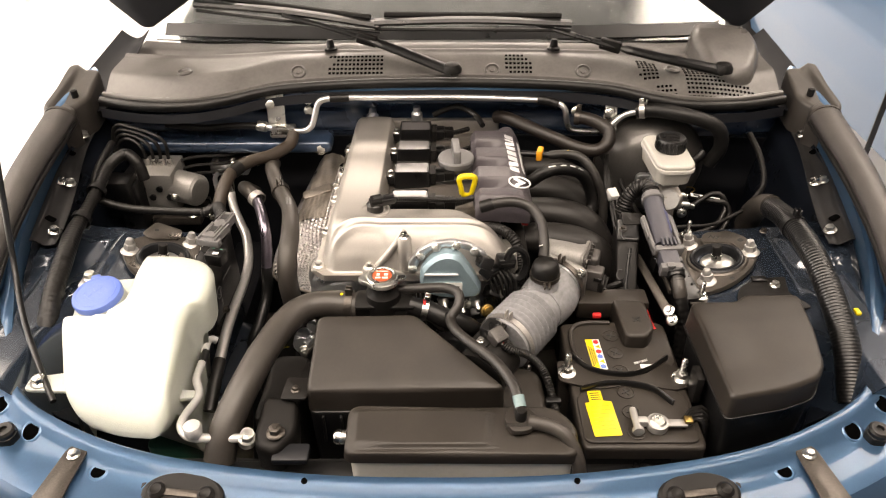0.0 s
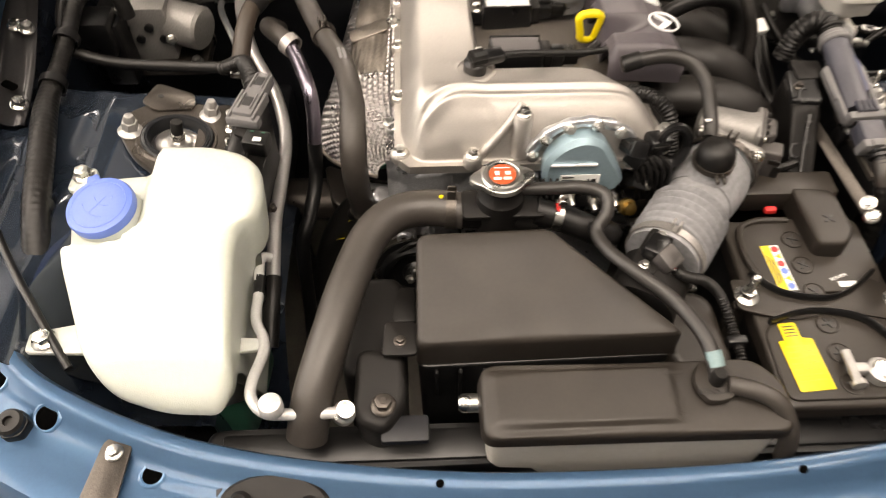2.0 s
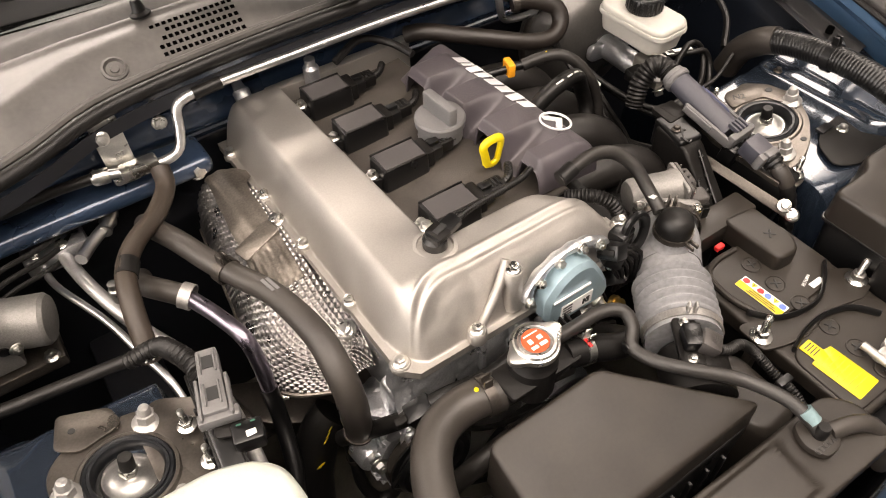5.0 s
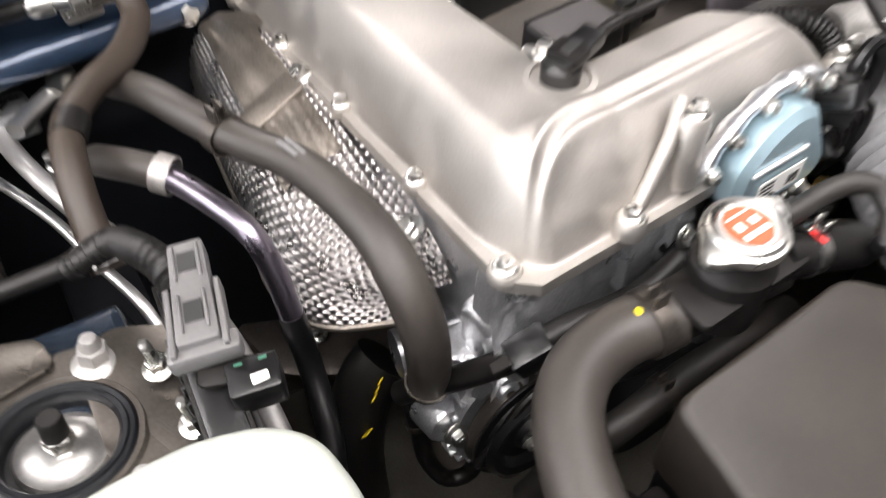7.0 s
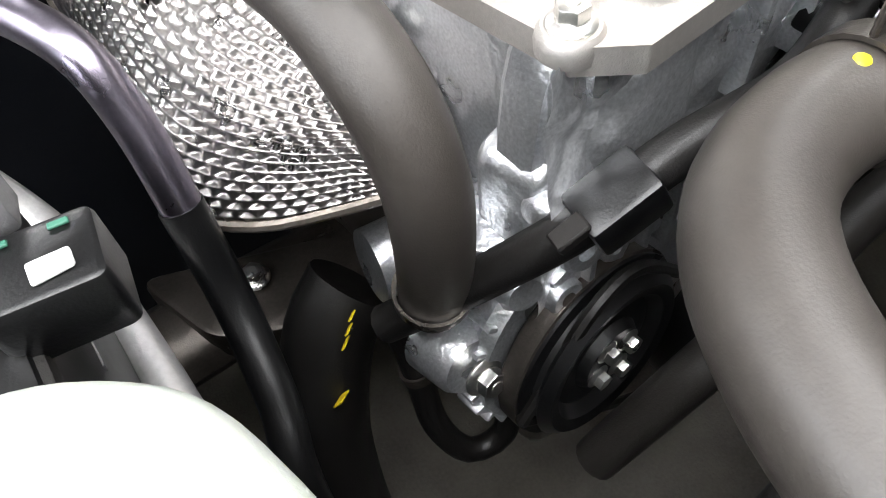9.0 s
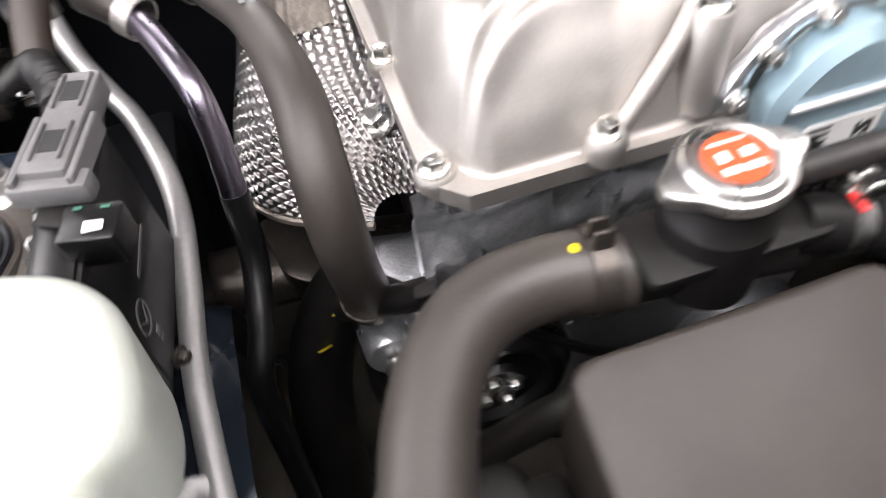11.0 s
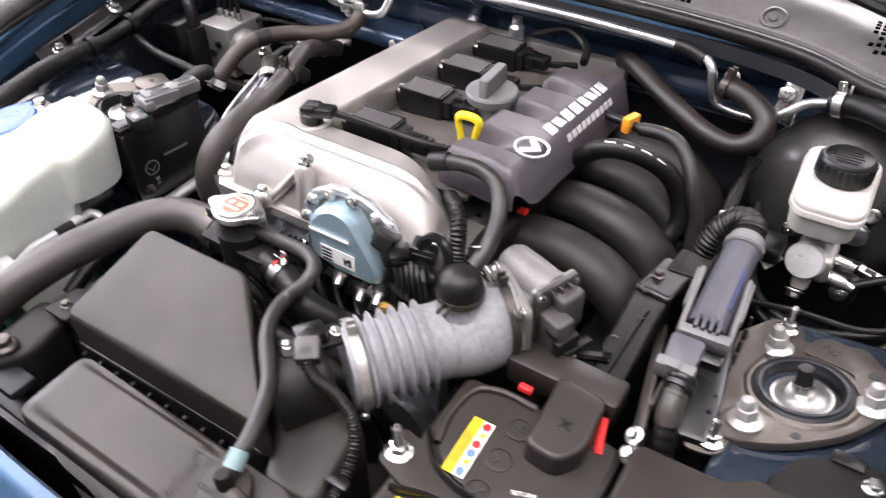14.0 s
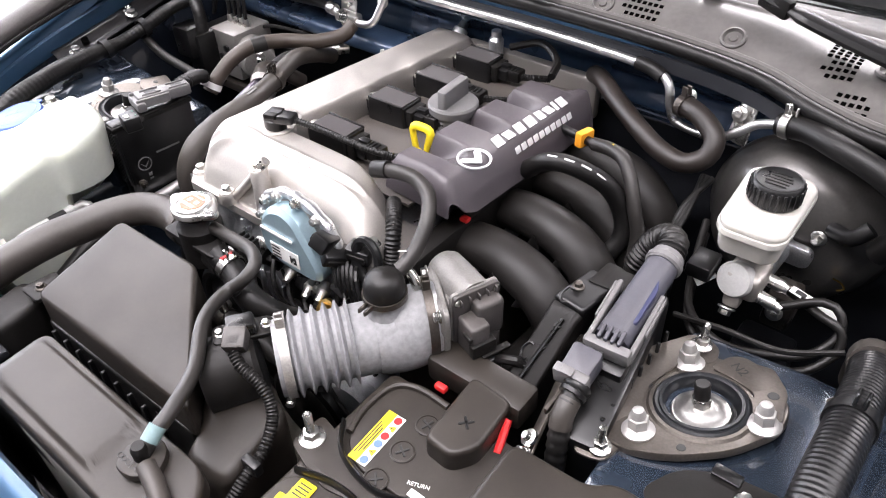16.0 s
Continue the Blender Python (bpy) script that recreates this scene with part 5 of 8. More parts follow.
part("alternator", lathe([(0.05, 0), (0.058, 0.01), (0.058, 0.08), (0.05, 0.09), (0.02, 0.095)], axis((0.05, 1.03, 0.56), (0.05, 0.92, 0.56)), 32), ALU_R, engine)

# small fittings and wires in front of the engine
for x, y, z, a in ((-0.02, 0.935, 0.832, 30), (0.02, 0.93, 0.812, -20), (-0.05, 0.94, 0.805, 10), (0.06, 0.925, 0.80, 50)):
    cn = part("connector", box(0, 0, 0, 0.026, 0.020, 0.018, 0.003, 2, pose(x, y, z, a, a, a)), PLASTIC_D, engine)
    part("connector_tab", box(0, -0.008, 0.009, 0.012, 0.008, 0.004, 0.001, 1, pose(x, y, z, a, a, a)), PLASTIC, cn)
for k in range(5):
    x0 = -0.04 + 0.028 * k
    part("wire", tube([(x0, 0.935, 0.82), (x0 + 0.015, 0.915, 0.80 - 0.006 * k), (x0 + 0.035, 0.91, 0.775), (x0 + 0.06, 0.925, 0.76 - 0.01 * k)], 0.0035, 6), RUBBER_D, engine)
part("brass_plug", lathe([(0.011, 0), (0.011, 0.006), (0.008, 0.007), (0.008, 0.014), (0.003, 0.015)], axis((0.075, 0.915, 0.812), (0.085, 0.88, 0.83))), BRASS, engine)
for x, z in ((0.045, 0.812), (0.098, 0.835), (-0.06, 0.83)):
    bolt((x, 0.932, z), engine, (0.1, -1, 0.4), 1.2)
for k in range(7):
    part("casting_fin", box(-0.19 + 0.022 * k, 0.9515, 0.735 - 0.004 * k, 0.005, 0.012, 0.07, 0.0015, 2), ALU_R, engine)
part("casting_corner", cushion([(-0.206, 0.962), (-0.186, 0.944), (-0.14, 0.944), (-0.14, 0.99), (-0.204, 1.0)], lambda x, y: 0.846 + 0.1 * (x + 0.19), 0.795, 0.010, 0.014, 1.04), ALU_R, engine, "bright cast corner below the valve cover")

# rough cast lumps and ribs low on the engine's front; every third is black, painting a shaded gap
rnd = random.Random(7)
for k in range(16):
    x, z = -0.215 + 0.30 * rnd.random(), 0.70 + 0.10 * rnd.random()
    w, h = 0.010 + 0.022 * rnd.random(), 0.02 + 0.04 * rnd.random()
    part("casting_lump_and_gap", box(0, 0, 0, w, 0.022, h, 0.004, 2, pose(x, 0.962, z, 0, -30 + 60 * rnd.random(), 0)), ALU_R if k % 3 else PLASTIC_D, engine)
for x, z in ((-0.205, 0.775), (-0.225, 0.735), (-0.19, 0.715)):
    part("casting_pipe", lathe([(0.010, 0), (0.012, 0.004), (0.012, 0.014), (0.009, 0.018), (0.004, 0.018)], axis((x, 0.97, z), (x - 0.01, 0.93, z + 0.008))), ALU_R, engine)
part("front_bracket", prism([(-0.248, 0.995), (-0.215, 0.962), (-0.198, 0.966), (-0.21, 1.01), (-0.24, 1.02)], 0.720, 0.750, 0.006, 0.003), ALU_R, engine, "bright cast bracket beside the hose")

# ---- washer tank ----
wt = thing("washer_tank", (-0.48, 0.8, 0.55), "milky white washer fluid tank with a blue cap", "washer tank")


def tank_top(x, y):
    z = 0.880 - 0.30 * max(0, 0.80 - y) - 0.42 * max(0, 0.70 - y) + 0.027 * smooth01((y - 0.78) / 0.14)
    # the lower shelf that carries the cap
    low = smooth01((y - 0.818 - 10 * max(0, x + 0.535) ** 2) / 0.014) * smooth01((-0.474 - x) / 0.034)
    return z + (0.857 + 0.02 * (y - 0.8) - z) * low


WT = [(-0.600, 0.940), (-0.584, 0.87), (-0.569, 0.805), (-0.532, 0.706), (-0.503, 0.674), (-0.45, 0.658), (-0.392, 0.655), (-0.380, 0.678), (-0.384, 0.76), (-0.386, 0.815), (-0.382, 0.838), (-0.362, 0.850), (-0.357, 0.876), (-0.362, 0.912), (-0.382, 0.934), (-0.42, 0.948), (-0.50, 0.950)]
part("tank", cushion(WT, tank_top, lambda x, y: 0.64 + 0.185 * smooth01((y - 0.826) / 0.02) * smooth01((x + 0.47) / 0.05) + 0.155 * smooth01((0.76 - y) / 0.06), 0.016, 0.022, 0.95, inner=34), TANK, wt)
cm = up((-0.541, 0.880, 0.8665), (-0.09, -0.12, 1))
part("neck", lathe([(0.040, -0.012), (0.037, 0.004), (0.036, 0.008)], cm, 32), TANK, wt)
cap = part("cap", lathe([(0.0385, 0.003), (0.039, 0.010), (0.0375, 0.014), (0.033, 0.0158), (0.020, 0.0165), (0.001, 0.0165)], cm, 40), BLUE_CAP, wt, "blue snap-on filler cap")
part("cap_tab", prism([(-0.008, 0.036), (0.008, 0.036), (0.007, 0.050), (-0.007, 0.050)], 0.006, 0.010, 0.003, 0.001, cm @ pose(0, 0, 0, 0, 0, 60)), BLUE_CAP, cap)
SYMBOL = ([(-0.016, -0.010), (-0.008, -0.014), (0.008, -0.014), (0.016, -0.010)], [(-0.012, 0.004), (0.0, 0.0), (0.012, 0.004)], [(0.0, -0.014), (0.0, 0.012)], [(-0.010, 0.012), (-0.006, 0.016)], [(0.010, 0.012), (0.006, 0.016)])
for line in SYMBOL:
    part("cap_symbol", tube([cm @ Vector((p, q, 0.0163)) for p, q in line], 0.0006, 6, 0.004), BLUE_CAP, cap)
part("cap_rim", tube([cm @ Vector((0.031 * math.cos(a), 0.031 * math.sin(a), 0.0155)) for a in [2 * math.pi * k / 24 for k in range(25)]], 0.0009, 6, 0.006), BLUE_CAP, cap)
part("fixing_tab", prism([(-0.016, -0.022), (0.016, -0.022), (0.014, 0.016), (-0.014, 0.016)], 0, 0.008, 0.01, 0.002, pose(-0.587, 0.948, 0.845)), TANK, wt)
bolt((-0.587, 0.950, 0.853), wt, s=1.5)
part("lower_tab", prism([(-0.02, -0.012), (0.05, -0.02), (0.05, 0.02), (-0.02, 0.012)], 0, 0.007, 0.008, 0.002, pose(-0.580, 0.732, 0.826, 0, 0, 4)), TANK, wt)
bolt((-0.580, 0.732, 0.833), wt, s=1.5)
part("side_tab", prism([(-0.02, -0.010), (0.010, -0.007), (0.010, 0.007), (-0.02, 0.010)], 0, 0.008, 0.004, 0.002, pose(-0.372, 0.738, 0.795)), TANK, wt)
part("green_fluid_band", prism([(-0.400, 0.72), (-0.394, 0.79), (-0.390, 0.84), (-0.42, 0.86), (-0.46, 0.72)], 0.60, 0.70, 0.02, 0.002), GREEN, wt, "green plastic lower part")

# ---- upper radiator hose, filler neck and cap ----
rh = thing("radiator_hose", (-0.25, 0.82, 0.66), "thick grey-brown rubber radiator hose", "hose")
part("hose", tube([(-0.130, 0.880, 0.850), (-0.168, 0.888, 0.849), (-0.203, 0.883, 0.850), (-0.228, 0.866, 0.850), (-0.246, 0.838, 0.848), (-0.258, 0.805, 0.846), (-0.268, 0.772, 0.844), (-0.278, 0.735, 0.838), (-0.288, 0.702, 0.828), (-0.300, 0.665, 0.808), (-0.308, 0.64, 0.775)], 0.0218, 24, 0.006), RUBBER, rh)
part("clamp", clamp_ring((-0.146, 0.884, 0.850), (1, -0.1, 0), 0.0221, 0.012), STEEL_D, rh)
part("paint_dot", lathe([(0.003, 0), (0.0024, 0.0008), (0.001, 0.001)], up((-0.158, 0.886, 0.8705), (0, 0, 1))), YELLOW, rh, "yellow paint dot")
fn = thing("filler_neck", (-0.09, 0.87, 0.8), "black plastic coolant filler neck with a steel pressure cap", "filler neck")
part("pipe", tube([(-0.145, 0.882, 0.850), (-0.09, 0.877, 0.850), (-0.045, 0.872, 0.848)], 0.020, 20), PLASTIC, fn)
part("body", lathe([(0.027, 0.835), (0.027, 0.885), (0.023, 0.890), (0.021, 0.900), (0.025, 0.904)], pose(-0.091, 0.876, 0), 28), PLASTIC, fn)
part("bracket", prism([(-0.05, -0.02), (0.045, -0.02), (0.045, 0.022), (-0.05, 0.022)], 0.866, 0.872, 0.006, 0.001, pose(-0.085, 0.872, 0)), PLASTIC, fn)
for k in range(4):
    part("rib", box(-0.045 + 0.008 * k, 0.89, 0.865, 0.003, 0.03, 0.025, 0.001, 1), PLASTIC, fn)
c2 = pose(-0.091, 0.876, 0.905)
earring = [((0.0265 + 0.0105 * max(0, math.cos(2 * (a - 0.1))) ** 4) * math.cos(a), (0.0265 + 0.0105 * max(0, math.cos(2 * (a - 0.1))) ** 4) * math.sin(a)) for a in [2 * math.pi * k / 48 for k in range(48)]]
cap = part("cap", prism(earring, 0, 0.009, 0, 0.002, c2), STEEL, fn, "pressed steel pressure cap with two ears")
part("dome", lathe([(0.024, 0.0085), (0.022, 0.0115), (0.019, 0.0122), (0.018, 0.0112), (0.001, 0.0112)], c2, 32), STEEL, cap)
part("sticker", lathe([(0.0152, 0.0112), (0.0148, 0.0119), (0.001, 0.0119)], c2, 32), CAP_RED, cap, "orange-red warning sticker")
for k, (x, y, w, d) in enumerate(((-0.006, 0.001, 0.005, 0.006), (0.006, 0.001, 0.006, 0.005), (-0.006, -0.007, 0.008, 0.004), (0.005, -0.007, 0.009, 0.004), (0.0, 0.009, 0.018, 0.0015))):
    part("symbol", box(x, y, 0.0122, w, d, 0.0008, 0.0002, 1, c2), WHITE, cap)
oh = thing("overflow_hose", (0.0, 0.8, 0.78), "slim black rubber overflow hose", "hose")
part("hose", tube([(-0.072, 0.880, 0.886), (-0.03, 0.879, 0.888), (0.005, 0.876, 0.891), (0.026, 0.864, 0.890), (0.026, 0.846, 0.880), (0.014, 0.832, 0.868), (0.020, 0.806, 0.869), (0.040, 0.776, 0.872), (0.078, 0.737, 0.868), (0.099, 0.696, 0.866), (0.105, 0.668, 0.860), (0.107, 0.652, 0.850)], 0.0078, 12, 0.006), RUBBER_MID, oh)
part("clip", box(0.014, 0.836, 0.866, 0.016, 0.012, 0.014, 0.003), PLASTIC_D, oh)
part("blue_band", tube([(0.1045, 0.676, 0.8655), (0.107, 0.662, 0.858)], 0.0085, 12), TEAL, oh, "pale teal marked hose end")
th = thing("thermostat_hose", (-0.02, 0.88, 0.8), "black rubber hose behind the air box", "hose")
part("hose", tube([(-0.05, 0.868, 0.862), (-0.02, 0.862, 0.856), (0.02, 0.852, 0.842), (0.045, 0.868, 0.815), (0.05, 0.90, 0.78)], 0.016, 16), RUBBER_D, th)
part("clamp", clamp_ring((-0.026, 0.864, 0.858), (1, -0.1, -0.2), 0.0165, 0.010), STEEL, th)
part("paint_mark", box(-0.026, 0.860, 0.8765, 0.004, 0.012, 0.001, 0.0003), RED, th)

# ---- air box ----
ab = thing("air_box", (-0.05, 0.76, 0.5), "black plastic air filter box with a slanted corner", "air box")
AB = [(-0.188, 0.828), (-0.040, 0.832), (0.094, 0.710), (-0.191, 0.706)]
ABT = lambda x, y: 0.842 + 0.285 * (y - 0.705)
part("lid", cushion(AB, ABT, 0.800, 0.007, 0.012, 1.012, inner=4), LID, ab, "dusty matt black lid")
part("base", cushion([(-0.188, 0.824), (-0.040, 0.828), (0.09, 0.708), (-0.190, 0.702)], lambda x, y: 0.802, 0.52, 0.004, 0.012, 0.94, inner=2), PLASTIC_D, ab)
part("parting_lip", prism(AB, 0.797, 0.803, 0.012, 0.001), PLASTIC, ab)
for k in range(9):
    part("rib", box(-0.17 + 0.026 * k, 0.6995, 0.77, 0.004, 0.006, 0.055, 0.001, 1), PLASTIC_D, ab)
part("outlet", cushion([(0.02, 0.782), (0.075, 0.80), (0.150, 0.785), (0.158, 0.69), (0.10, 0.682), (0.085, 0.715)], lambda x, y: 0.800 + 0.10 * (y - 0.70), 0.54, 0.014, 0.02, 0.96), LID, ab, "black outlet chamber")
part("duct", lathe([(0.040, 0), (0.040, 0.055), (0.036, 0.06)], axis((0.055, 0.755, 0.822), (0.092, 0.812, 0.828)), 28), PLASTIC, ab)
part("front_foot", box(-0.205, 0.79, 0.78, 0.03, 0.05, 0.03, 0.006), PLASTIC, ab)
br = thing("air_intake_snorkel", (-0.24, 0.68, 0.7), "black plastic air snorkel beside the air box", "air duct")
part("duct", cushion([(-0.265, 0.83), (-0.205, 0.83), (-0.205, 0.70), (-0.275, 0.70)], lambda x, y: 0.79 + 0.05 * (y - 0.70), 0.58, 0.012, 0.02), PLASTIC, br)
part("lip", cushion([(-0.255, 0.72), (-0.205, 0.715), (-0.200, 0.66), (-0.225, 0.625), (-0.258, 0.64)], lambda x, y: 0.815 + 0.12 * (y - 0.66), 0.76, 0.010, 0.015, 0.95), PLASTIC, br)
bolt((-0.226, 0.652, 0.818), br, s=1.5, mesh=BOLT_DARK)
part("clip", prism([(-0.018, -0.02), (0.02, -0.02), (0.02, 0.02), (-0.014, 0.022)], 0, 0.006, 0.006, 0.002, pose(-0.210, 0.722, 0.826)), PLASTIC, br)
bolt((-0.208, 0.718, 0.832), br, s=0.8, mesh=BOLT_DARK)
part("blue_tab", box(-0.205, 0.635, 0.795, 0.05, 0.030, 0.012, 0.004), PAINT_DARK_SHADED, br)

# ---- intake bellows and air mass sensor ----
ih = thing("intake_hose", (0.14, 0.88, 0.76), "grey ribbed rubber intake hose with steel clamps", "intake hose")
A0, A1 = Vector((0.096, 0.820, 0.824)), Vector((0.164, 0.912, 0.824))
ax = (A1 - A0).normalized()


def bellows(t):
    if t < 0.12:
        return 0.0445
    if t < 0.72:
        p = ((t - 0.12) / 0.60 * 5.5) % 1.0
        return 0.0400 + 0.0090 * smooth01(1 - abs(p - 0.5) / 0.36)
    return 0.041


part("bellows", tube([A0 + (A1 - A0) * k / 120 for k in range(121)], bellows, 36, smooth=False), GREY_RUBBER, ih)
part("elbow", tube([A1 - ax * 0.008, A1 + ax * 0.02, (0.184, 0.938, 0.828), (0.201, 0.962, 0.834)], lambda t: 0.0425 + 0.004 * math.sin(math.pi * t), 32, 0.005), GREY_RUBBER, ih, "smooth grey elbow")
part("branch", lathe([(0.026, 0), (0.021, 0.012), (0.020, 0.030), (0.022, 0.034)], pose(0.167, 0.921, 0.862), 24), GREY_RUBBER, ih)
part("branch_cap", lathe([(0.0215, 0), (0.0225, 0.004), (0.0225, 0.016), (0.020, 0.024), (0.013, 0.030), (0.001, 0.032)], pose(0.167, 0.921, 0.880), 24), RUBBER_D, ih, "black domed rubber cap")
part("branch_clamp", clamp_ring((0.167, 0.921, 0.882), (0, 0, 1), 0.023, 0.007), STEEL_D, ih)
part("clamp", clamp_ring(A0 + ax * 0.010, ax, 0.0458, 0.010), GREY_CL, ih, "dull steel band clamp")
part("clamp_screw", lathe([(0.004, -0.012), (0.005, -0.01), (0.005, 0.012), (0.003, 0.014)], pose(0.128, 0.805, 0.795, 80, 0, 40)), STEEL, ih)
part("rear_clamp", clamp_ring((0.197, 0.953, 0.838), (0.6, 0.75, 0), 0.045, 0.010), STEEL_D, ih)
for k in range(3):
    part("rib", box(0, 0, 0, 0.004, 0.04, 0.012, 0.0015, 2, pose(0.20 - 0.008 * k, 0.905 + 0.01 * k, 0.845 - 0.010 * k, 0, -45, -35)), GREY_RUBBER, ih)
ms = thing("air_mass_sensor", (0.08, 0.79, 0.85), "black air mass sensor with its ribbed lead", "sensor")
part("flange", prism([(-0.032, -0.014), (0.032, -0.014), (0.032, 0.014), (-0.032, 0.014)], 0, 0.006, 0.008, 0.0015, pose(0.072, 0.803, 0.860, 0, 0, 55)), PLASTIC, ms)
part("body", box(0, 0, 0.012, 0.030, 0.022, 0.018, 0.004, 2, pose(0.073, 0.801, 0.862, 0, 0, 55)), PLASTIC_D, ms)
part("socket", box(0, 0, 0, 0.024, 0.024, 0.020, 0.003, 2, pose(0.083, 0.786, 0.872, 24, 0, 38)), COVER_GREY, ms)
part("window", box(0, -0.002, 0.009, 0.012, 0.010, 0.002, 0.0005, 1, pose(0.083, 0.786, 0.872, 24, 0, 38)), GREY_PL, ms)
for a, b in ((-0.024, 0.0), (0.024, 0.0)):
    p = pose(0.072, 0.803, 0.866, 0, 0, 55) @ Vector((a, b, 0))
    bolt(p, ms, s=0.7)
part("lead", tube([(0.090, 0.776, 0.866), (0.104, 0.772, 0.858), (0.126, 0.773, 0.848), (0.143, 0.770, 0.834), (0.154, 0.760, 0.820), (0.162, 0.737, 0.804), (0.166, 0.705, 0.794), (0.166, 0.67, 0.77)], 0.0060, 12, ribs=(0.0036, 0.0006)), RUBBER_D, ms, "ribbed black lead")
part("lead_clip", box(0.163, 0.722, 0.80, 0.022, 0.010, 0.016, 0.002), PLASTIC_D, ms)
for k, mt in enumerate((WHITE, RED, RUBBER_D)):
    part("wire", tube([(0.086 + 0.003 * k, 0.779, 0.868), (0.092 + 0.002 * k, 0.774, 0.866)], 0.0014, 6), mt, ms)

# ---- coolant reservoir ----
cr = thing("coolant_reservoir", (0.03, 0.64, 0.62), "black-lidded pale coolant reservoir with a small cap", "coolant tank")
CR = [(-0.122, 0.678), (0.155, 0.676), (0.178, 0.650), (0.176, 0.608), (-0.122, 0.610)]
part("tank", cushion(CR, 0.818, 0.60, 0.006, 0.014, 0.97, inner=2), TANK_Y, cr, "yellowed translucent tank")
part("lid", cushion([(-0.128, 0.683), (0.158, 0.681), (0.184, 0.652), (0.181, 0.603), (-0.128, 0.605)], lambda x, y: 0.836 + 0.08 * (y - 0.64) + 0.0045 * smooth01((0.07 - x) / 0.008) * smooth01((x + 0.12) / 0.006) * smooth01((0.676 - y) / 0.006) * smooth01((y - 0.613) / 0.006), 0.815, 0.007, 0.016, 1.01, inner=28), LID, cr, "dusty black lid")
cm = pose(0.107, 0.652, 0.838)
cc = part("cap", prism([(0.022 * math.cos(a) * (1.12 if k % 4 == 0 else 1), 0.022 * math.sin(a) * (1.12 if k % 4 == 0 else 1)) for k, a in enumerate([2 * math.pi * k / 12 for k in range(12)])], 0, 0.010, 0.004, 0.002, cm), LID, cr)
text("wording", "COOLANT", 0.0085, cm @ pose(0, -0.012, 0.0101), PLASTIC_D, cc)
part("spout", lathe([(0.008, 0), (0.008, 0.014), (0.006, 0.018)], cm @ pose(0, 0, 0.008)), PLASTIC, cc)
part("outlet_hose", tube([(0.118, 0.648, 0.846), (0.145, 0.640, 0.846), (0.168, 0.628, 0.838), (0.182, 0.61, 0.81), (0.186, 0.60, 0.77)], 0.0095, 12), RUBBER, cr)
part("hose_stub", lathe([(0.010, 0), (0.010, 0.02), (0.007, 0.024)], axis((-0.125, 0.66, 0.80), (-0.16, 0.66, 0.80))), STEEL, cr)

# ---- battery ----
bt = thing("battery", (0.28, 0.77, 0.58), "black car battery with yellow warning labels", "battery")
part("case", prism([(0.198, 0.645), (0.362, 0.645), (0.362, 0.892), (0.198, 0.892)], 0.58, 0.780, 0.012, 0.003), PLASTIC_D, bt)
lidb = part("lid", cushion([(0.194, 0.640), (0.366, 0.640), (0.366, 0.896), (0.194, 0.896)], lambda x, y: 0.8, 0.778, 0.006, 0.012, inner=3), LID, bt, "dusty black battery lid")
PLATEAU = [(0.216, 0.800), (0.206, 0.835), (0.210, 0.878), (0.238, 0.893), (0.30, 0.894), (0.362, 0.892), (0.362, 0.800), (0.345, 0.783), (0.245, 0.781)]
part("lid_plateau", cushion(PLATEAU[::-1], 0.8040, 0.797, 0.0025, 0.014, 1.0, inner=3), LID, lidb, "raised rear part of the lid")
part("lid_rim", tube([(0.214, 0.806, 0.8045), (0.2065, 0.838, 0.805), (0.2115, 0.876, 0.805), (0.236, 0.890, 0.805), (0.275, 0.890, 0.805)], 0.0042, 8, 0.006), LID, lidb)
part("front_plateau", cushion([(0.198, 0.648), (0.358, 0.648), (0.358, 0.735), (0.335, 0.752), (0.29, 0.762), (0.23, 0.752), (0.198, 0.735)], 0.8030, 0.797, 0.0025, 0.014, 1.0, inner=3), LID, lidb)
VENT = to_mesh("vent_cap", lathe([(0.013, 0), (0.013, 0.0012), (0.0115, 0.0016), (0.0108, 0.0006), (0.001, 0.0006)]), LID)
CROSS = box(0, 0, 0.0012, 0.014, 0.0022, 0.0014, 0.0003, 1)
box(0, 0, 0.0012, 0.0022, 0.014, 0.0014, 0.0003, 1, None, CROSS)
CROSS = to_mesh("vent_slot", CROSS, INK)
for y in (0.665, 0.702, 0.740, 0.782, 0.821, 0.860):
    top = 0.8042 if y > 0.775 else 0.8032
    v = put("vent_cap", VENT, pose(0.272, y, top), lidb)
    put("vent_slot", CROSS, pose(0.272, y, top, 0, 0, 40 * y * 10), v)
lm = pose(0.2415, 0.818, 0.8046, 0, 0, 93)
lb = part("warning_label", box(0, 0, 0, 0.066, 0.022, 0.0008, 0.0002, 1, lm), WHITE, lidb, "white and yellow warning label")
part("yellow_half", box(0, 0.0055, 0.0005, 0.066, 0.011, 0.0006, 0.0001, 1, lm), YELLOW, lb)
for k in range(6):
    cx = -0.027 + 0.0108 * k
    if k % 3 == 1:
        part("symbol", prism([(-0.0045, -0.004), (0.0045, -0.004), (0, 0.004)], 0.0004, 0.0008, 0, 0.0001, lm @ pose(cx, -0.0052, 0)), YELLOW, lb)
        part("symbol_mark", box(cx, -0.006, 0.0009, 0.001, 0.004, 0.0003, 0, 1, lm), INK, lb)
    else:
        part("symbol", lathe([(0.0046, 0.0004), (0.0044, 0.0008), (0.0032, 0.0009), (0.001, 0.0007)], lm @ pose(cx, -0.0052, 0), 16), RED if k % 2 else BLUE_CAP, lb)
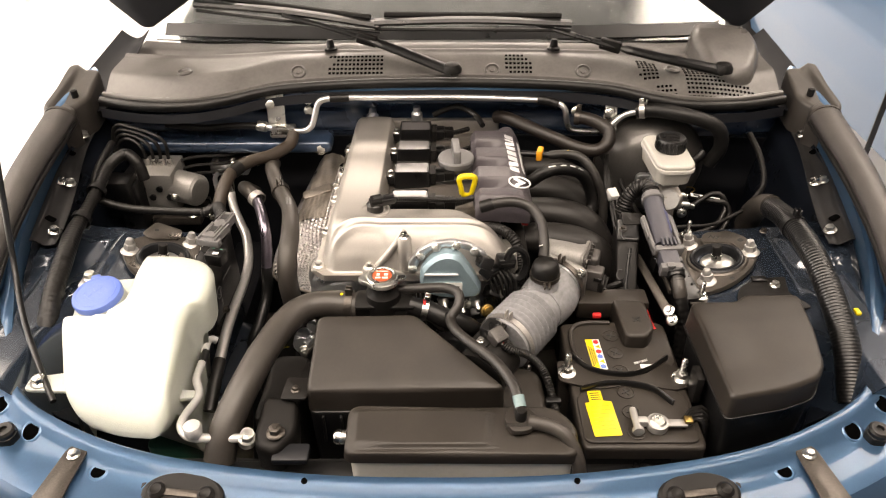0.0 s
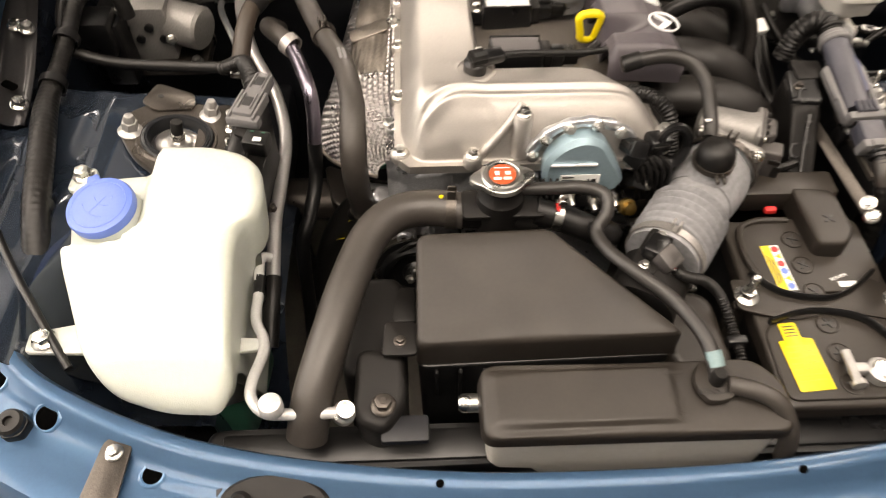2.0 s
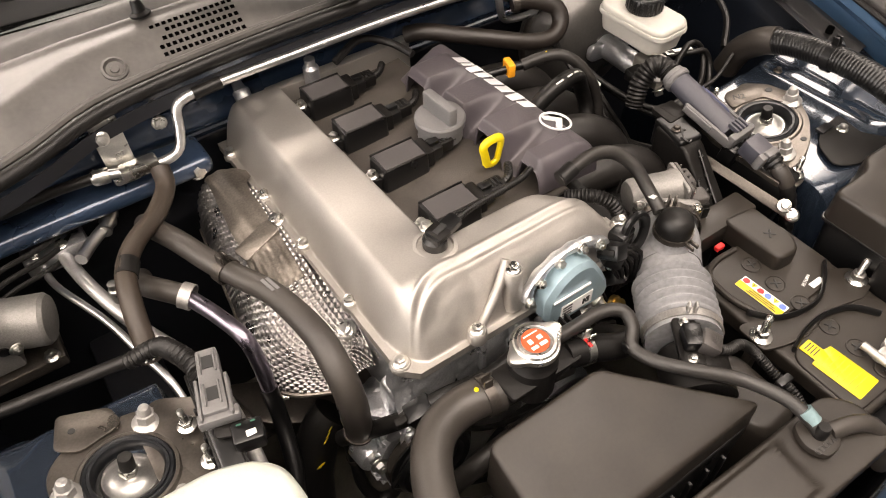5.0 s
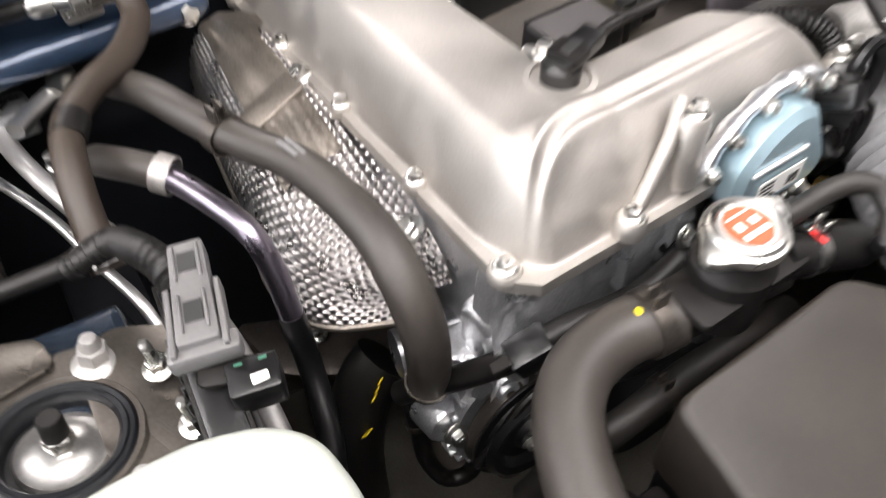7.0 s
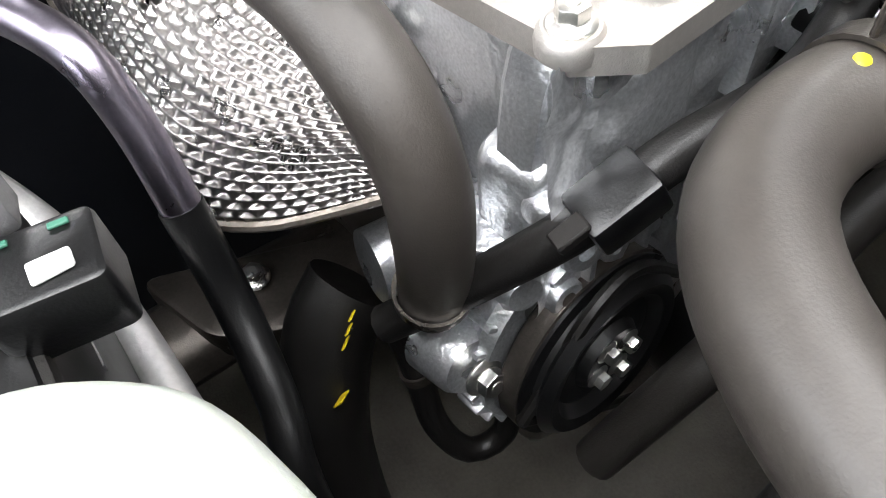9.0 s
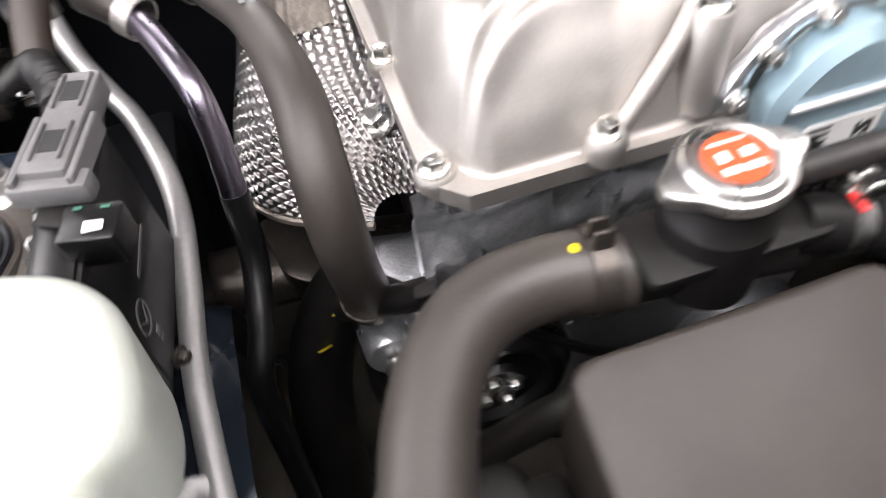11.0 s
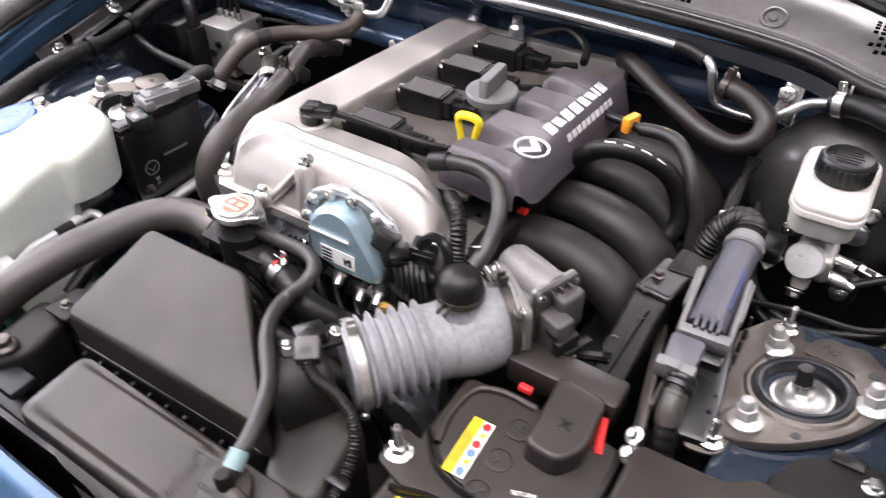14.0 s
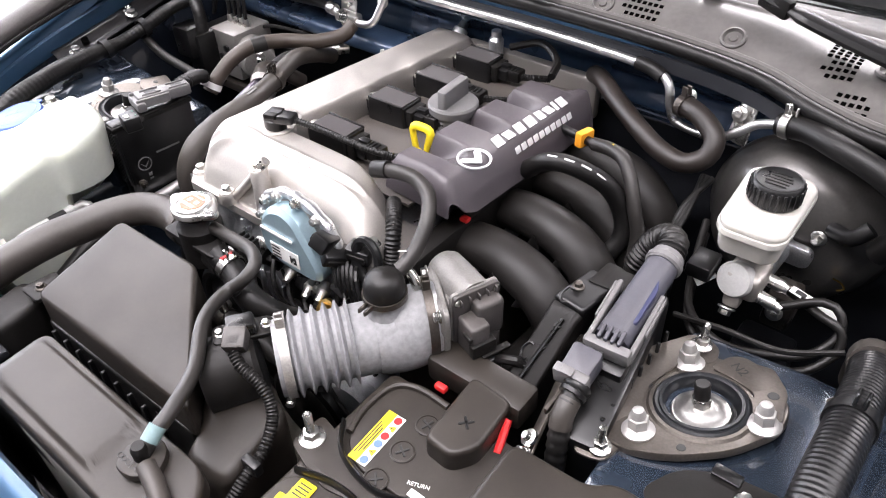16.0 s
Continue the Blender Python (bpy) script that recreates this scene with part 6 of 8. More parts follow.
for k in range(3):
    part("line_bar", box(-0.004, 0.0085 - 0.003 * k, 0.0009, 0.044 - 0.006 * k, 0.0013, 0.0003, 0, 1, lm), INK, lb)
tg = part("yellow_tag", prism([(-0.0195, -0.032), (0.0195, -0.032), (0.0195, 0.030), (0.008, 0.032), (0.008, 0.052), (-0.012, 0.052), (-0.012, 0.030), (-0.0195, 0.030)], 0.0005, 0.0016, 0.002, 0.0003, pose(0.230, 0.690, 0.8030, 0, 0, 4)), YELLOW, lidb, "bright yellow tag")
for k in range(4):
    part("line_bar", box(-0.002, 0.047 - 0.004 * k, 0.0019, 0.014, 0.0014, 0.0003, 0, 1, pose(0.230, 0.690, 0.8030, 0, 0, 4)), INK, tg)
for k in range(7):
    part("line_bar", box(0, 0.022 - 0.007 * k, 0.0018, 0.030, 0.0012, 0.0002, 0, 1, pose(0.230, 0.690, 0.8030, 0, 0, 4)), ORANGE, tg)
part("white_mark", box(0.316, 0.792, 0.8046, 0.022, 0.008, 0.0005, 0.0001, 1), WHITE, lidb)
text("wording", "RETURN", 0.006, pose(0.308, 0.802, 0.8044, 0, 0, 20), WHITE, lidb, 0.0002)
part("negative_terminal", lathe([(0.012, 0), (0.0115, 0.018), (0.009, 0.020), (0.001, 0.020)], pose(0.302, 0.674, 0.799)), STEEL, bt)
part("terminal_clamp", lathe([(0.0145, 0), (0.015, 0.002), (0.015, 0.012), (0.0125, 0.013)], pose(0.302, 0.674, 0.804)), NUT_ZINC, bt)
part("clamp_ear", box(0.279, 0.678, 0.811, 0.020, 0.012, 0.012, 0.003), NUT_ZINC, bt)
part("clamp_bolt", lathe([(0.005, -0.02), (0.005, 0.016), (0.008, 0.016), (0.008, 0.022), (0.002, 0.023)], pose(0.272, 0.679, 0.813, 90, 0, 0)), NUT_ZINC, bt)
part("clamp_tongue", box(0.327, 0.674, 0.812, 0.032, 0.012, 0.004, 0.001), NUT_ZINC, bt)
pos = part("positive_cover", cushion([(0.282, 0.925), (0.335, 0.92), (0.338, 0.855), (0.322, 0.832), (0.288, 0.835)], lambda x, y: 0.829, 0.797, 0.006, 0.010, 1.03, inner=4), LID, bt, "dusty black terminal cover")
part("cover_back", box(0.285, 0.935, 0.809, 0.12, 0.04, 0.035, 0.006), LID, bt)
part("red_boot", tube([(0.337, 0.908, 0.816), (0.341, 0.892, 0.806), (0.346, 0.876, 0.802)], 0.0045, 8), RED, bt, "red cable boot")
part("red_tab", box(0.256, 0.902, 0.811, 0.014, 0.008, 0.008, 0.002), RED, bt)
CROSS2 = box(0, 0, 0, 0.016, 0.003, 0.0012, 0.0004, 1, pose(0.312, 0.872, 0.8292, 0, 0, 45))
box(0, 0, 0, 0.003, 0.016, 0.0012, 0.0004, 1, pose(0.312, 0.872, 0.8292, 0, 0, 45), CROSS2)
part("cross_mark", CROSS2, PLASTIC_D, pos)
hb = thing("battery_bracket", (0.28, 0.772, 0.78), "black steel battery hold-down bracket", "bracket")
HB = [(0.178, 0.804), (0.21, 0.797), (0.245, 0.772), (0.275, 0.768), (0.31, 0.775), (0.342, 0.800), (0.372, 0.782), (0.378, 0.752), (0.345, 0.742), (0.305, 0.752), (0.272, 0.752), (0.238, 0.745), (0.205, 0.752), (0.176, 0.762)]
part("plate", prism(HB, 0.8015, 0.8055, 0.008, 0.001), LID, hb)
for pts in ([(0.203, 0.810, 0.809), (0.222, 0.786, 0.809), (0.250, 0.774, 0.809), (0.285, 0.771, 0.809), (0.318, 0.784, 0.809), (0.348, 0.806, 0.809)], [(0.205, 0.742, 0.808), (0.24, 0.752, 0.809), (0.275, 0.753, 0.809), (0.312, 0.742, 0.809), (0.335, 0.715, 0.808)]):
    part("flange", tube(pts, 0.0026, 8, 0.008, flat=2.4), PLASTIC_D, hb)
bolt((0.190, 0.778, 0.8055), hb, s=1.25, mesh=STUD)
bolt((0.360, 0.766, 0.8055), hb, s=1.25, mesh=STUD)
part("bracket_leg", box(0.190, 0.778, 0.70, 0.02, 0.012, 0.18, 0.003), STEEL_D, hb)
part("bracket_leg", box(0.366, 0.766, 0.70, 0.012, 0.02, 0.18, 0.003), STEEL_D, hb)
ec = thing("earth_cable", (0.37, 0.69, 0.7), "bundle of black battery cables", "cable")
for k in range(4):
    part("cable", tube([(0.339, 0.674 + 0.002 * k, 0.805), (0.362, 0.690 + 0.006 * k, 0.802), (0.372 + 0.004 * k, 0.684 + 0.008 * k, 0.797), (0.374 + 0.004 * k, 0.675 + 0.006 * k, 0.74)], 0.0042, 8), RUBBER_D, ec)
part("copper_end", box(0.344, 0.675, 0.818, 0.012, 0.012, 0.006, 0.002), BRASS, ec)

# ---- front fuse box ----
fb = thing("fuse_box", (0.47, 0.76, 0.6), "large matt black fuse box with a moulded lid", "fuse box")
FB = [(0.380, 0.848), (0.452, 0.851), (0.470, 0.867), (0.553, 0.866), (0.545, 0.78), (0.532, 0.716), (0.514, 0.692), (0.47, 0.674), (0.384, 0.656)]
part("lid", cushion(FB, lambda x, y: 0.887 - 0.03 * max(0, 0.80 - y), 0.842, 0.007, 0.012, 1.015, inner=6), LID, fb, "matt black moulded lid")
part("lid_lip", prism([(0.47 + (x - 0.47) * 1.03, 0.76 + (y - 0.76) * 1.03) for x, y in FB], 0.838, 0.843, 0.012, 0.001), PLASTIC_D, fb)
part("base", cushion([(x + (0.47 - x) * 0.02, y + (0.76 - y) * 0.02) for x, y in FB], lambda x, y: 0.839, 0.60, 0.004, 0.018, 0.90, inner=2), PLASTIC_D, fb)
part("catch", box(0.372, 0.74, 0.82, 0.012, 0.03, 0.05, 0.003), PLASTIC, fb)

# ---- tall relay holder and engine computer connectors ----
tr = thing("relay_holder", (0.32, 1.02, 0.7), "tall black relay holder with ribbed lid", "relay box")
part("body", cushion([(0.298, 0.95), (0.332, 0.945), (0.352, 1.08), (0.312, 1.09)], lambda x, y: min(0.868, 0.800 + 0.88 * (y - 0.952)), 0.60, 0.006, 0.008, 1.0), PLASTIC, tr)
part("top_lid", cushion([(0.306, 1.035), (0.345, 1.03), (0.356, 1.09), (0.318, 1.098)], lambda x, y: 0.874, 0.83, 0.005, 0.006, 1.0), PLASTIC_D, tr)
part("side_ear", box(0.352, 1.095, 0.862, 0.03, 0.035, 0.03, 0.004), PLASTIC, tr)
for k in range(2):
    o = Vector((0.306 + 0.012 * k, 0.978 + 0.055 * k, 0.826 + 0.046 * k))
    part("tab", tube([o + Vector(q) for q in ((0.006, 0, 0.001), (0.0, -0.002, 0.001), (-0.004, 0.006, 0.004), (0.0, 0.014, 0.010), (0.006, 0.014, 0.010))], 0.0015, 6, 0.004), PLASTIC_D, tr)
part("edge_bead", tube([(0.3125, 0.95, 0.804), (0.320, 0.985, 0.832), (0.328, 1.02, 0.862)], 0.0025, 8), PLASTIC_D, tr)
part("fork", prism([(-0.012, -0.012), (0.040, -0.004), (0.040, 0.010), (0.018, 0.012), (0.010, 0.030), (-0.012, 0.030)], 0, 0.010, 0.005, 0.002, pose(0.338, 1.085, 0.866, 0, 0, -5)), PLASTIC, tr)
for k in range(3):
    part("slot", box(0.3165 + 0.005 * k, 0.972 + 0.02 * k, 0.8215 + 0.0176 * k, 0.008, 0.003, 0.001, 0.0003, 1, None), INK, tr)
bolt((0.322, 1.06, 0.8745), tr, s=0.8, mesh=BOLT_DARK)
pk = thing("engine_computer", (0.405, 1.03, 0.72), "black engine computer with large grey lever connectors", "engine computer")
part("case", box(0, 0, 0, 0.045, 0.21, 0.11, 0.006, 2, pose(0.395, 1.02, 0.795, 6, 0, 8)), PLASTIC_D, pk)
CM = axis((0.386, 1.016, 0.868), (0.386, 1.146, 0.900))
big = part("connector", tube([CM @ Vector((0, 0, d)) for d in (0.0, 0.02, 0.05, 0.08, 0.105, 0.118)], lambda t: 0.0190 - 0.0015 * t, 20, 0.006, flat=0.95), BLUEGREY, pk, "blue-grey lever connector shroud")
part("facet", cushion([(0.392, 1.03), (0.4015, 1.035), (0.4015, 1.08), (0.395, 1.095)], lambda x, y: 0.8835 + 0.25 * (y - 1.02), 0.86, 0.003, 0.004), NAVY, big, "dark blue flat side")
part("cuff", lathe([(0.0185, 0), (0.0205, 0.002), (0.0205, 0.008), (0.0185, 0.010), (0.0178, 0.016)], CM @ pose(0, 0, 0.108), 28), GREY_PL, big)
LM = pose(0.388, 1.010, 0.860, 12, 0, 4)
part("lever", box(0, -0.006, 0.012, 0.050, 0.012, 0.022, 0.004, 2, LM), GREY_PL, big, "pale grey locking lever")
for a in (-1, 1):
    part("lever_arm", box(a * 0.023, 0.036, 0.008, 0.006, 0.085, 0.016, 0.003, 2, LM), GREY_PL, big)
    part("lever_rib", box(a * 0.027, 0.050, 0.010, 0.003, 0.05, 0.010, 0.001, 1, LM), GREY_PL, big)
for k in range(4):
    part("latch_rib", box(-0.0105 + 0.007 * k, 0.004, 0.024, 0.004, 0.018, 0.008, 0.0015, 2, LM), BLUEGREY, big)
part("skirt", box(0, -0.012, -0.012, 0.048, 0.024, 0.030, 0.004, 2, LM), PLASTIC_D, big)
part("boot", tube([(0.386, 1.135, 0.897), (0.383, 1.152, 0.903), (0.371, 1.164, 0.899), (0.354, 1.166, 0.878), (0.342, 1.158, 0.845)], lambda t: 0.0165 - 0.003 * t, 16, 0.004, ribs=(0.006, 0.0012)), RUBBER_D, pk, "bent ribbed cable boot")
SM = pose(0.380, 0.966, 0.858, 14, 0, 2) @ Matrix.Diagonal((0.72, 0.8, 0.8, 1))
sm = part("small_connector", prism([(-0.020, -0.022), (0.020, -0.022), (0.022, 0.026), (-0.022, 0.026)], 0, 0.034, 0.007, 0.004, SM), BLUEGREY, pk)
part("small_lever", box(-0.002, -0.016, 0.020, 0.050, 0.014, 0.030, 0.003, 2, SM), GREY_PL, sm)
part("small_latch", box(-0.006, -0.018, 0.037, 0.018, 0.012, 0.006, 0.0015, 2, SM), GREY_PL, sm)
for k in range(3):
    part("window", box(-0.014 + 0.014 * k, 0.030, 0.016, 0.008, 0.004, 0.014, 0.001, 1, SM), PLASTIC_D, sm)
part("cuff", lathe([(0.017, 0), (0.019, 0.002), (0.019, 0.006), (0.017, 0.008), (0.019, 0.010), (0.018, 0.014)], axis((0.388, 0.950, 0.868), (0.386, 0.905, 0.850)) @ Matrix.Diagonal((0.75, 0.75, 1, 1)), 24), PLASTIC_D, sm)
part("loom", tube([(0.388, 0.940, 0.864), (0.389, 0.920, 0.852), (0.395, 0.904, 0.822), (0.400, 0.89, 0.76), (0.398, 0.88, 0.70)], 0.0105, 14, ribs=(0.011, 0.0007)), RUBBER_D, pk, "taped black wiring loom")
part("clear_tape", tube([(0.388, 0.934, 0.861), (0.389, 0.920, 0.852), (0.3915, 0.913, 0.842)], 0.0115, 14), RUBBER, pk)
part("case_edge", box(0.373, 1.0, 0.85, 0.004, 0.17, 0.008, 0.001), STEEL_D, pk)
for k in range(8):
    part("case_fin", box(0.4185, 0.945 + 0.02 * k, 0.81, 0.004, 0.004, 0.07, 0.001, 1), PLASTIC_D, pk)
gb = thing("earth_bracket", (0.37, 0.93, 0.80), "bright steel earth bracket on the tower", "bracket")
part("strap", prism([(-0.008, -0.05), (0.008, -0.05), (0.006, 0.11), (-0.006, 0.11)], 0, 0.003, 0.004, 0.0008, pose(0.368, 0.925, 0.822, 12, -50, 2)), STEEL_D, gb)
part("lug", lathe([(0.009, 0), (0.009, 0.003), (0.005, 0.004), (0.004, 0.009)], up((0.371, 0.895, 0.828), (-0.6, -0.4, 0.8))), STEEL, gb)
bolt((0.373, 0.880, 0.820), gb, (-0.6, -0.4, 0.8), 1.1)

# ---- suspension top mounts ----
def top_mount(s, at):
    n = Vector((-0.19 * s, 0.07, 1)).normalized()
    # keep the mount's own x axis across the car
    xa = Vector((1, 0, 0)) - n * n.x
    xa.normalize()
    m = Matrix((xa, n.cross(xa), n)).transposed().to_4x4()
    m.translation = at
    mt = thing("suspension_mount", (at[0], at[1], 0.825), "suspension top mount with steel plate, rubber ring and nuts", "suspension mount", "suspension mounts")
    hole_at = (-0.002 * s, 0.0)
    outline = [(-0.064, -0.088), (-0.03, -0.088), (0.004, -0.074), (0.044, -0.042), (0.072, 0.004), (0.070, 0.038), (0.048, 0.062), (0.012, 0.074), (-0.03, 0.076), (-0.062, 0.062), (-0.074, 0.01), (-0.072, -0.05)]
    ring = rounded([(s * a, b) for a, b in outline][::s], 0.018)
    # the plate is a flange round the seat: an outer edge, a flat and the pressed bead round the opening
    c = Vector(hole_at)
    loops = []
    for k, (f, r, z) in enumerate(((1, 0, -0.006), (1, 0, 0.0005), (0.985, 0, 0.002), (0, 0.052, 0.002), (0, 0.0495, 0.0045), (0, 0.046, 0.0045), (0, 0.044, 0.000), (0, 0.044, -0.006))):
        loop = []
        for i, p in enumerate(ring):
            d = p - c
            q = c + d * f if r == 0 else c + d.normalized() * r
            loop.append(m @ Vector((q.x, q.y, z)))
        loops.append(loop)
    part("plate", rings(bmesh.new(), loops, True, False, False), MOUNT, mt, "dark brownish steel plate")
    mm = m @ pose(hole_at[0], hole_at[1], 0)
    part("rubber_ring", lathe([(0.0455, -0.003), (0.0455, 0.0045), (0.0435, 0.0065), (0.0405, 0.0055), (0.0395, 0.0070), (0.0365, 0.0070), (0.0345, 0.004), (0.0335, -0.010)], mm, 48, cap=False), SEAT_RING, mt, "dark blue-grey rubber seat ring")
    # the depth of the well is painted black
    part("well", lathe([(0.0345, -0.009), (0.033, -0.0095), (0.001, -0.0095)], mm, 40), INK, mt)
    part("cup", lathe([(0.0290, -0.009), (0.0293, -0.006), (0.0275, -0.004), (0.025, -0.0042), (0.018, -0.001), (0.011, 0.002), (0.006, 0.002)], mm, 40), ZINC_CUP, mt, "bright zinc cup washer")
    part("rod_nut", prism([(0.0095 * math.cos(math.pi / 3 * k), 0.0095 * math.sin(math.pi / 3 * k)) for k in range(6)], 0.002, 0.012, 0, 0.001, mm), STEEL, mt)
    part("rod_cap", lathe([(0.0080, 0.011), (0.0076, 0.028), (0.0065, 0.0295), (0.001, 0.0295)], mm, 18), RUBBER_D, mt, "black rubber rod cap")
    for a, b in ((-s * 0.038, -0.062), (s * 0.056, 0.002), (-s * 0.036, 0.052)):
        bolt(m @ Vector((a, b, 0.002)), mt, n, 1.08, NUT)
    for a, b, r in ((s * 0.004, -0.062, 0.0045), (-s * 0.052, 0.0, 0.004)):
        put("hole", to_mesh("hole", lathe([(r, 0), (r * 0.9, 0.0006), (0.0005, 0.0006)], seg=16), INK), m @ pose(a, b, 0.0021), mt)
    return mt, m


def collar(pts, m, mt, label):
    """A second pressed plate over part of the mount."""
    return part("collar", prism(pts, 0.003, 0.0065, 0.008, 0.0012, m), MOUNT, mt, label)


mt, m = top_mount(1, (0.487, 1.022, 0.836))
cl = collar([(-0.014, 0.052), (-0.004, 0.078), (0.010, 0.084), (0.024, 0.078), (0.040, 0.080), (0.062, 0.052), (0.070, 0.008), (0.044, 0.004), (0.036, 0.036), (0.012, 0.046)][::-1], m, mt, "bright brown-grey pressed collar")
text("wording", "N2", 0.015, m @ pose(0.012, 0.062, 0.0067, 0, 0, -35), INK, mt, 0.0002)
put("hole", to_mesh("hole", lathe([(0.0055, 0), (0.005, 0.0006), (0.0005, 0.0006)], seg=16), INK), m @ pose(0.052, 0.040, 0.0066), mt)
bolt((0.453, 1.098, 0.836), mt, (0, 0, 1), 1.0, STUD)
bolt((0.429, 0.923, 0.834), mt, (0, 0, 1), 1.0, STUD)
part("stay", prism([(0.408, 0.905), (0.440, 0.912), (0.446, 0.95), (0.430, 1.02), (0.448, 1.075), (0.474, 1.085), (0.470, 1.112), (0.44, 1.116), (0.404, 1.06)], 0.827, 0.831, 0.012, 0.001), MOUNT, mt, "dark steel stay under the mount")
mt, m = top_mount(-1, (-0.495, 1.026, 0.838))
cl = collar([(-0.056, 0.060), (-0.044, 0.104), (0.008, 0.090), (0.014, 0.062), (-0.008, 0.054), (-0.034, 0.046)][::-1], m, mt, "flat brown-grey pressed tab")
put("hole", to_mesh("hole", lathe([(0.004, 0), (0.0036, 0.0006), (0.0005, 0.0006)], seg=16), INK), m @ pose(-0.034, 0.076, 0.0066), mt)
bolt((-0.424, 1.044, 0.838), mt, (0, 0, 1), 1.0, STUD)
bolt((-0.418, 0.992, 0.838), mt, (0, 0, 1), 1.0, STUD)
part("stay", prism([(-0.472, 0.93), (-0.405, 0.93), (-0.400, 1.075), (-0.442, 1.10), (-0.472, 1.09)], 0.826, 0.832, 0.010, 0.001), MOUNT, mt, "dark steel stay under the mount")
cvp = thing("tower_cover", (0.56, 0.93, 0.82), "flat black cover plate on the tower", "cover plate")
part("plate", prism([(0.478, 0.900), (0.497, 0.940), (0.534, 0.962), (0.590, 0.968), (0.618, 0.93), (0.60, 0.885), (0.51, 0.880)], 0.838, 0.842, 0.015, 0.002), PLASTIC, cvp)
bolt((0.556, 0.942, 0.842), cvp, s=1.0)
part("tab", box(0.535, 0.958, 0.843, 0.026, 0.014, 0.004, 0.0015, 2), PLASTIC_D, cvp)
bolt((0.585, 1.085, 0.852), cvp, s=0.8, mesh=BOLT_DARK)

# ---- brake booster, master cylinder and reservoir ----
bb = thing("brake_booster", (0.455, 1.38, 0.7), "round black brake booster on the firewall", "brake booster")
bmx = axis((0.458, 1.44, 0.808), (0.450, 1.25, 0.812))
part("shell", lathe([(0.112, 0), (0.118, 0.012), (0.118, 0.03), (0.112, 0.042), (0.108, 0.046), (0.100, 0.07), (0.075, 0.088), (0.045, 0.094), (0.035, 0.10), (0.02, 0.10)], bmx, 56), BOOSTER, bb, "satin black pressed shell")
part("rim", lathe([(0.118, 0.014), (0.1205, 0.018), (0.1205, 0.026), (0.118, 0.030)], bmx, 56, cap=False), STEEL_D, bb)
for a in (0.6, 3.74):
    bolt(bmx @ Vector((0.05 * math.cos(a), 0.05 * math.sin(a), 0.092)), bb, bmx.to_3x3() @ Vector((0, 0, 1)), 1.2)
part("gold_clip", tube([(0.528, 1.345, 0.79), (0.538, 1.337, 0.794), (0.544, 1.337, 0.787), (0.537, 1.337, 0.781)], 0.0012, 6), BRASS, bb)
part("vacuum_elbow", tube([(0.505, 1.35, 0.855), (0.53, 1.335, 0.862), (0.545, 1.34, 0.88)], 0.010, 12), PLASTIC_D, bb)
mcy = thing("master_cylinder", (0.45, 1.25, 0.8), "alloy brake master cylinder with a milky reservoir", "brake master cylinder")
part("barrel", lathe([(0.018, 0), (0.020, 0.01), (0.020, 0.10), (0.014, 0.11), (0.004, 0.112)], axis((0.455, 1.345, 0.818), (0.448, 1.19, 0.822)), 24), ALU_R, mcy)
part("flange", prism([(-0.045, -0.014), (0.045, -0.014), (0.045, 0.014), (-0.045, 0.014)], 0, 0.012, 0.012, 0.002, axis((0.455, 1.335, 0.818), (0.448, 1.19, 0.822))), ALU_R, mcy)
part("block", box(0.452, 1.228, 0.838, 0.042, 0.05, 0.036, 0.008, 3), ALU, mcy, "pale cast outlet block")
for k in range(2):
    part("outlet", lathe([(0.008, 0), (0.008, 0.018), (0.006, 0.022), (0.006, 0.03)], axis((0.47, 1.215 + 0.035 * k, 0.828), (0.52, 1.212 + 0.035 * k, 0.822))), STEEL, mcy)
    q = Vector((0.006, -0.012, -0.010)) * k
    part("brake_pipe", tube([(0.495, 1.214 + 0.035 * k, 0.825)] + [Vector(p) + q for p in ((0.535, 1.226, 0.846), (0.556, 1.222, 0.842), (0.562, 1.210, 0.822), (0.545, 1.190, 0.800), (0.515, 1.172, 0.794), (0.46, 1.152, 0.796), (0.41, 1.18, 0.80), (0.385, 1.25, 0.81), (0.370, 1.31, 0.83))], 0.0052, 10), RUBBER_D, mcy, "black brake pipe")
part("boss", lathe([(0.017, -0.012), (0.021, 0.0), (0.0215, 0.010), (0.0195, 0.0135), (0.001, 0.014)], axis((0.446, 1.214, 0.842), (0.440, 1.190, 0.852)), 28), PIPE_PALE, mcy, "pale round alloy boss")
part("boss_foot", box(0.448, 1.207, 0.818, 0.020, 0.018, 0.020, 0.005, 2), ALU, mcy)
bolt((0.446, 1.199, 0.808), mcy, (0, -0.6, -0.8), 1.2)
part("paper_tag", box(0, 0, 0, 0.06, 0.012, 0.0008, 0.0002, 1, pose(0.528, 1.236, 0.832, 0, 8, -8)), WHITE, mcy, "white paper tag")
part("tag_bar", box(-0.018, 0, 0.001, 0.012, 0.007, 0.0006, 0, 1, pose(0.528, 1.236, 0.832, 0, 8, -8)), INK, mcy)
part("side_tag", box(0, 0, 0, 0.012, 0.026, 0.001, 0.0002, 1, pose(0.412, 1.205, 0.832, 20, 40, -20)), WHITE, mcy)
part("lower_body", box(0.492, 1.27, 0.785, 0.034, 0.045, 0.05, 0.006), STEEL_D, mcy)
bolt((0.490, 1.243, 0.790), mcy, (0, -1, 0.3), 1.2)
RV = [(0.408, 1.206), (0.419, 1.190), (0.471, 1.192), (0.482, 1.206), (0.482, 1.312), (0.471, 1.326), (0.414, 1.324), (0.403, 1.310)]
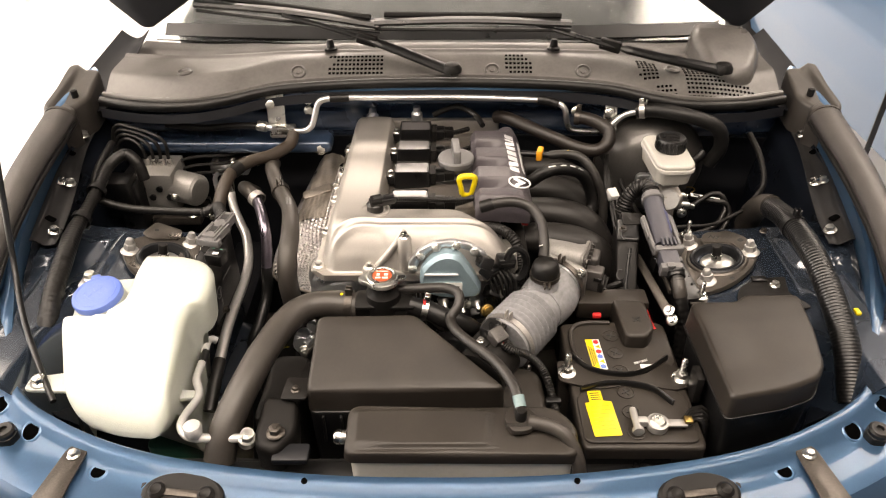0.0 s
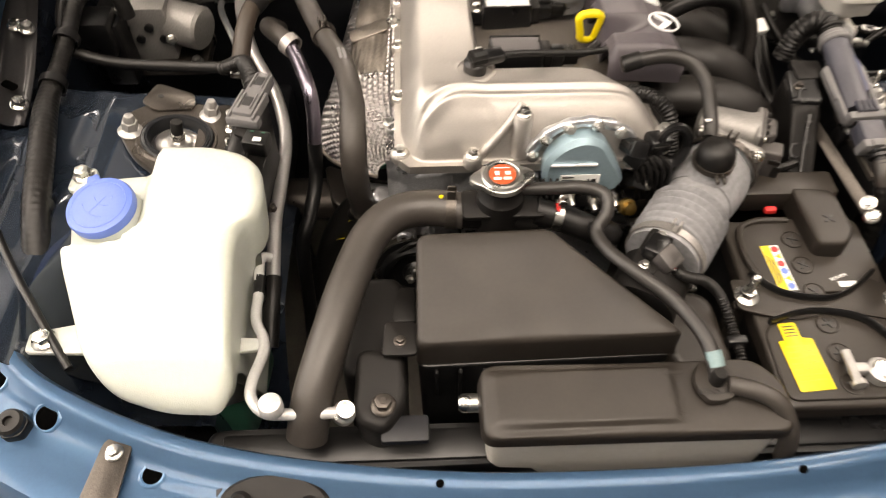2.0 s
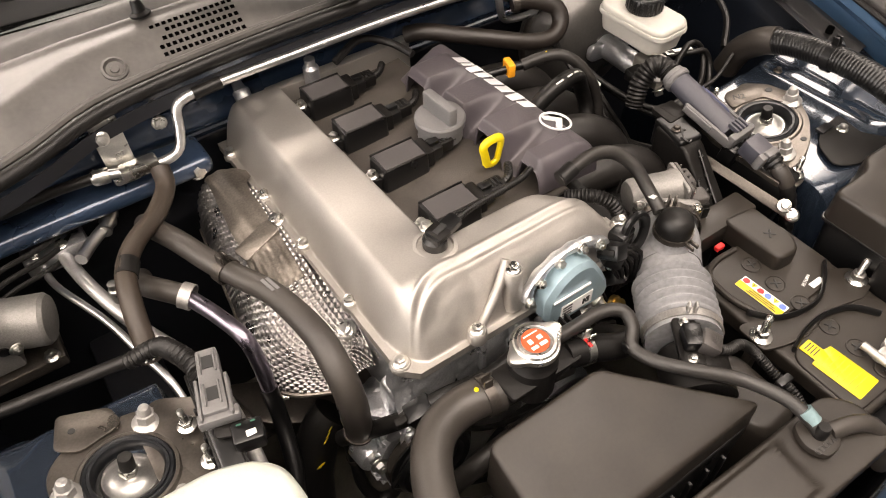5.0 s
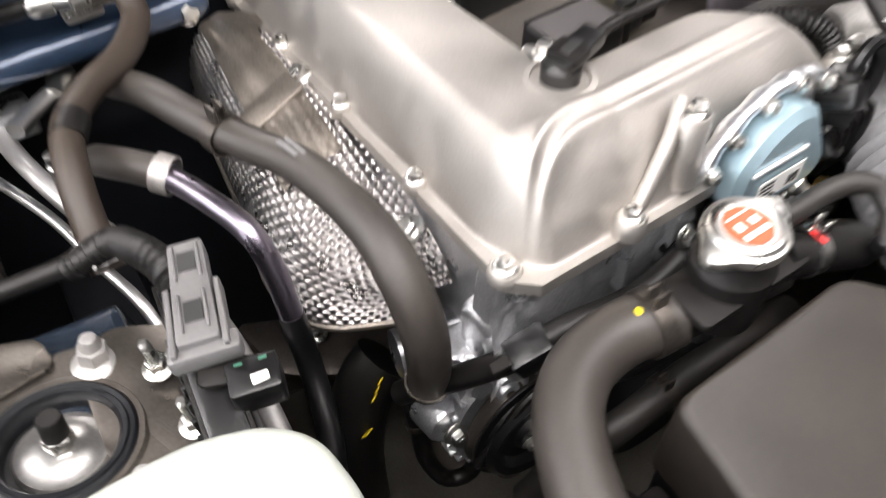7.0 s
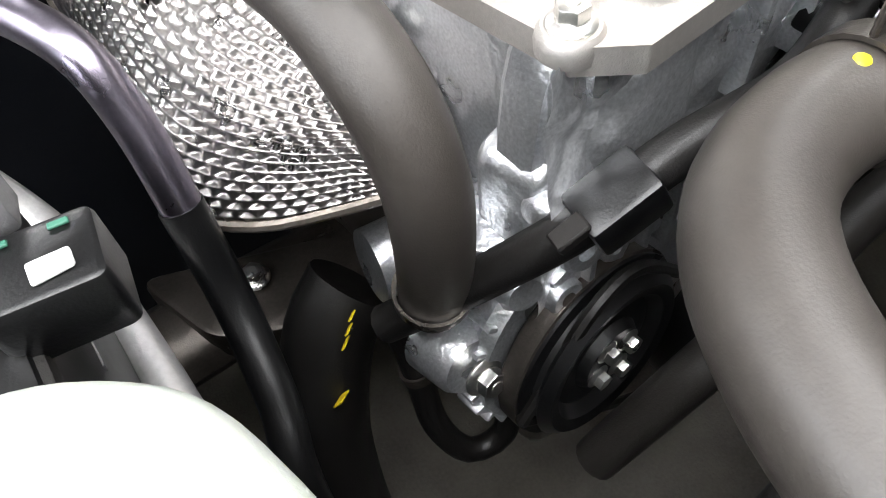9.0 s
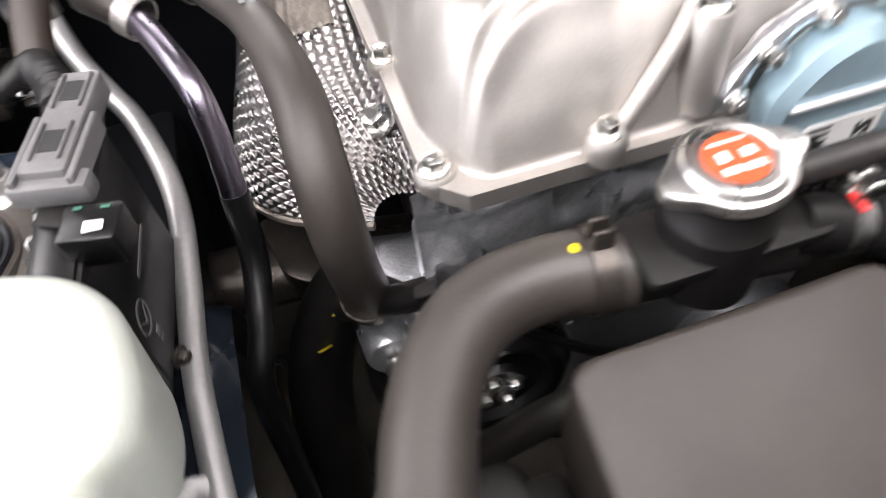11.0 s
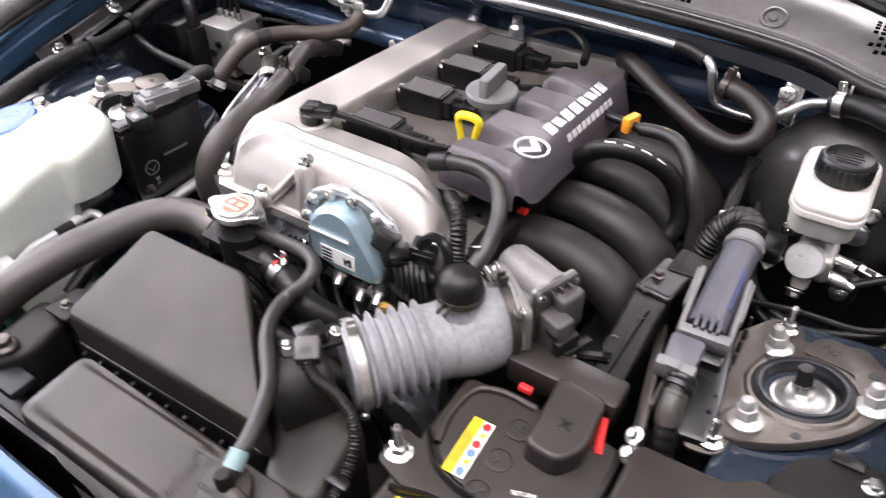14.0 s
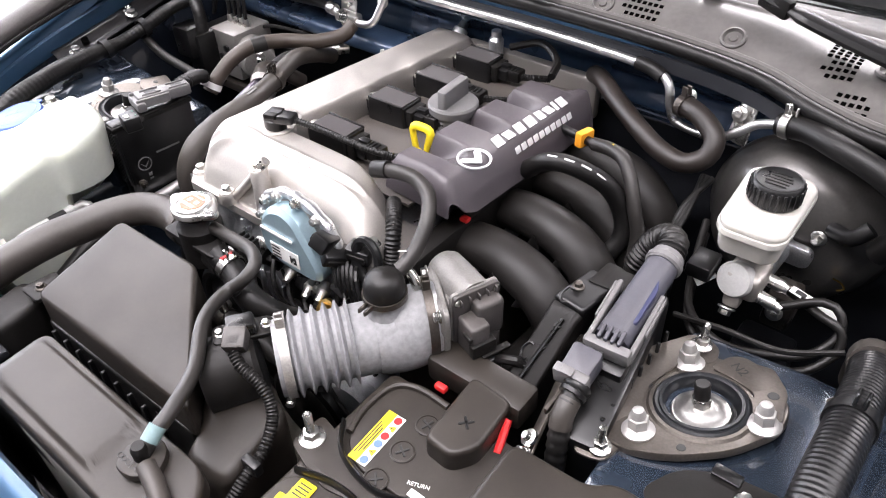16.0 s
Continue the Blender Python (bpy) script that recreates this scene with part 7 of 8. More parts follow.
rv = part("reservoir", cushion(RV, 0.927, 0.884, 0.006, 0.012, 0.90, inner=6), TANK_Y, mcy, "milky brake fluid reservoir")
part("rib", prism([(0.445 + (x - 0.445) * 1.035, 1.258 + (y - 1.258) * 1.03) for x, y in RV], 0.909, 0.918, 0.012, 0.002), TANK_Y, rv)
part("belly", cushion([(0.428, 1.215), (0.470, 1.215), (0.470, 1.295), (0.428, 1.295)], 0.892, 0.866, 0.006, 0.01, 0.85, inner=3), TANK_Y, rv)
part("neck", lathe([(0.024, 0.90), (0.024, 0.935)], pose(0.446, 1.262, 0), 28), TANK_Y, rv)
rc = part("cap", lathe([(0.0280, 0.928), (0.0285, 0.932), (0.0285, 0.950), (0.0262, 0.953), (0.024, 0.9535), (0.022, 0.9525), (0.001, 0.9525)], pose(0.446, 1.262, 0), 40), PLASTIC_D, rv, "black ribbed brake fluid cap")
KN = to_mesh("rib", box(0, 0, 0, 0.0025, 0.0035, 0.020, 0.0006, 1), PLASTIC_D)
for k in range(26):
    a = 2 * math.pi * k / 26
    put("rib", KN, pose(0.446 + 0.0285 * math.cos(a), 1.262 + 0.0285 * math.sin(a), 0.940, 0, 0, math.degrees(a)), rc)
for k in range(5):
    part("embossed_line", box(0.446, 1.250 + 0.006 * k, 0.9528, 0.030 - 0.004 * abs(k - 2), 0.0022, 0.0010, 0.0003, 1), PLASTIC, rc)
part("level_sensor", box(0.405, 1.21, 0.845, 0.03, 0.04, 0.02, 0.004), PLASTIC_D, mcy)

# ---- hydraulic brake unit on the other side ----
au = thing("brake_hydraulic_unit", (-0.60, 1.34, 0.7), "alloy brake hydraulic unit with a round motor and black socket", "brake unit")
part("block", box(-0.60, 1.345, 0.80, 0.075, 0.09, 0.095, 0.005), ALLOY, au)
for k in range(4):
    part("port", lathe([(0.007, 0), (0.007, 0.004), (0.004, 0.005)], axis((-0.628 + 0.018 * k, 1.30, 0.815 - 0.02 * (k % 2)), (-0.628 + 0.018 * k, 1.28, 0.815 - 0.02 * (k % 2)))), PLASTIC_D, au)
part("motor", lathe([(0.033, 0), (0.034, 0.004), (0.034, 0.062), (0.030, 0.067), (0.001, 0.068)], axis((-0.575, 1.335, 0.805), (-0.48, 1.30, 0.80)), 32), ALLOY, au, "round dull metal motor")
part("controller", box(-0.645, 1.32, 0.79, 0.045, 0.12, 0.11, 0.006), PLASTIC_D, au)
part("socket", box(-0.655, 1.27, 0.83, 0.05, 0.05, 0.06, 0.006), PLASTIC_D, au)
for k in range(4):
    x = -0.625 + 0.016 * k
    part("union", lathe([(0.006, 0), (0.006, 0.012), (0.004, 0.016)], pose(x, 1.345, 0.846)), STEEL, au)
    part("pipe", tube([(x, 1.345, 0.86), (x - 0.005, 1.35, 0.885 + 0.006 * k), (x - 0.03 - 0.01 * k, 1.36, 0.90 + 0.008 * k), (-0.685, 1.37, 0.885 + 0.012 * k), (-0.70, 1.36, 0.84)], 0.0038, 8), RUBBER_D, au, "thin black brake pipe")
for k in range(3):
    part("rear_pipe", tube([(-0.58, 1.37, 0.835 - 0.02 * k), (-0.54, 1.38, 0.845 - 0.02 * k), (-0.48, 1.40, 0.84 - 0.02 * k), (-0.44, 1.44, 0.83 - 0.02 * k)], 0.0038, 8), RUBBER_D, au)
part("foot", box(-0.58, 1.34, 0.735, 0.12, 0.09, 0.02, 0.004), STEEL_D, au)
bolt((-0.535, 1.30, 0.748), au, s=1.2)
bolt((-0.56, 1.29, 0.80), au, (0.3, -1, 0), 1.0)

# ---- pipes and hoses on the exhaust side ----
bh = thing("heater_hose", (-0.37, 1.25, 0.84), "brown-tinted rubber heater hose", "hose")
part("hose", tube([(-0.313, 1.375, 0.905), (-0.318, 1.352, 0.892), (-0.345, 1.315, 0.888), (-0.385, 1.275, 0.893), (-0.408, 1.235, 0.895), (-0.418, 1.195, 0.885), (-0.424, 1.160, 0.862), (-0.427, 1.14, 0.842)], 0.0125, 16, 0.006), RUBBER_BROWN, bh)
part("sleeve", tube([(-0.40, 1.25, 0.895), (-0.410, 1.228, 0.894)], 0.0135, 16), RUBBER_D, bh)
part("end_band", clamp_ring((-0.426, 1.147, 0.85), (0.05, 0.5, 0.6), 0.013, 0.010), WHITE, bh)
hm = thing("hose_fitting", (-0.33, 1.39, 0.9), "bright steel pipe joint on a bracket", "pipe fitting")
part("bracket", prism([(-0.018, -0.045), (0.018, -0.045), (0.018, 0.05), (0.005, 0.055), (-0.02, 0.05)], 0, 0.003, 0.006, 0.001, pose(-0.352, 1.412, 0.925, 78, 0, 0)), STEEL, hm)
bolt((-0.362, 1.405, 0.957), hm, (0, -1, 0.3), 1.2)
part("pipe", tube([(-0.38, 1.395, 0.912), (-0.345, 1.388, 0.908), (-0.30, 1.385, 0.905), (-0.278, 1.39, 0.912), (-0.268, 1.40, 0.935), (-0.262, 1.41, 0.955), (-0.245, 1.413, 0.965), (-0.20, 1.414, 0.968)], 0.0068, 12, 0.006), PIPE, hm)
part("joint", box(-0.335, 1.388, 0.908, 0.05, 0.022, 0.018, 0.004), STEEL, hm)
part("nut", lathe([(0.010, 0), (0.011, 0.006), (0.011, 0.018), (0.008, 0.022)], axis((-0.372, 1.393, 0.911), (-0.40, 1.398, 0.913))), STEEL, hm)
part("rear_hose", tube([(-0.385, 1.396, 0.912), (-0.44, 1.41, 0.905), (-0.52, 1.42, 0.895), (-0.60, 1.43, 0.90)], 0.0075, 10), RUBBER_D, hm)
for x, y, z in ((-0.285, 1.428, 0.957), (-0.286, 1.428, 0.933), (0.282, 1.405, 0.940)):
    bolt((x, y, z), hm, (0, -1, 0.3), 1.2)
bolt((-0.265, 1.405, 0.853), hm, (0.2, -1, 0.4), 1.6)
cp = thing("crossover_pipe", (0, 1.41, 0.95), "long bright metal pipe with black sleeves below the cowl", "pipe")
part("pipe", tube([(-0.20, 1.414, 0.968), (-0.10, 1.416, 0.967), (0.05, 1.417, 0.966), (0.185, 1.413, 0.963), (0.235, 1.405, 0.961), (0.256, 1.396, 0.95), (0.262, 1.395, 0.925), (0.272, 1.395, 0.905), (0.30, 1.392, 0.90), (0.335, 1.385, 0.905), (0.355, 1.385, 0.918), (0.38, 1.39, 0.938), (0.412, 1.389, 0.948)], 0.0062, 12, 0.006), PIPE, cp)
part("sleeve", tube([(-0.235, 1.413, 0.966), (-0.195, 1.414, 0.968)], 0.0085, 12), RUBBER_D, cp)
part("sleeve", tube([(0.20, 1.411, 0.963), (0.222, 1.408, 0.962), (0.243, 1.402, 0.957)], 0.0095, 12), RUBBER_D, cp)
part("bracket", prism([(-0.012, -0.03), (0.02, -0.03), (0.012, 0.03), (-0.012, 0.03)], 0, 0.003, 0.005, 0.0008, pose(0.356, 1.412, 0.925, 70, 0, -20)), STEEL, cp)
bolt((0.352, 1.402, 0.938), cp, (-0.2, -1, 0.4), 1.2)
ac = thing("air_conditioning_pipe", (-0.40, 1.2, 0.6), "bright aluminium air conditioning pipe", "pipe")
part("pipe", tube([(-0.47, 1.415, 0.800), (-0.458, 1.345, 0.803), (-0.436, 1.275, 0.788), (-0.414, 1.232, 0.774), (-0.397, 1.200, 0.764), (-0.380, 1.140, 0.756), (-0.374, 1.09, 0.752), (-0.375, 1.03, 0.748), (-0.378, 0.96, 0.742), (-0.372, 0.862, 0.738)], 0.0092, 14, 0.008), PIPE_OX, ac)
part("black_end", tube([(-0.3725, 0.872, 0.738), (-0.372, 0.84, 0.732), (-0.374, 0.79, 0.705)], 0.0108, 12), RUBBER_D, ac)
part("thin_pipe", tube([(-0.500, 1.415, 0.79), (-0.490, 1.35, 0.808), (-0.455, 1.26, 0.808), (-0.435, 1.19, 0.80), (-0.42, 1.14, 0.79), (-0.415, 1.09, 0.76)], 0.005, 10, 0.008), PIPE, ac)
part("block", box(-0.475, 1.425, 0.800, 0.085, 0.04, 0.032, 0.006), ALU_R, ac, "cast valve block on the firewall")
bolt((-0.465, 1.412, 0.818), ac, s=1.0)
bolt((-0.50, 1.412, 0.818), ac, s=0.8)
part("fitting", lathe([(0.012, 0), (0.012, 0.02), (0.009, 0.024), (0.009, 0.04)], axis((-0.392, 1.43, 0.822), (-0.415, 1.38, 0.826))), STEEL, ac)
part("link", tube([(-0.40, 1.41, 0.823), (-0.426, 1.386, 0.826), (-0.450, 1.355, 0.832)], 0.0085, 12), PIPE, ac)
part("service_valve", lathe([(0.008, 0), (0.008, 0.02), (0.006, 0.022), (0.006, 0.03), (0.001, 0.031)], pose(-0.428, 1.255, 0.838)), STEEL, ac)
pp = thing("power_steering_pipe", (-0.35, 1.1, 0.5), "purple-tinted metal pipe with a rubber end", "pipe")
part("hose", tube([(-0.395, 1.31, 0.80), (-0.40, 1.27, 0.835), (-0.392, 1.235, 0.856), (-0.375, 1.21, 0.860), (-0.358, 1.193, 0.855)], 0.0135, 14), RUBBER, pp)
part("clamp", clamp_ring((-0.360, 1.195, 0.856), (0.6, -0.6, -0.2), 0.0145, 0.014, False), GREY_CL, pp, "pale sprung clamp")
part("pipe", tube([(-0.362, 1.197, 0.857), (-0.344, 1.153, 0.856), (-0.329, 1.110, 0.848), (-0.325, 1.089, 0.820), (-0.327, 1.070, 0.779)], 0.0097, 14, 0.006), PIPE_P, pp)
part("lower_pipe", tube([(-0.327, 1.072, 0.783), (-0.330, 1.052, 0.733), (-0.341, 1.010, 0.696), (-0.354, 0.983, 0.659), (-0.36, 0.96, 0.52), (-0.365, 0.92, 0.42)], 0.0105, 14, 0.01), PLASTIC_D, pp, "glossy black lower pipe")
hh = thing("coolant_hose", (-0.29, 1.08, 0.7), "grey-black rubber coolant hose beside the engine", "hose")
part("hose", tube([(-0.36, 1.36, 0.84), (-0.352, 1.315, 0.862), (-0.338, 1.26, 0.880), (-0.318, 1.205, 0.880), (-0.300, 1.165, 0.880), (-0.278, 1.11, 0.885), (-0.265, 1.04, 0.883), (-0.264, 0.995, 0.866), (-0.264, 0.973, 0.832), (-0.262, 0.974, 0.785), (-0.257, 0.988, 0.725)], lambda t: 0.0142 + 0.0027 * smooth01((t - 0.45) / 0.3), 20, 0.006), RUBBER, hh)
part("clamp", clamp_ring((-0.309, 1.186, 0.878), (0.3, -0.9, -0.05), 0.0158, 0.013), STEEL_D, hh, "dull sprung clamp")
part("end_clamp", clamp_ring((-0.2585, 0.985, 0.738), (0.05, 0.2, -1), 0.0176, 0.006), STEEL_D, hh)
for k in range(2):
    part("print_bar", box(0, 0, 0, 0.004, 0.022, 0.0008, 0.0002, 1, pose(-0.282 + 0.006 * k, 1.117, 0.9003 - 0.001 * k, 2, 0, 12)), GREY_PL, hh)
h2 = thing("lower_coolant_hose", (-0.33, 1.0, 0.4), "thick black lower hose with yellow marks", "hose")
part("hose", tube([(-0.258, 1.075, 0.645), (-0.285, 1.070, 0.622), (-0.315, 1.050, 0.575), (-0.332, 1.025, 0.50), (-0.338, 1.00, 0.38)], 0.030, 20, 0.01), RUBBER_D, h2)
for k in range(3):
    part("yellow_mark", box(0, 0, 0, 0.014, 0.003, 0.0012, 0.0003, 1, pose(-0.274 - 0.006 * k, 1.050 - 0.003 * k, 0.657 - 0.006 * k, -50, 20, 40)), YELLOW, h2)
part("yellow_dot", box(0, 0, 0, 0.012, 0.008, 0.0012, 0.0003, 1, pose(-0.306, 1.030, 0.617, -50, 20, 30)), YELLOW, h2)
h4 = thing("lower_crossover_hose", (-0.07, 0.88, 0.70), "dull black hose crossing low before the engine", "hose")
part("hose", tube([(-0.215, 0.905, 0.60), (-0.175, 0.890, 0.665), (-0.132, 0.880, 0.706), (-0.07, 0.880, 0.716), (0.0, 0.877, 0.714), (0.06, 0.885, 0.69)], 0.0135, 16, 0.006), RUBBER_MID, h4)
part("clamp", clamp_ring((-0.10, 0.880, 0.712), (1, 0, 0.15), 0.014, 0.010), STEEL_D, h4)
h3 = thing("small_lower_hose", (-0.27, 0.95, 0.5), "small bent black hose low on the engine", "hose")
part("hose", tube([(-0.268, 1.012, 0.690), (-0.268, 0.998, 0.65), (-0.270, 0.985, 0.60), (-0.258, 0.970, 0.565), (-0.235, 0.962, 0.57), (-0.225, 0.965, 0.62)], 0.0085, 12), RUBBER_D, h3)
part("clamp", clamp_ring((-0.268, 0.998, 0.65), (0, -0.3, -1), 0.009, 0.006, False), STEEL_D, h3)
arm = thing("engine_mount", (-0.28, 1.2, 0.44), "grey cast engine mount arm", "engine mount")
part("arm", prism([(-0.36, 1.30), (-0.20, 1.22), (-0.16, 1.14), (-0.22, 1.12), (-0.34, 1.20)], 0.47, 0.51, 0.02, 0.006), STEEL_D, arm)
bolt((-0.28, 1.225, 0.512), arm, s=1.6)
part("green_cap", lathe([(0.02, 0), (0.02, 0.01), (0.001, 0.012)], pose(-0.25, 1.30, 0.51)), GREEN, arm)

# relay box beside the tower with its tall connector
rb = thing("control_module", (-0.375, 1.0, 0.72), "black control module with a grey plug on top", "control module")
RM = pose(-0.3905, 1.008, 0.815, 0, 0, -5)
part("case", box(-0.006, 0, 0, 0.025, 0.130, 0.130, 0.005, 2, RM), PLASTIC_D, rb, "black moulded case")
part("case_lid", box(-0.006, 0, 0.058, 0.029, 0.134, 0.008, 0.002, 2, RM), PLASTIC, rb)
for k in range(7):
    part("fin", box(-0.0195, -0.05 + 0.012 * k, 0.0, 0.008, 0.004, 0.12, 0.001, 1, RM), PLASTIC_D, rb)
for k in range(5):
    part("front_fin", box(-0.012 + 0.006 * k, -0.066, 0.01, 0.004, 0.006, 0.09, 0.001, 1, RM), PLASTIC_D, rb)
part("mark_ring", lathe([(0.0115, 0), (0.0115, 0.0008), (0.0098, 0.0008), (0.0098, 0)], RM @ pose(0.007, -0.035, -0.012, 0, 90, 0), 24, cap=False), GREY_PL, rb)
part("mark_wing", prism([(-0.008, 0.004), (0.0, -0.004), (0.008, 0.004), (0.0, -0.007)], 0, 0.0008, 0.001, 0.0002, RM @ pose(0.007, -0.035, -0.012, 90, 0, 90)), GREY_PL, rb)
for i in range(4):
    for j in range(4):
        if (i * 5 + j * 3 + i * j) % 3:
            part("code_bar", box(0.0072, -0.036 + 0.003 * i, -0.040 + 0.003 * j, 0.0006, 0.0028, 0.0028, 0, 1, RM), GREY_PL, rb)
part("line_bar", box(0.0072, 0.008, -0.002, 0.0006, 0.04, 0.003, 0, 1, RM), GREY_PL, rb)
PM2 = pose(-0.384, 1.034, 0.890, -2, 0, -14)
pl = part("plug", prism([(-0.0125, -0.040), (0.0125, -0.040), (0.011, 0.040), (-0.011, 0.040)], 0, 0.016, 0.003, 0.002, PM2), GREY_PL, rb, "grey lever plug")
part("lever", box(0.001, -0.040, 0.004, 0.042, 0.014, 0.014, 0.003, 2, PM2), GREY_PL, pl)
for a in (-1, 1):
    part("lever_arm", box(a * 0.0150, -0.02, 0.008, 0.004, 0.050, 0.014, 0.001, 1, PM2), GREY_PL, pl)
for k, y in enumerate((-0.018, 0.022)):
    part("slot", box(0, y, 0.0164, 0.011, 0.016, 0.001, 0.0003, 1, PM2), INK, pl)
    for a in (-1, 1):
        part("slot_ridge", box(a * 0.0075, y, 0.017, 0.002, 0.028, 0.003, 0.0008, 1, PM2), GREY_PL, pl)
part("lower_plug", prism([(-0.015, -0.012), (0.015, -0.012), (0.015, 0.012), (-0.015, 0.012)], 0, 0.022, 0.003, 0.002, pose(-0.376, 0.968, 0.872, 0, 0, -14)), PLASTIC_D, rb)
for a in (-1, 1):
    part("pin_window", box(a * 0.007, 0.008, 0.0225, 0.005, 0.002, 0.001, 0.0003, 1, pose(-0.376, 0.968, 0.872, 0, 0, -14)), GREEN, rb)
part("white_dot", prism([(-0.005, -0.003), (0.005, -0.004), (0.006, 0.002), (-0.004, 0.004)], 0, 0.001, 0.001, 0.0003, pose(-0.374, 0.963, 0.8945)), WHITE, rb)
part("eye_tab", prism([(-0.012, -0.010), (0.030, -0.008), (0.030, 0.008), (-0.012, 0.010)], 0, 0.004, 0.006, 0.001, pose(-0.392, 0.985, 0.884, 0, 10, -20)), PLASTIC, rb)
part("cable_boot", tube([(-0.388, 1.050, 0.890), (-0.392, 1.072, 0.894), (-0.402, 1.10, 0.891), (-0.415, 1.125, 0.880), (-0.45, 1.145, 0.855)], lambda t: 0.011 - 0.002 * t, 12, 0.004, ribs=(0.007, 0.0016)), RUBBER_D, rb)
part("cable", tube([(-0.41, 1.12, 0.882), (-0.45, 1.145, 0.858), (-0.52, 1.16, 0.85), (-0.60, 1.17, 0.85), (-0.66, 1.18, 0.862)], 0.008, 10), RUBBER_D, rb)
bolt((-0.376, 0.955, 0.78), rb, (0.8, -0.5, 0), 0.8, BOLT_DARK)

# wiring looms along the wings
ll = thing("wing_loom", (-0.66, 1.0, 0.8), "thick black taped wiring loom along the inner wing", "wiring loom")
part("loom", tube([(-0.600, 0.66, 0.66), (-0.612, 0.74, 0.76), (-0.622, 0.87, 0.85), (-0.636, 0.97, 0.872), (-0.655, 1.06, 0.872), (-0.660, 1.13, 0.872), (-0.658, 1.19, 0.885), (-0.655, 1.245, 0.900), (-0.632, 1.275, 0.910), (-0.608, 1.268, 0.895), (-0.600, 1.262, 0.86)], lambda t: 0.0155 - 0.004 * smooth01((t - 0.55) / 0.2), 14, 0.006, ribs=(0.008, 0.0003)), RUBBER_D, ll)
part("branch", tube([(-0.66, 1.18, 0.880), (-0.674, 1.22, 0.89), (-0.682, 1.28, 0.895), (-0.684, 1.34, 0.90)], 0.008, 10), RUBBER_D, ll)
for y, x, z in ((1.10, -0.658, 0.872), (0.90, -0.626, 0.857), (1.18, -0.6585, 0.8825)):
    part("tape", clamp_ring((x, y, z), (0.02, 1, 0.15), 0.0155, 0.012, False), PLASTIC_D, ll)
rl = thing("wing_duct", (0.61, 1.0, 0.8), "black ribbed hose along the inner wing", "hose")
part("hose", tube([(0.600, 1.185, 0.80), (0.599, 1.168, 0.842), (0.598, 1.135, 0.876), (0.601, 1.08, 0.896), (0.600, 1.01, 0.908), (0.599, 0.94, 0.908), (0.602, 0.87, 0.888), (0.604, 0.79, 0.850), (0.598, 0.72, 0.80)], lambda t: 0.0195 if t > 0.2 else 0.021, 20, 0.006, ribs=(0.0052, 0.00045)), PLASTIC_D, rl)
part("sleeve", tube([(0.600, 1.186, 0.798), (0.599, 1.168, 0.842), (0.598, 1.135, 0.876), (0.600, 1.112, 0.888)], 0.0222, 20), RUBBER, rl, "smooth grey-black rubber end")
part("strap", clamp_ring((0.600, 1.02, 0.9065), (0, 1, -0.1), 0.0204, 0.012), PLASTIC_D, rl)
part("marker", box(0.640, 0.845, 0.868, 0.008, 0.014, 0.006, 0.002), YELLOW, rl)
part("thin_cable", tube([(0.64, 1.36, 0.91), (0.645, 1.30, 0.89), (0.638, 1.24, 0.86), (0.60, 1.20, 0.83)], 0.006, 8), RUBBER_D, rl)

# ---- hoses on the intake side ----
pv = thing("breather_hose", (0.14, 1.0, 0.88), "curved black breather hose", "hose")
part("hose", tube([(0.064, 1.023, 0.944), (0.095, 1.026, 0.952), (0.125, 1.027, 0.953), (0.150, 1.018, 0.947), (0.165, 0.998, 0.932), (0.169, 0.975, 0.912), (0.168, 0.955, 0.900), (0.165, 0.945, 0.896)], 0.0086, 16, 0.005), RUBBER_MID, pv)
part("end_sleeve", tube([(0.0655, 1.0235, 0.945), (0.086, 1.0255, 0.951)], 0.0104, 16), RUBBER_D, pv)
part("tag", box(0, 0, 0, 0.006, 0.018, 0.0008, 0.0002, 1, pose(0.163, 0.962, 0.911, -30, -20, 0)), WHITE, pv)
vh = thing("vacuum_hose", (0.25, 1.2, 0.8), "black rubber hose with a white printed line", "hose")
part("hose", tube([(0.165, 1.195, 0.890), (0.190, 1.192, 0.912), (0.215, 1.192, 0.922), (0.245, 1.203, 0.914), (0.272, 1.216, 0.894), (0.290, 1.222, 0.862), (0.298, 1.215, 0.83), (0.285, 1.195, 0.80)], 0.0118, 16, 0.005), RUBBER_D, vh)
PR = spline([(0.200, 1.186, 0.930), (0.222, 1.188, 0.932), (0.250, 1.198, 0.924), (0.278, 1.211, 0.901), (0.297, 1.216, 0.868)], 0.004)
for k in range(0, len(PR) - 3, 5):
    part("print_bar", tube([PR[k], PR[k + 1], PR[k + 2], PR[min(k + 3, len(PR) - 1)]], 0.0013, 6, 0.004), WHITE, vh)
ol = thing("fuel_line", (0.25, 1.25, 0.85), "black line with an orange clip", "hose")
part("pipe", tube([(0.150, 1.300, 0.898), (0.195, 1.286, 0.902), (0.222, 1.276, 0.906)], 0.0062, 12), PLASTIC_D, ol)
part("clip", box(0, 0, 0, 0.012, 0.026, 0.022, 0.003, 2, pose(0.196, 1.286, 0.904, 0, 0, -15)), ORANGE, ol, "orange locking clip")
part("hose", tube([(0.215, 1.278, 0.905), (0.245, 1.266, 0.914), (0.270, 1.252, 0.915), (0.290, 1.236, 0.900), (0.305, 1.222, 0.875), (0.318, 1.215, 0.84), (0.322, 1.20, 0.78)], 0.0088, 14, 0.005), RUBBER_MID, ol)
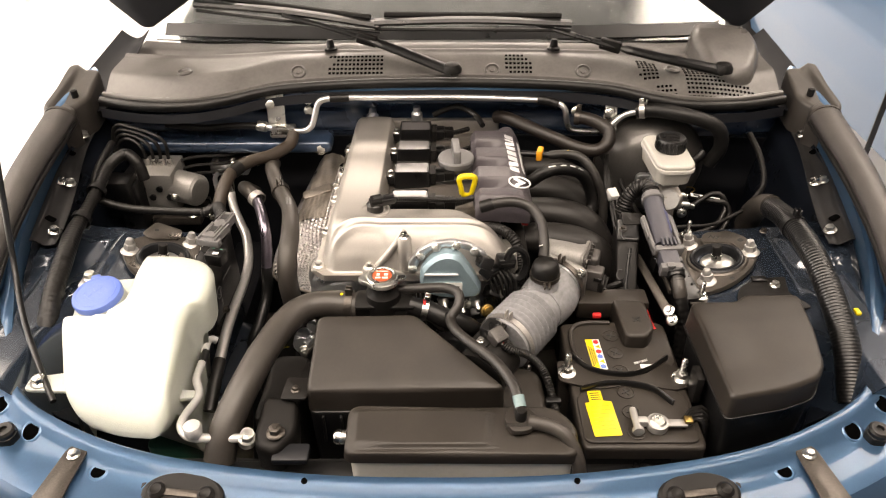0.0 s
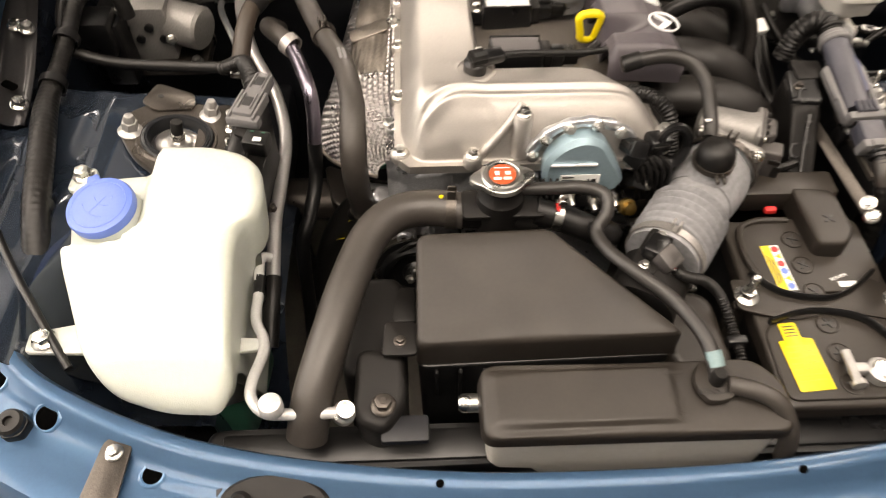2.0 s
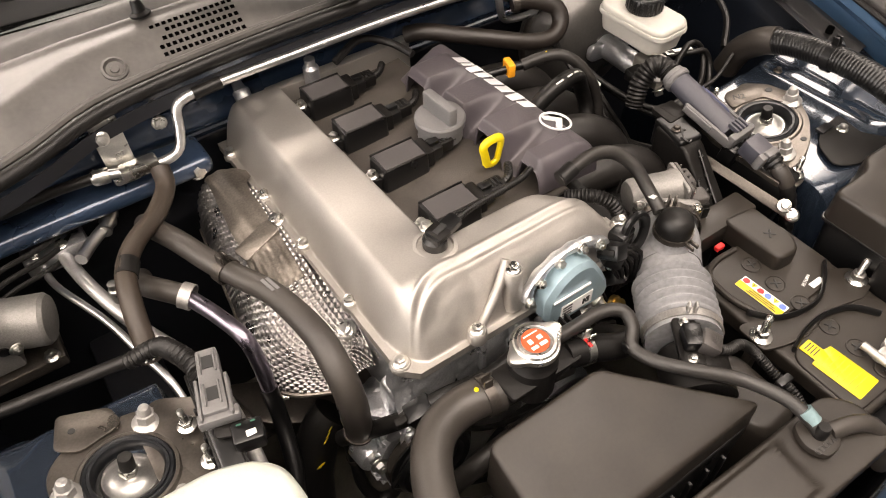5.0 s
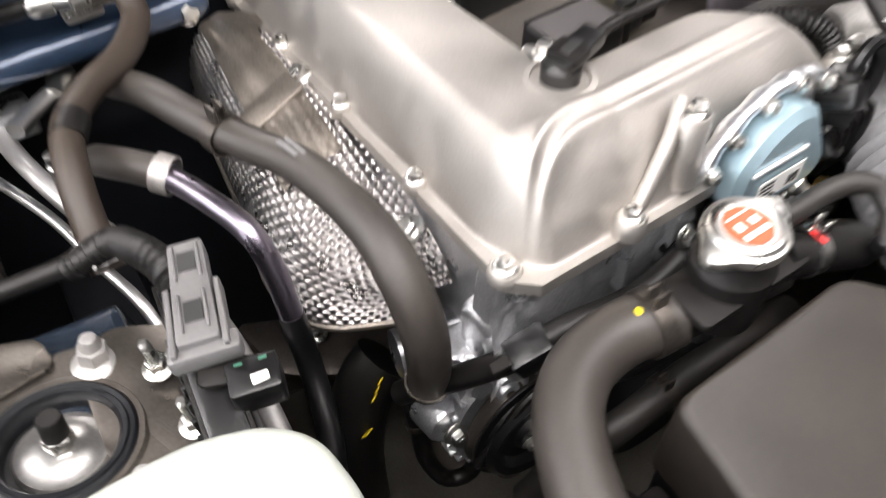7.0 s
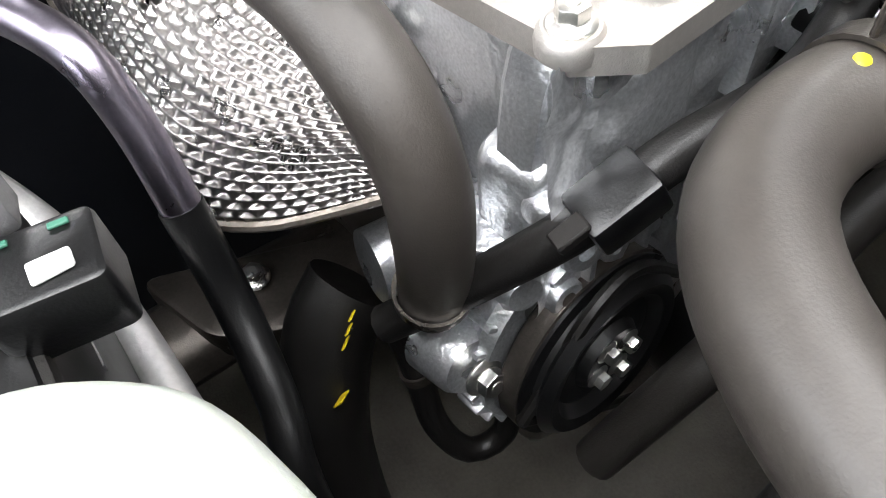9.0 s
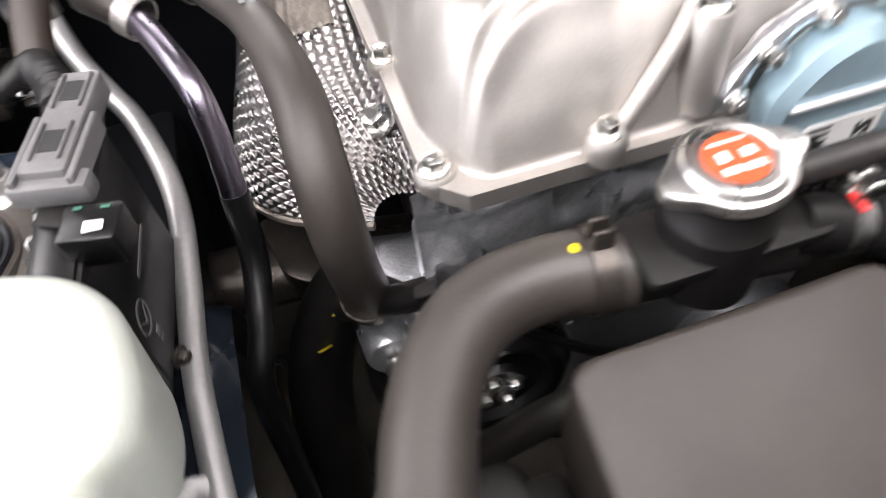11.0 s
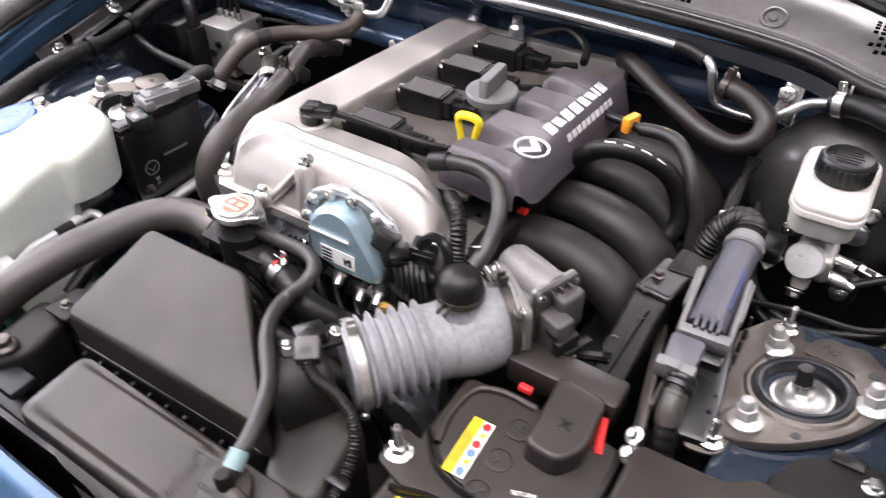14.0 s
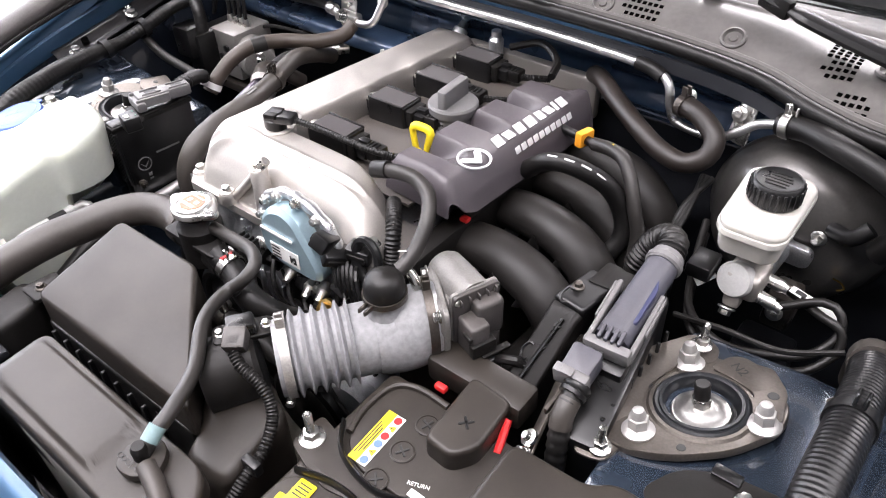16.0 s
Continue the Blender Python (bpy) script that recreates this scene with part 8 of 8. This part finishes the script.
part("yellow_dot", lathe([(0.0025, 0), (0.001, 0.001)], up((0.248, 1.264, 0.9225)), 10), YELLOW, ol)
lp = thing("heater_return_hose", (0.26, 1.38, 0.85), "large looping black heater hose", "hose")
part("hose", tube([(0.118, 1.452, 0.905), (0.140, 1.432, 0.912), (0.185, 1.395, 0.908), (0.235, 1.360, 0.900), (0.280, 1.338, 0.890), (0.318, 1.330, 0.888), (0.342, 1.338, 0.902), (0.343, 1.352, 0.921), (0.322, 1.368, 0.932), (0.298, 1.380, 0.936), (0.278, 1.388, 0.935)], 0.0135, 16, 0.006), RUBBER_LOOP, lp)
part("clamp", clamp_ring((0.284, 1.386, 0.935), (1, -0.4, 0), 0.0142, 0.010), STEEL_D, lp)
rhh = thing("brake_vacuum_hose", (0.5, 1.36, 0.88), "thick black vacuum hose with a steel clip", "hose")
part("hose", tube([(0.405, 1.390, 0.947), (0.44, 1.378, 0.955), (0.48, 1.355, 0.958), (0.53, 1.34, 0.950), (0.565, 1.335, 0.93), (0.575, 1.335, 0.89), (0.56, 1.34, 0.85)], 0.0148, 16, 0.006), RUBBER_D, rhh)
part("clamp", clamp_ring((0.416, 1.386, 0.950), (1, -0.3, 0.2), 0.0155, 0.011), STEEL, rhh)
for k in range(2):
    part("tab", box(0, 0, 0.024, 0.003, 0.010, 0.018, 0.0008, 1, pose(0.412 + 0.009 * k, 1.386, 0.944)), STEEL, rhh)
wc = thing("white_connector", (0.346, 1.25, 0.80), "small white wiring connector", "connector")
part("body", box(0, 0, 0, 0.020, 0.024, 0.020, 0.003, 2, pose(0.346, 1.255, 0.826, 20, 0, 15)), WHITE, wc)
for k in range(2):
    part("lead", tube([(0.346 + 0.008 * k, 1.248, 0.818), (0.352 + 0.01 * k, 1.22, 0.79), (0.366 + 0.012 * k, 1.19, 0.75), (0.37 + 0.012 * k, 1.15, 0.70)], 0.005, 8), RUBBER_D, wc)
vl = thing("speed_sensor_leads", (0.36, 1.33, 0.8), "thin black leads beside the booster", "cable")
for k in range(3):
    part("lead", tube([(0.35 - 0.006 * k, 1.36, 0.86), (0.338 + 0.004 * k, 1.30, 0.84), (0.344, 1.25 - 0.01 * k, 0.80), (0.36, 1.18, 0.76), (0.39 + 0.02 * k, 1.13, 0.73)], 0.0045, 8), RUBBER_D, vl)
lead2 = thing("tower_lead", (0.5, 1.15, 0.82), "thin black wire over the tower", "cable")
part("wire", tube([(0.40, 1.16, 0.80), (0.46, 1.155, 0.815), (0.52, 1.15, 0.825), (0.575, 1.165, 0.845)], 0.0035, 8), RUBBER_D, lead2)

# ---- fuel service pipe at the front corner ----
fp = thing("service_pipe", (-0.33, 0.70, 0.7), "bright bent aluminium pipe with two unions", "pipe")
part("pipe", tube([(-0.366, 0.865, 0.790), (-0.376, 0.858, 0.798), (-0.372, 0.805, 0.800), (-0.371, 0.771, 0.800), (-0.360, 0.746, 0.800), (-0.358, 0.725, 0.802), (-0.364, 0.69, 0.808), (-0.362, 0.668, 0.810), (-0.345, 0.652, 0.810), (-0.31, 0.650, 0.810), (-0.272, 0.650, 0.810)], 0.0062, 12, 0.005), PIPE_PALE, fp)
part("union", lathe([(0.012, 0), (0.012, 0.012), (0.009, 0.014), (0.009, 0.024)], up((-0.268, 0.652, 0.80), (0.2, -0.2, 1))), STEEL, fp)
part("union_nut", prism([(0.009 * math.cos(math.pi / 3 * k), 0.009 * math.sin(math.pi / 3 * k)) for k in range(6)], 0.012, 0.024, 0, 0.001, up((-0.268, 0.652, 0.80), (0.2, -0.2, 1))), STEEL, fp)
part("service_cap", lathe([(0.010, 0), (0.0105, 0.003), (0.0125, 0.006), (0.0125, 0.017), (0.011, 0.020), (0.001, 0.021)], up((-0.338, 0.652, 0.814), (0, 0, 1))), PIPE_PALE, fp)
part("black_sleeve", tube([(-0.3735, 0.83, 0.799), (-0.372, 0.805, 0.800)], 0.0070, 10), PLASTIC_D, fp)

# ---- bonnet prop rod ----
pr = thing("prop_rod", (-0.60, 0.74, 0.82), "slim black bonnet prop rod", "prop rod")
part("rod", tube([(-0.550, 0.702, 0.826), (-0.595, 0.765, 0.848), (-0.640, 0.835, 0.872), (-0.678, 0.915, 0.915), (-0.668, 0.930, 1.0), (-0.645, 0.928, 1.1), (-0.61, 0.95, 1.3), (-0.58, 0.97, 1.55), (-0.56, 0.98, 1.84)], 0.0046, 10, 0.02), PLASTIC_D, pr)

# ---- radiator behind the front panel ----
rad = thing("radiator", (0, 0.64, 0.4), "black radiator behind the front panel", "radiator")
part("core", box(0, 0.635, 0.58, 0.80, 0.035, 0.36, 0.004), PLASTIC_D, rad)
part("top_tank", cushion([(-0.42, 0.66), (0.42, 0.66), (0.42, 0.61), (-0.42, 0.61)], 0.755, 0.72, 0.012, 0.012), PLASTIC_D, rad)
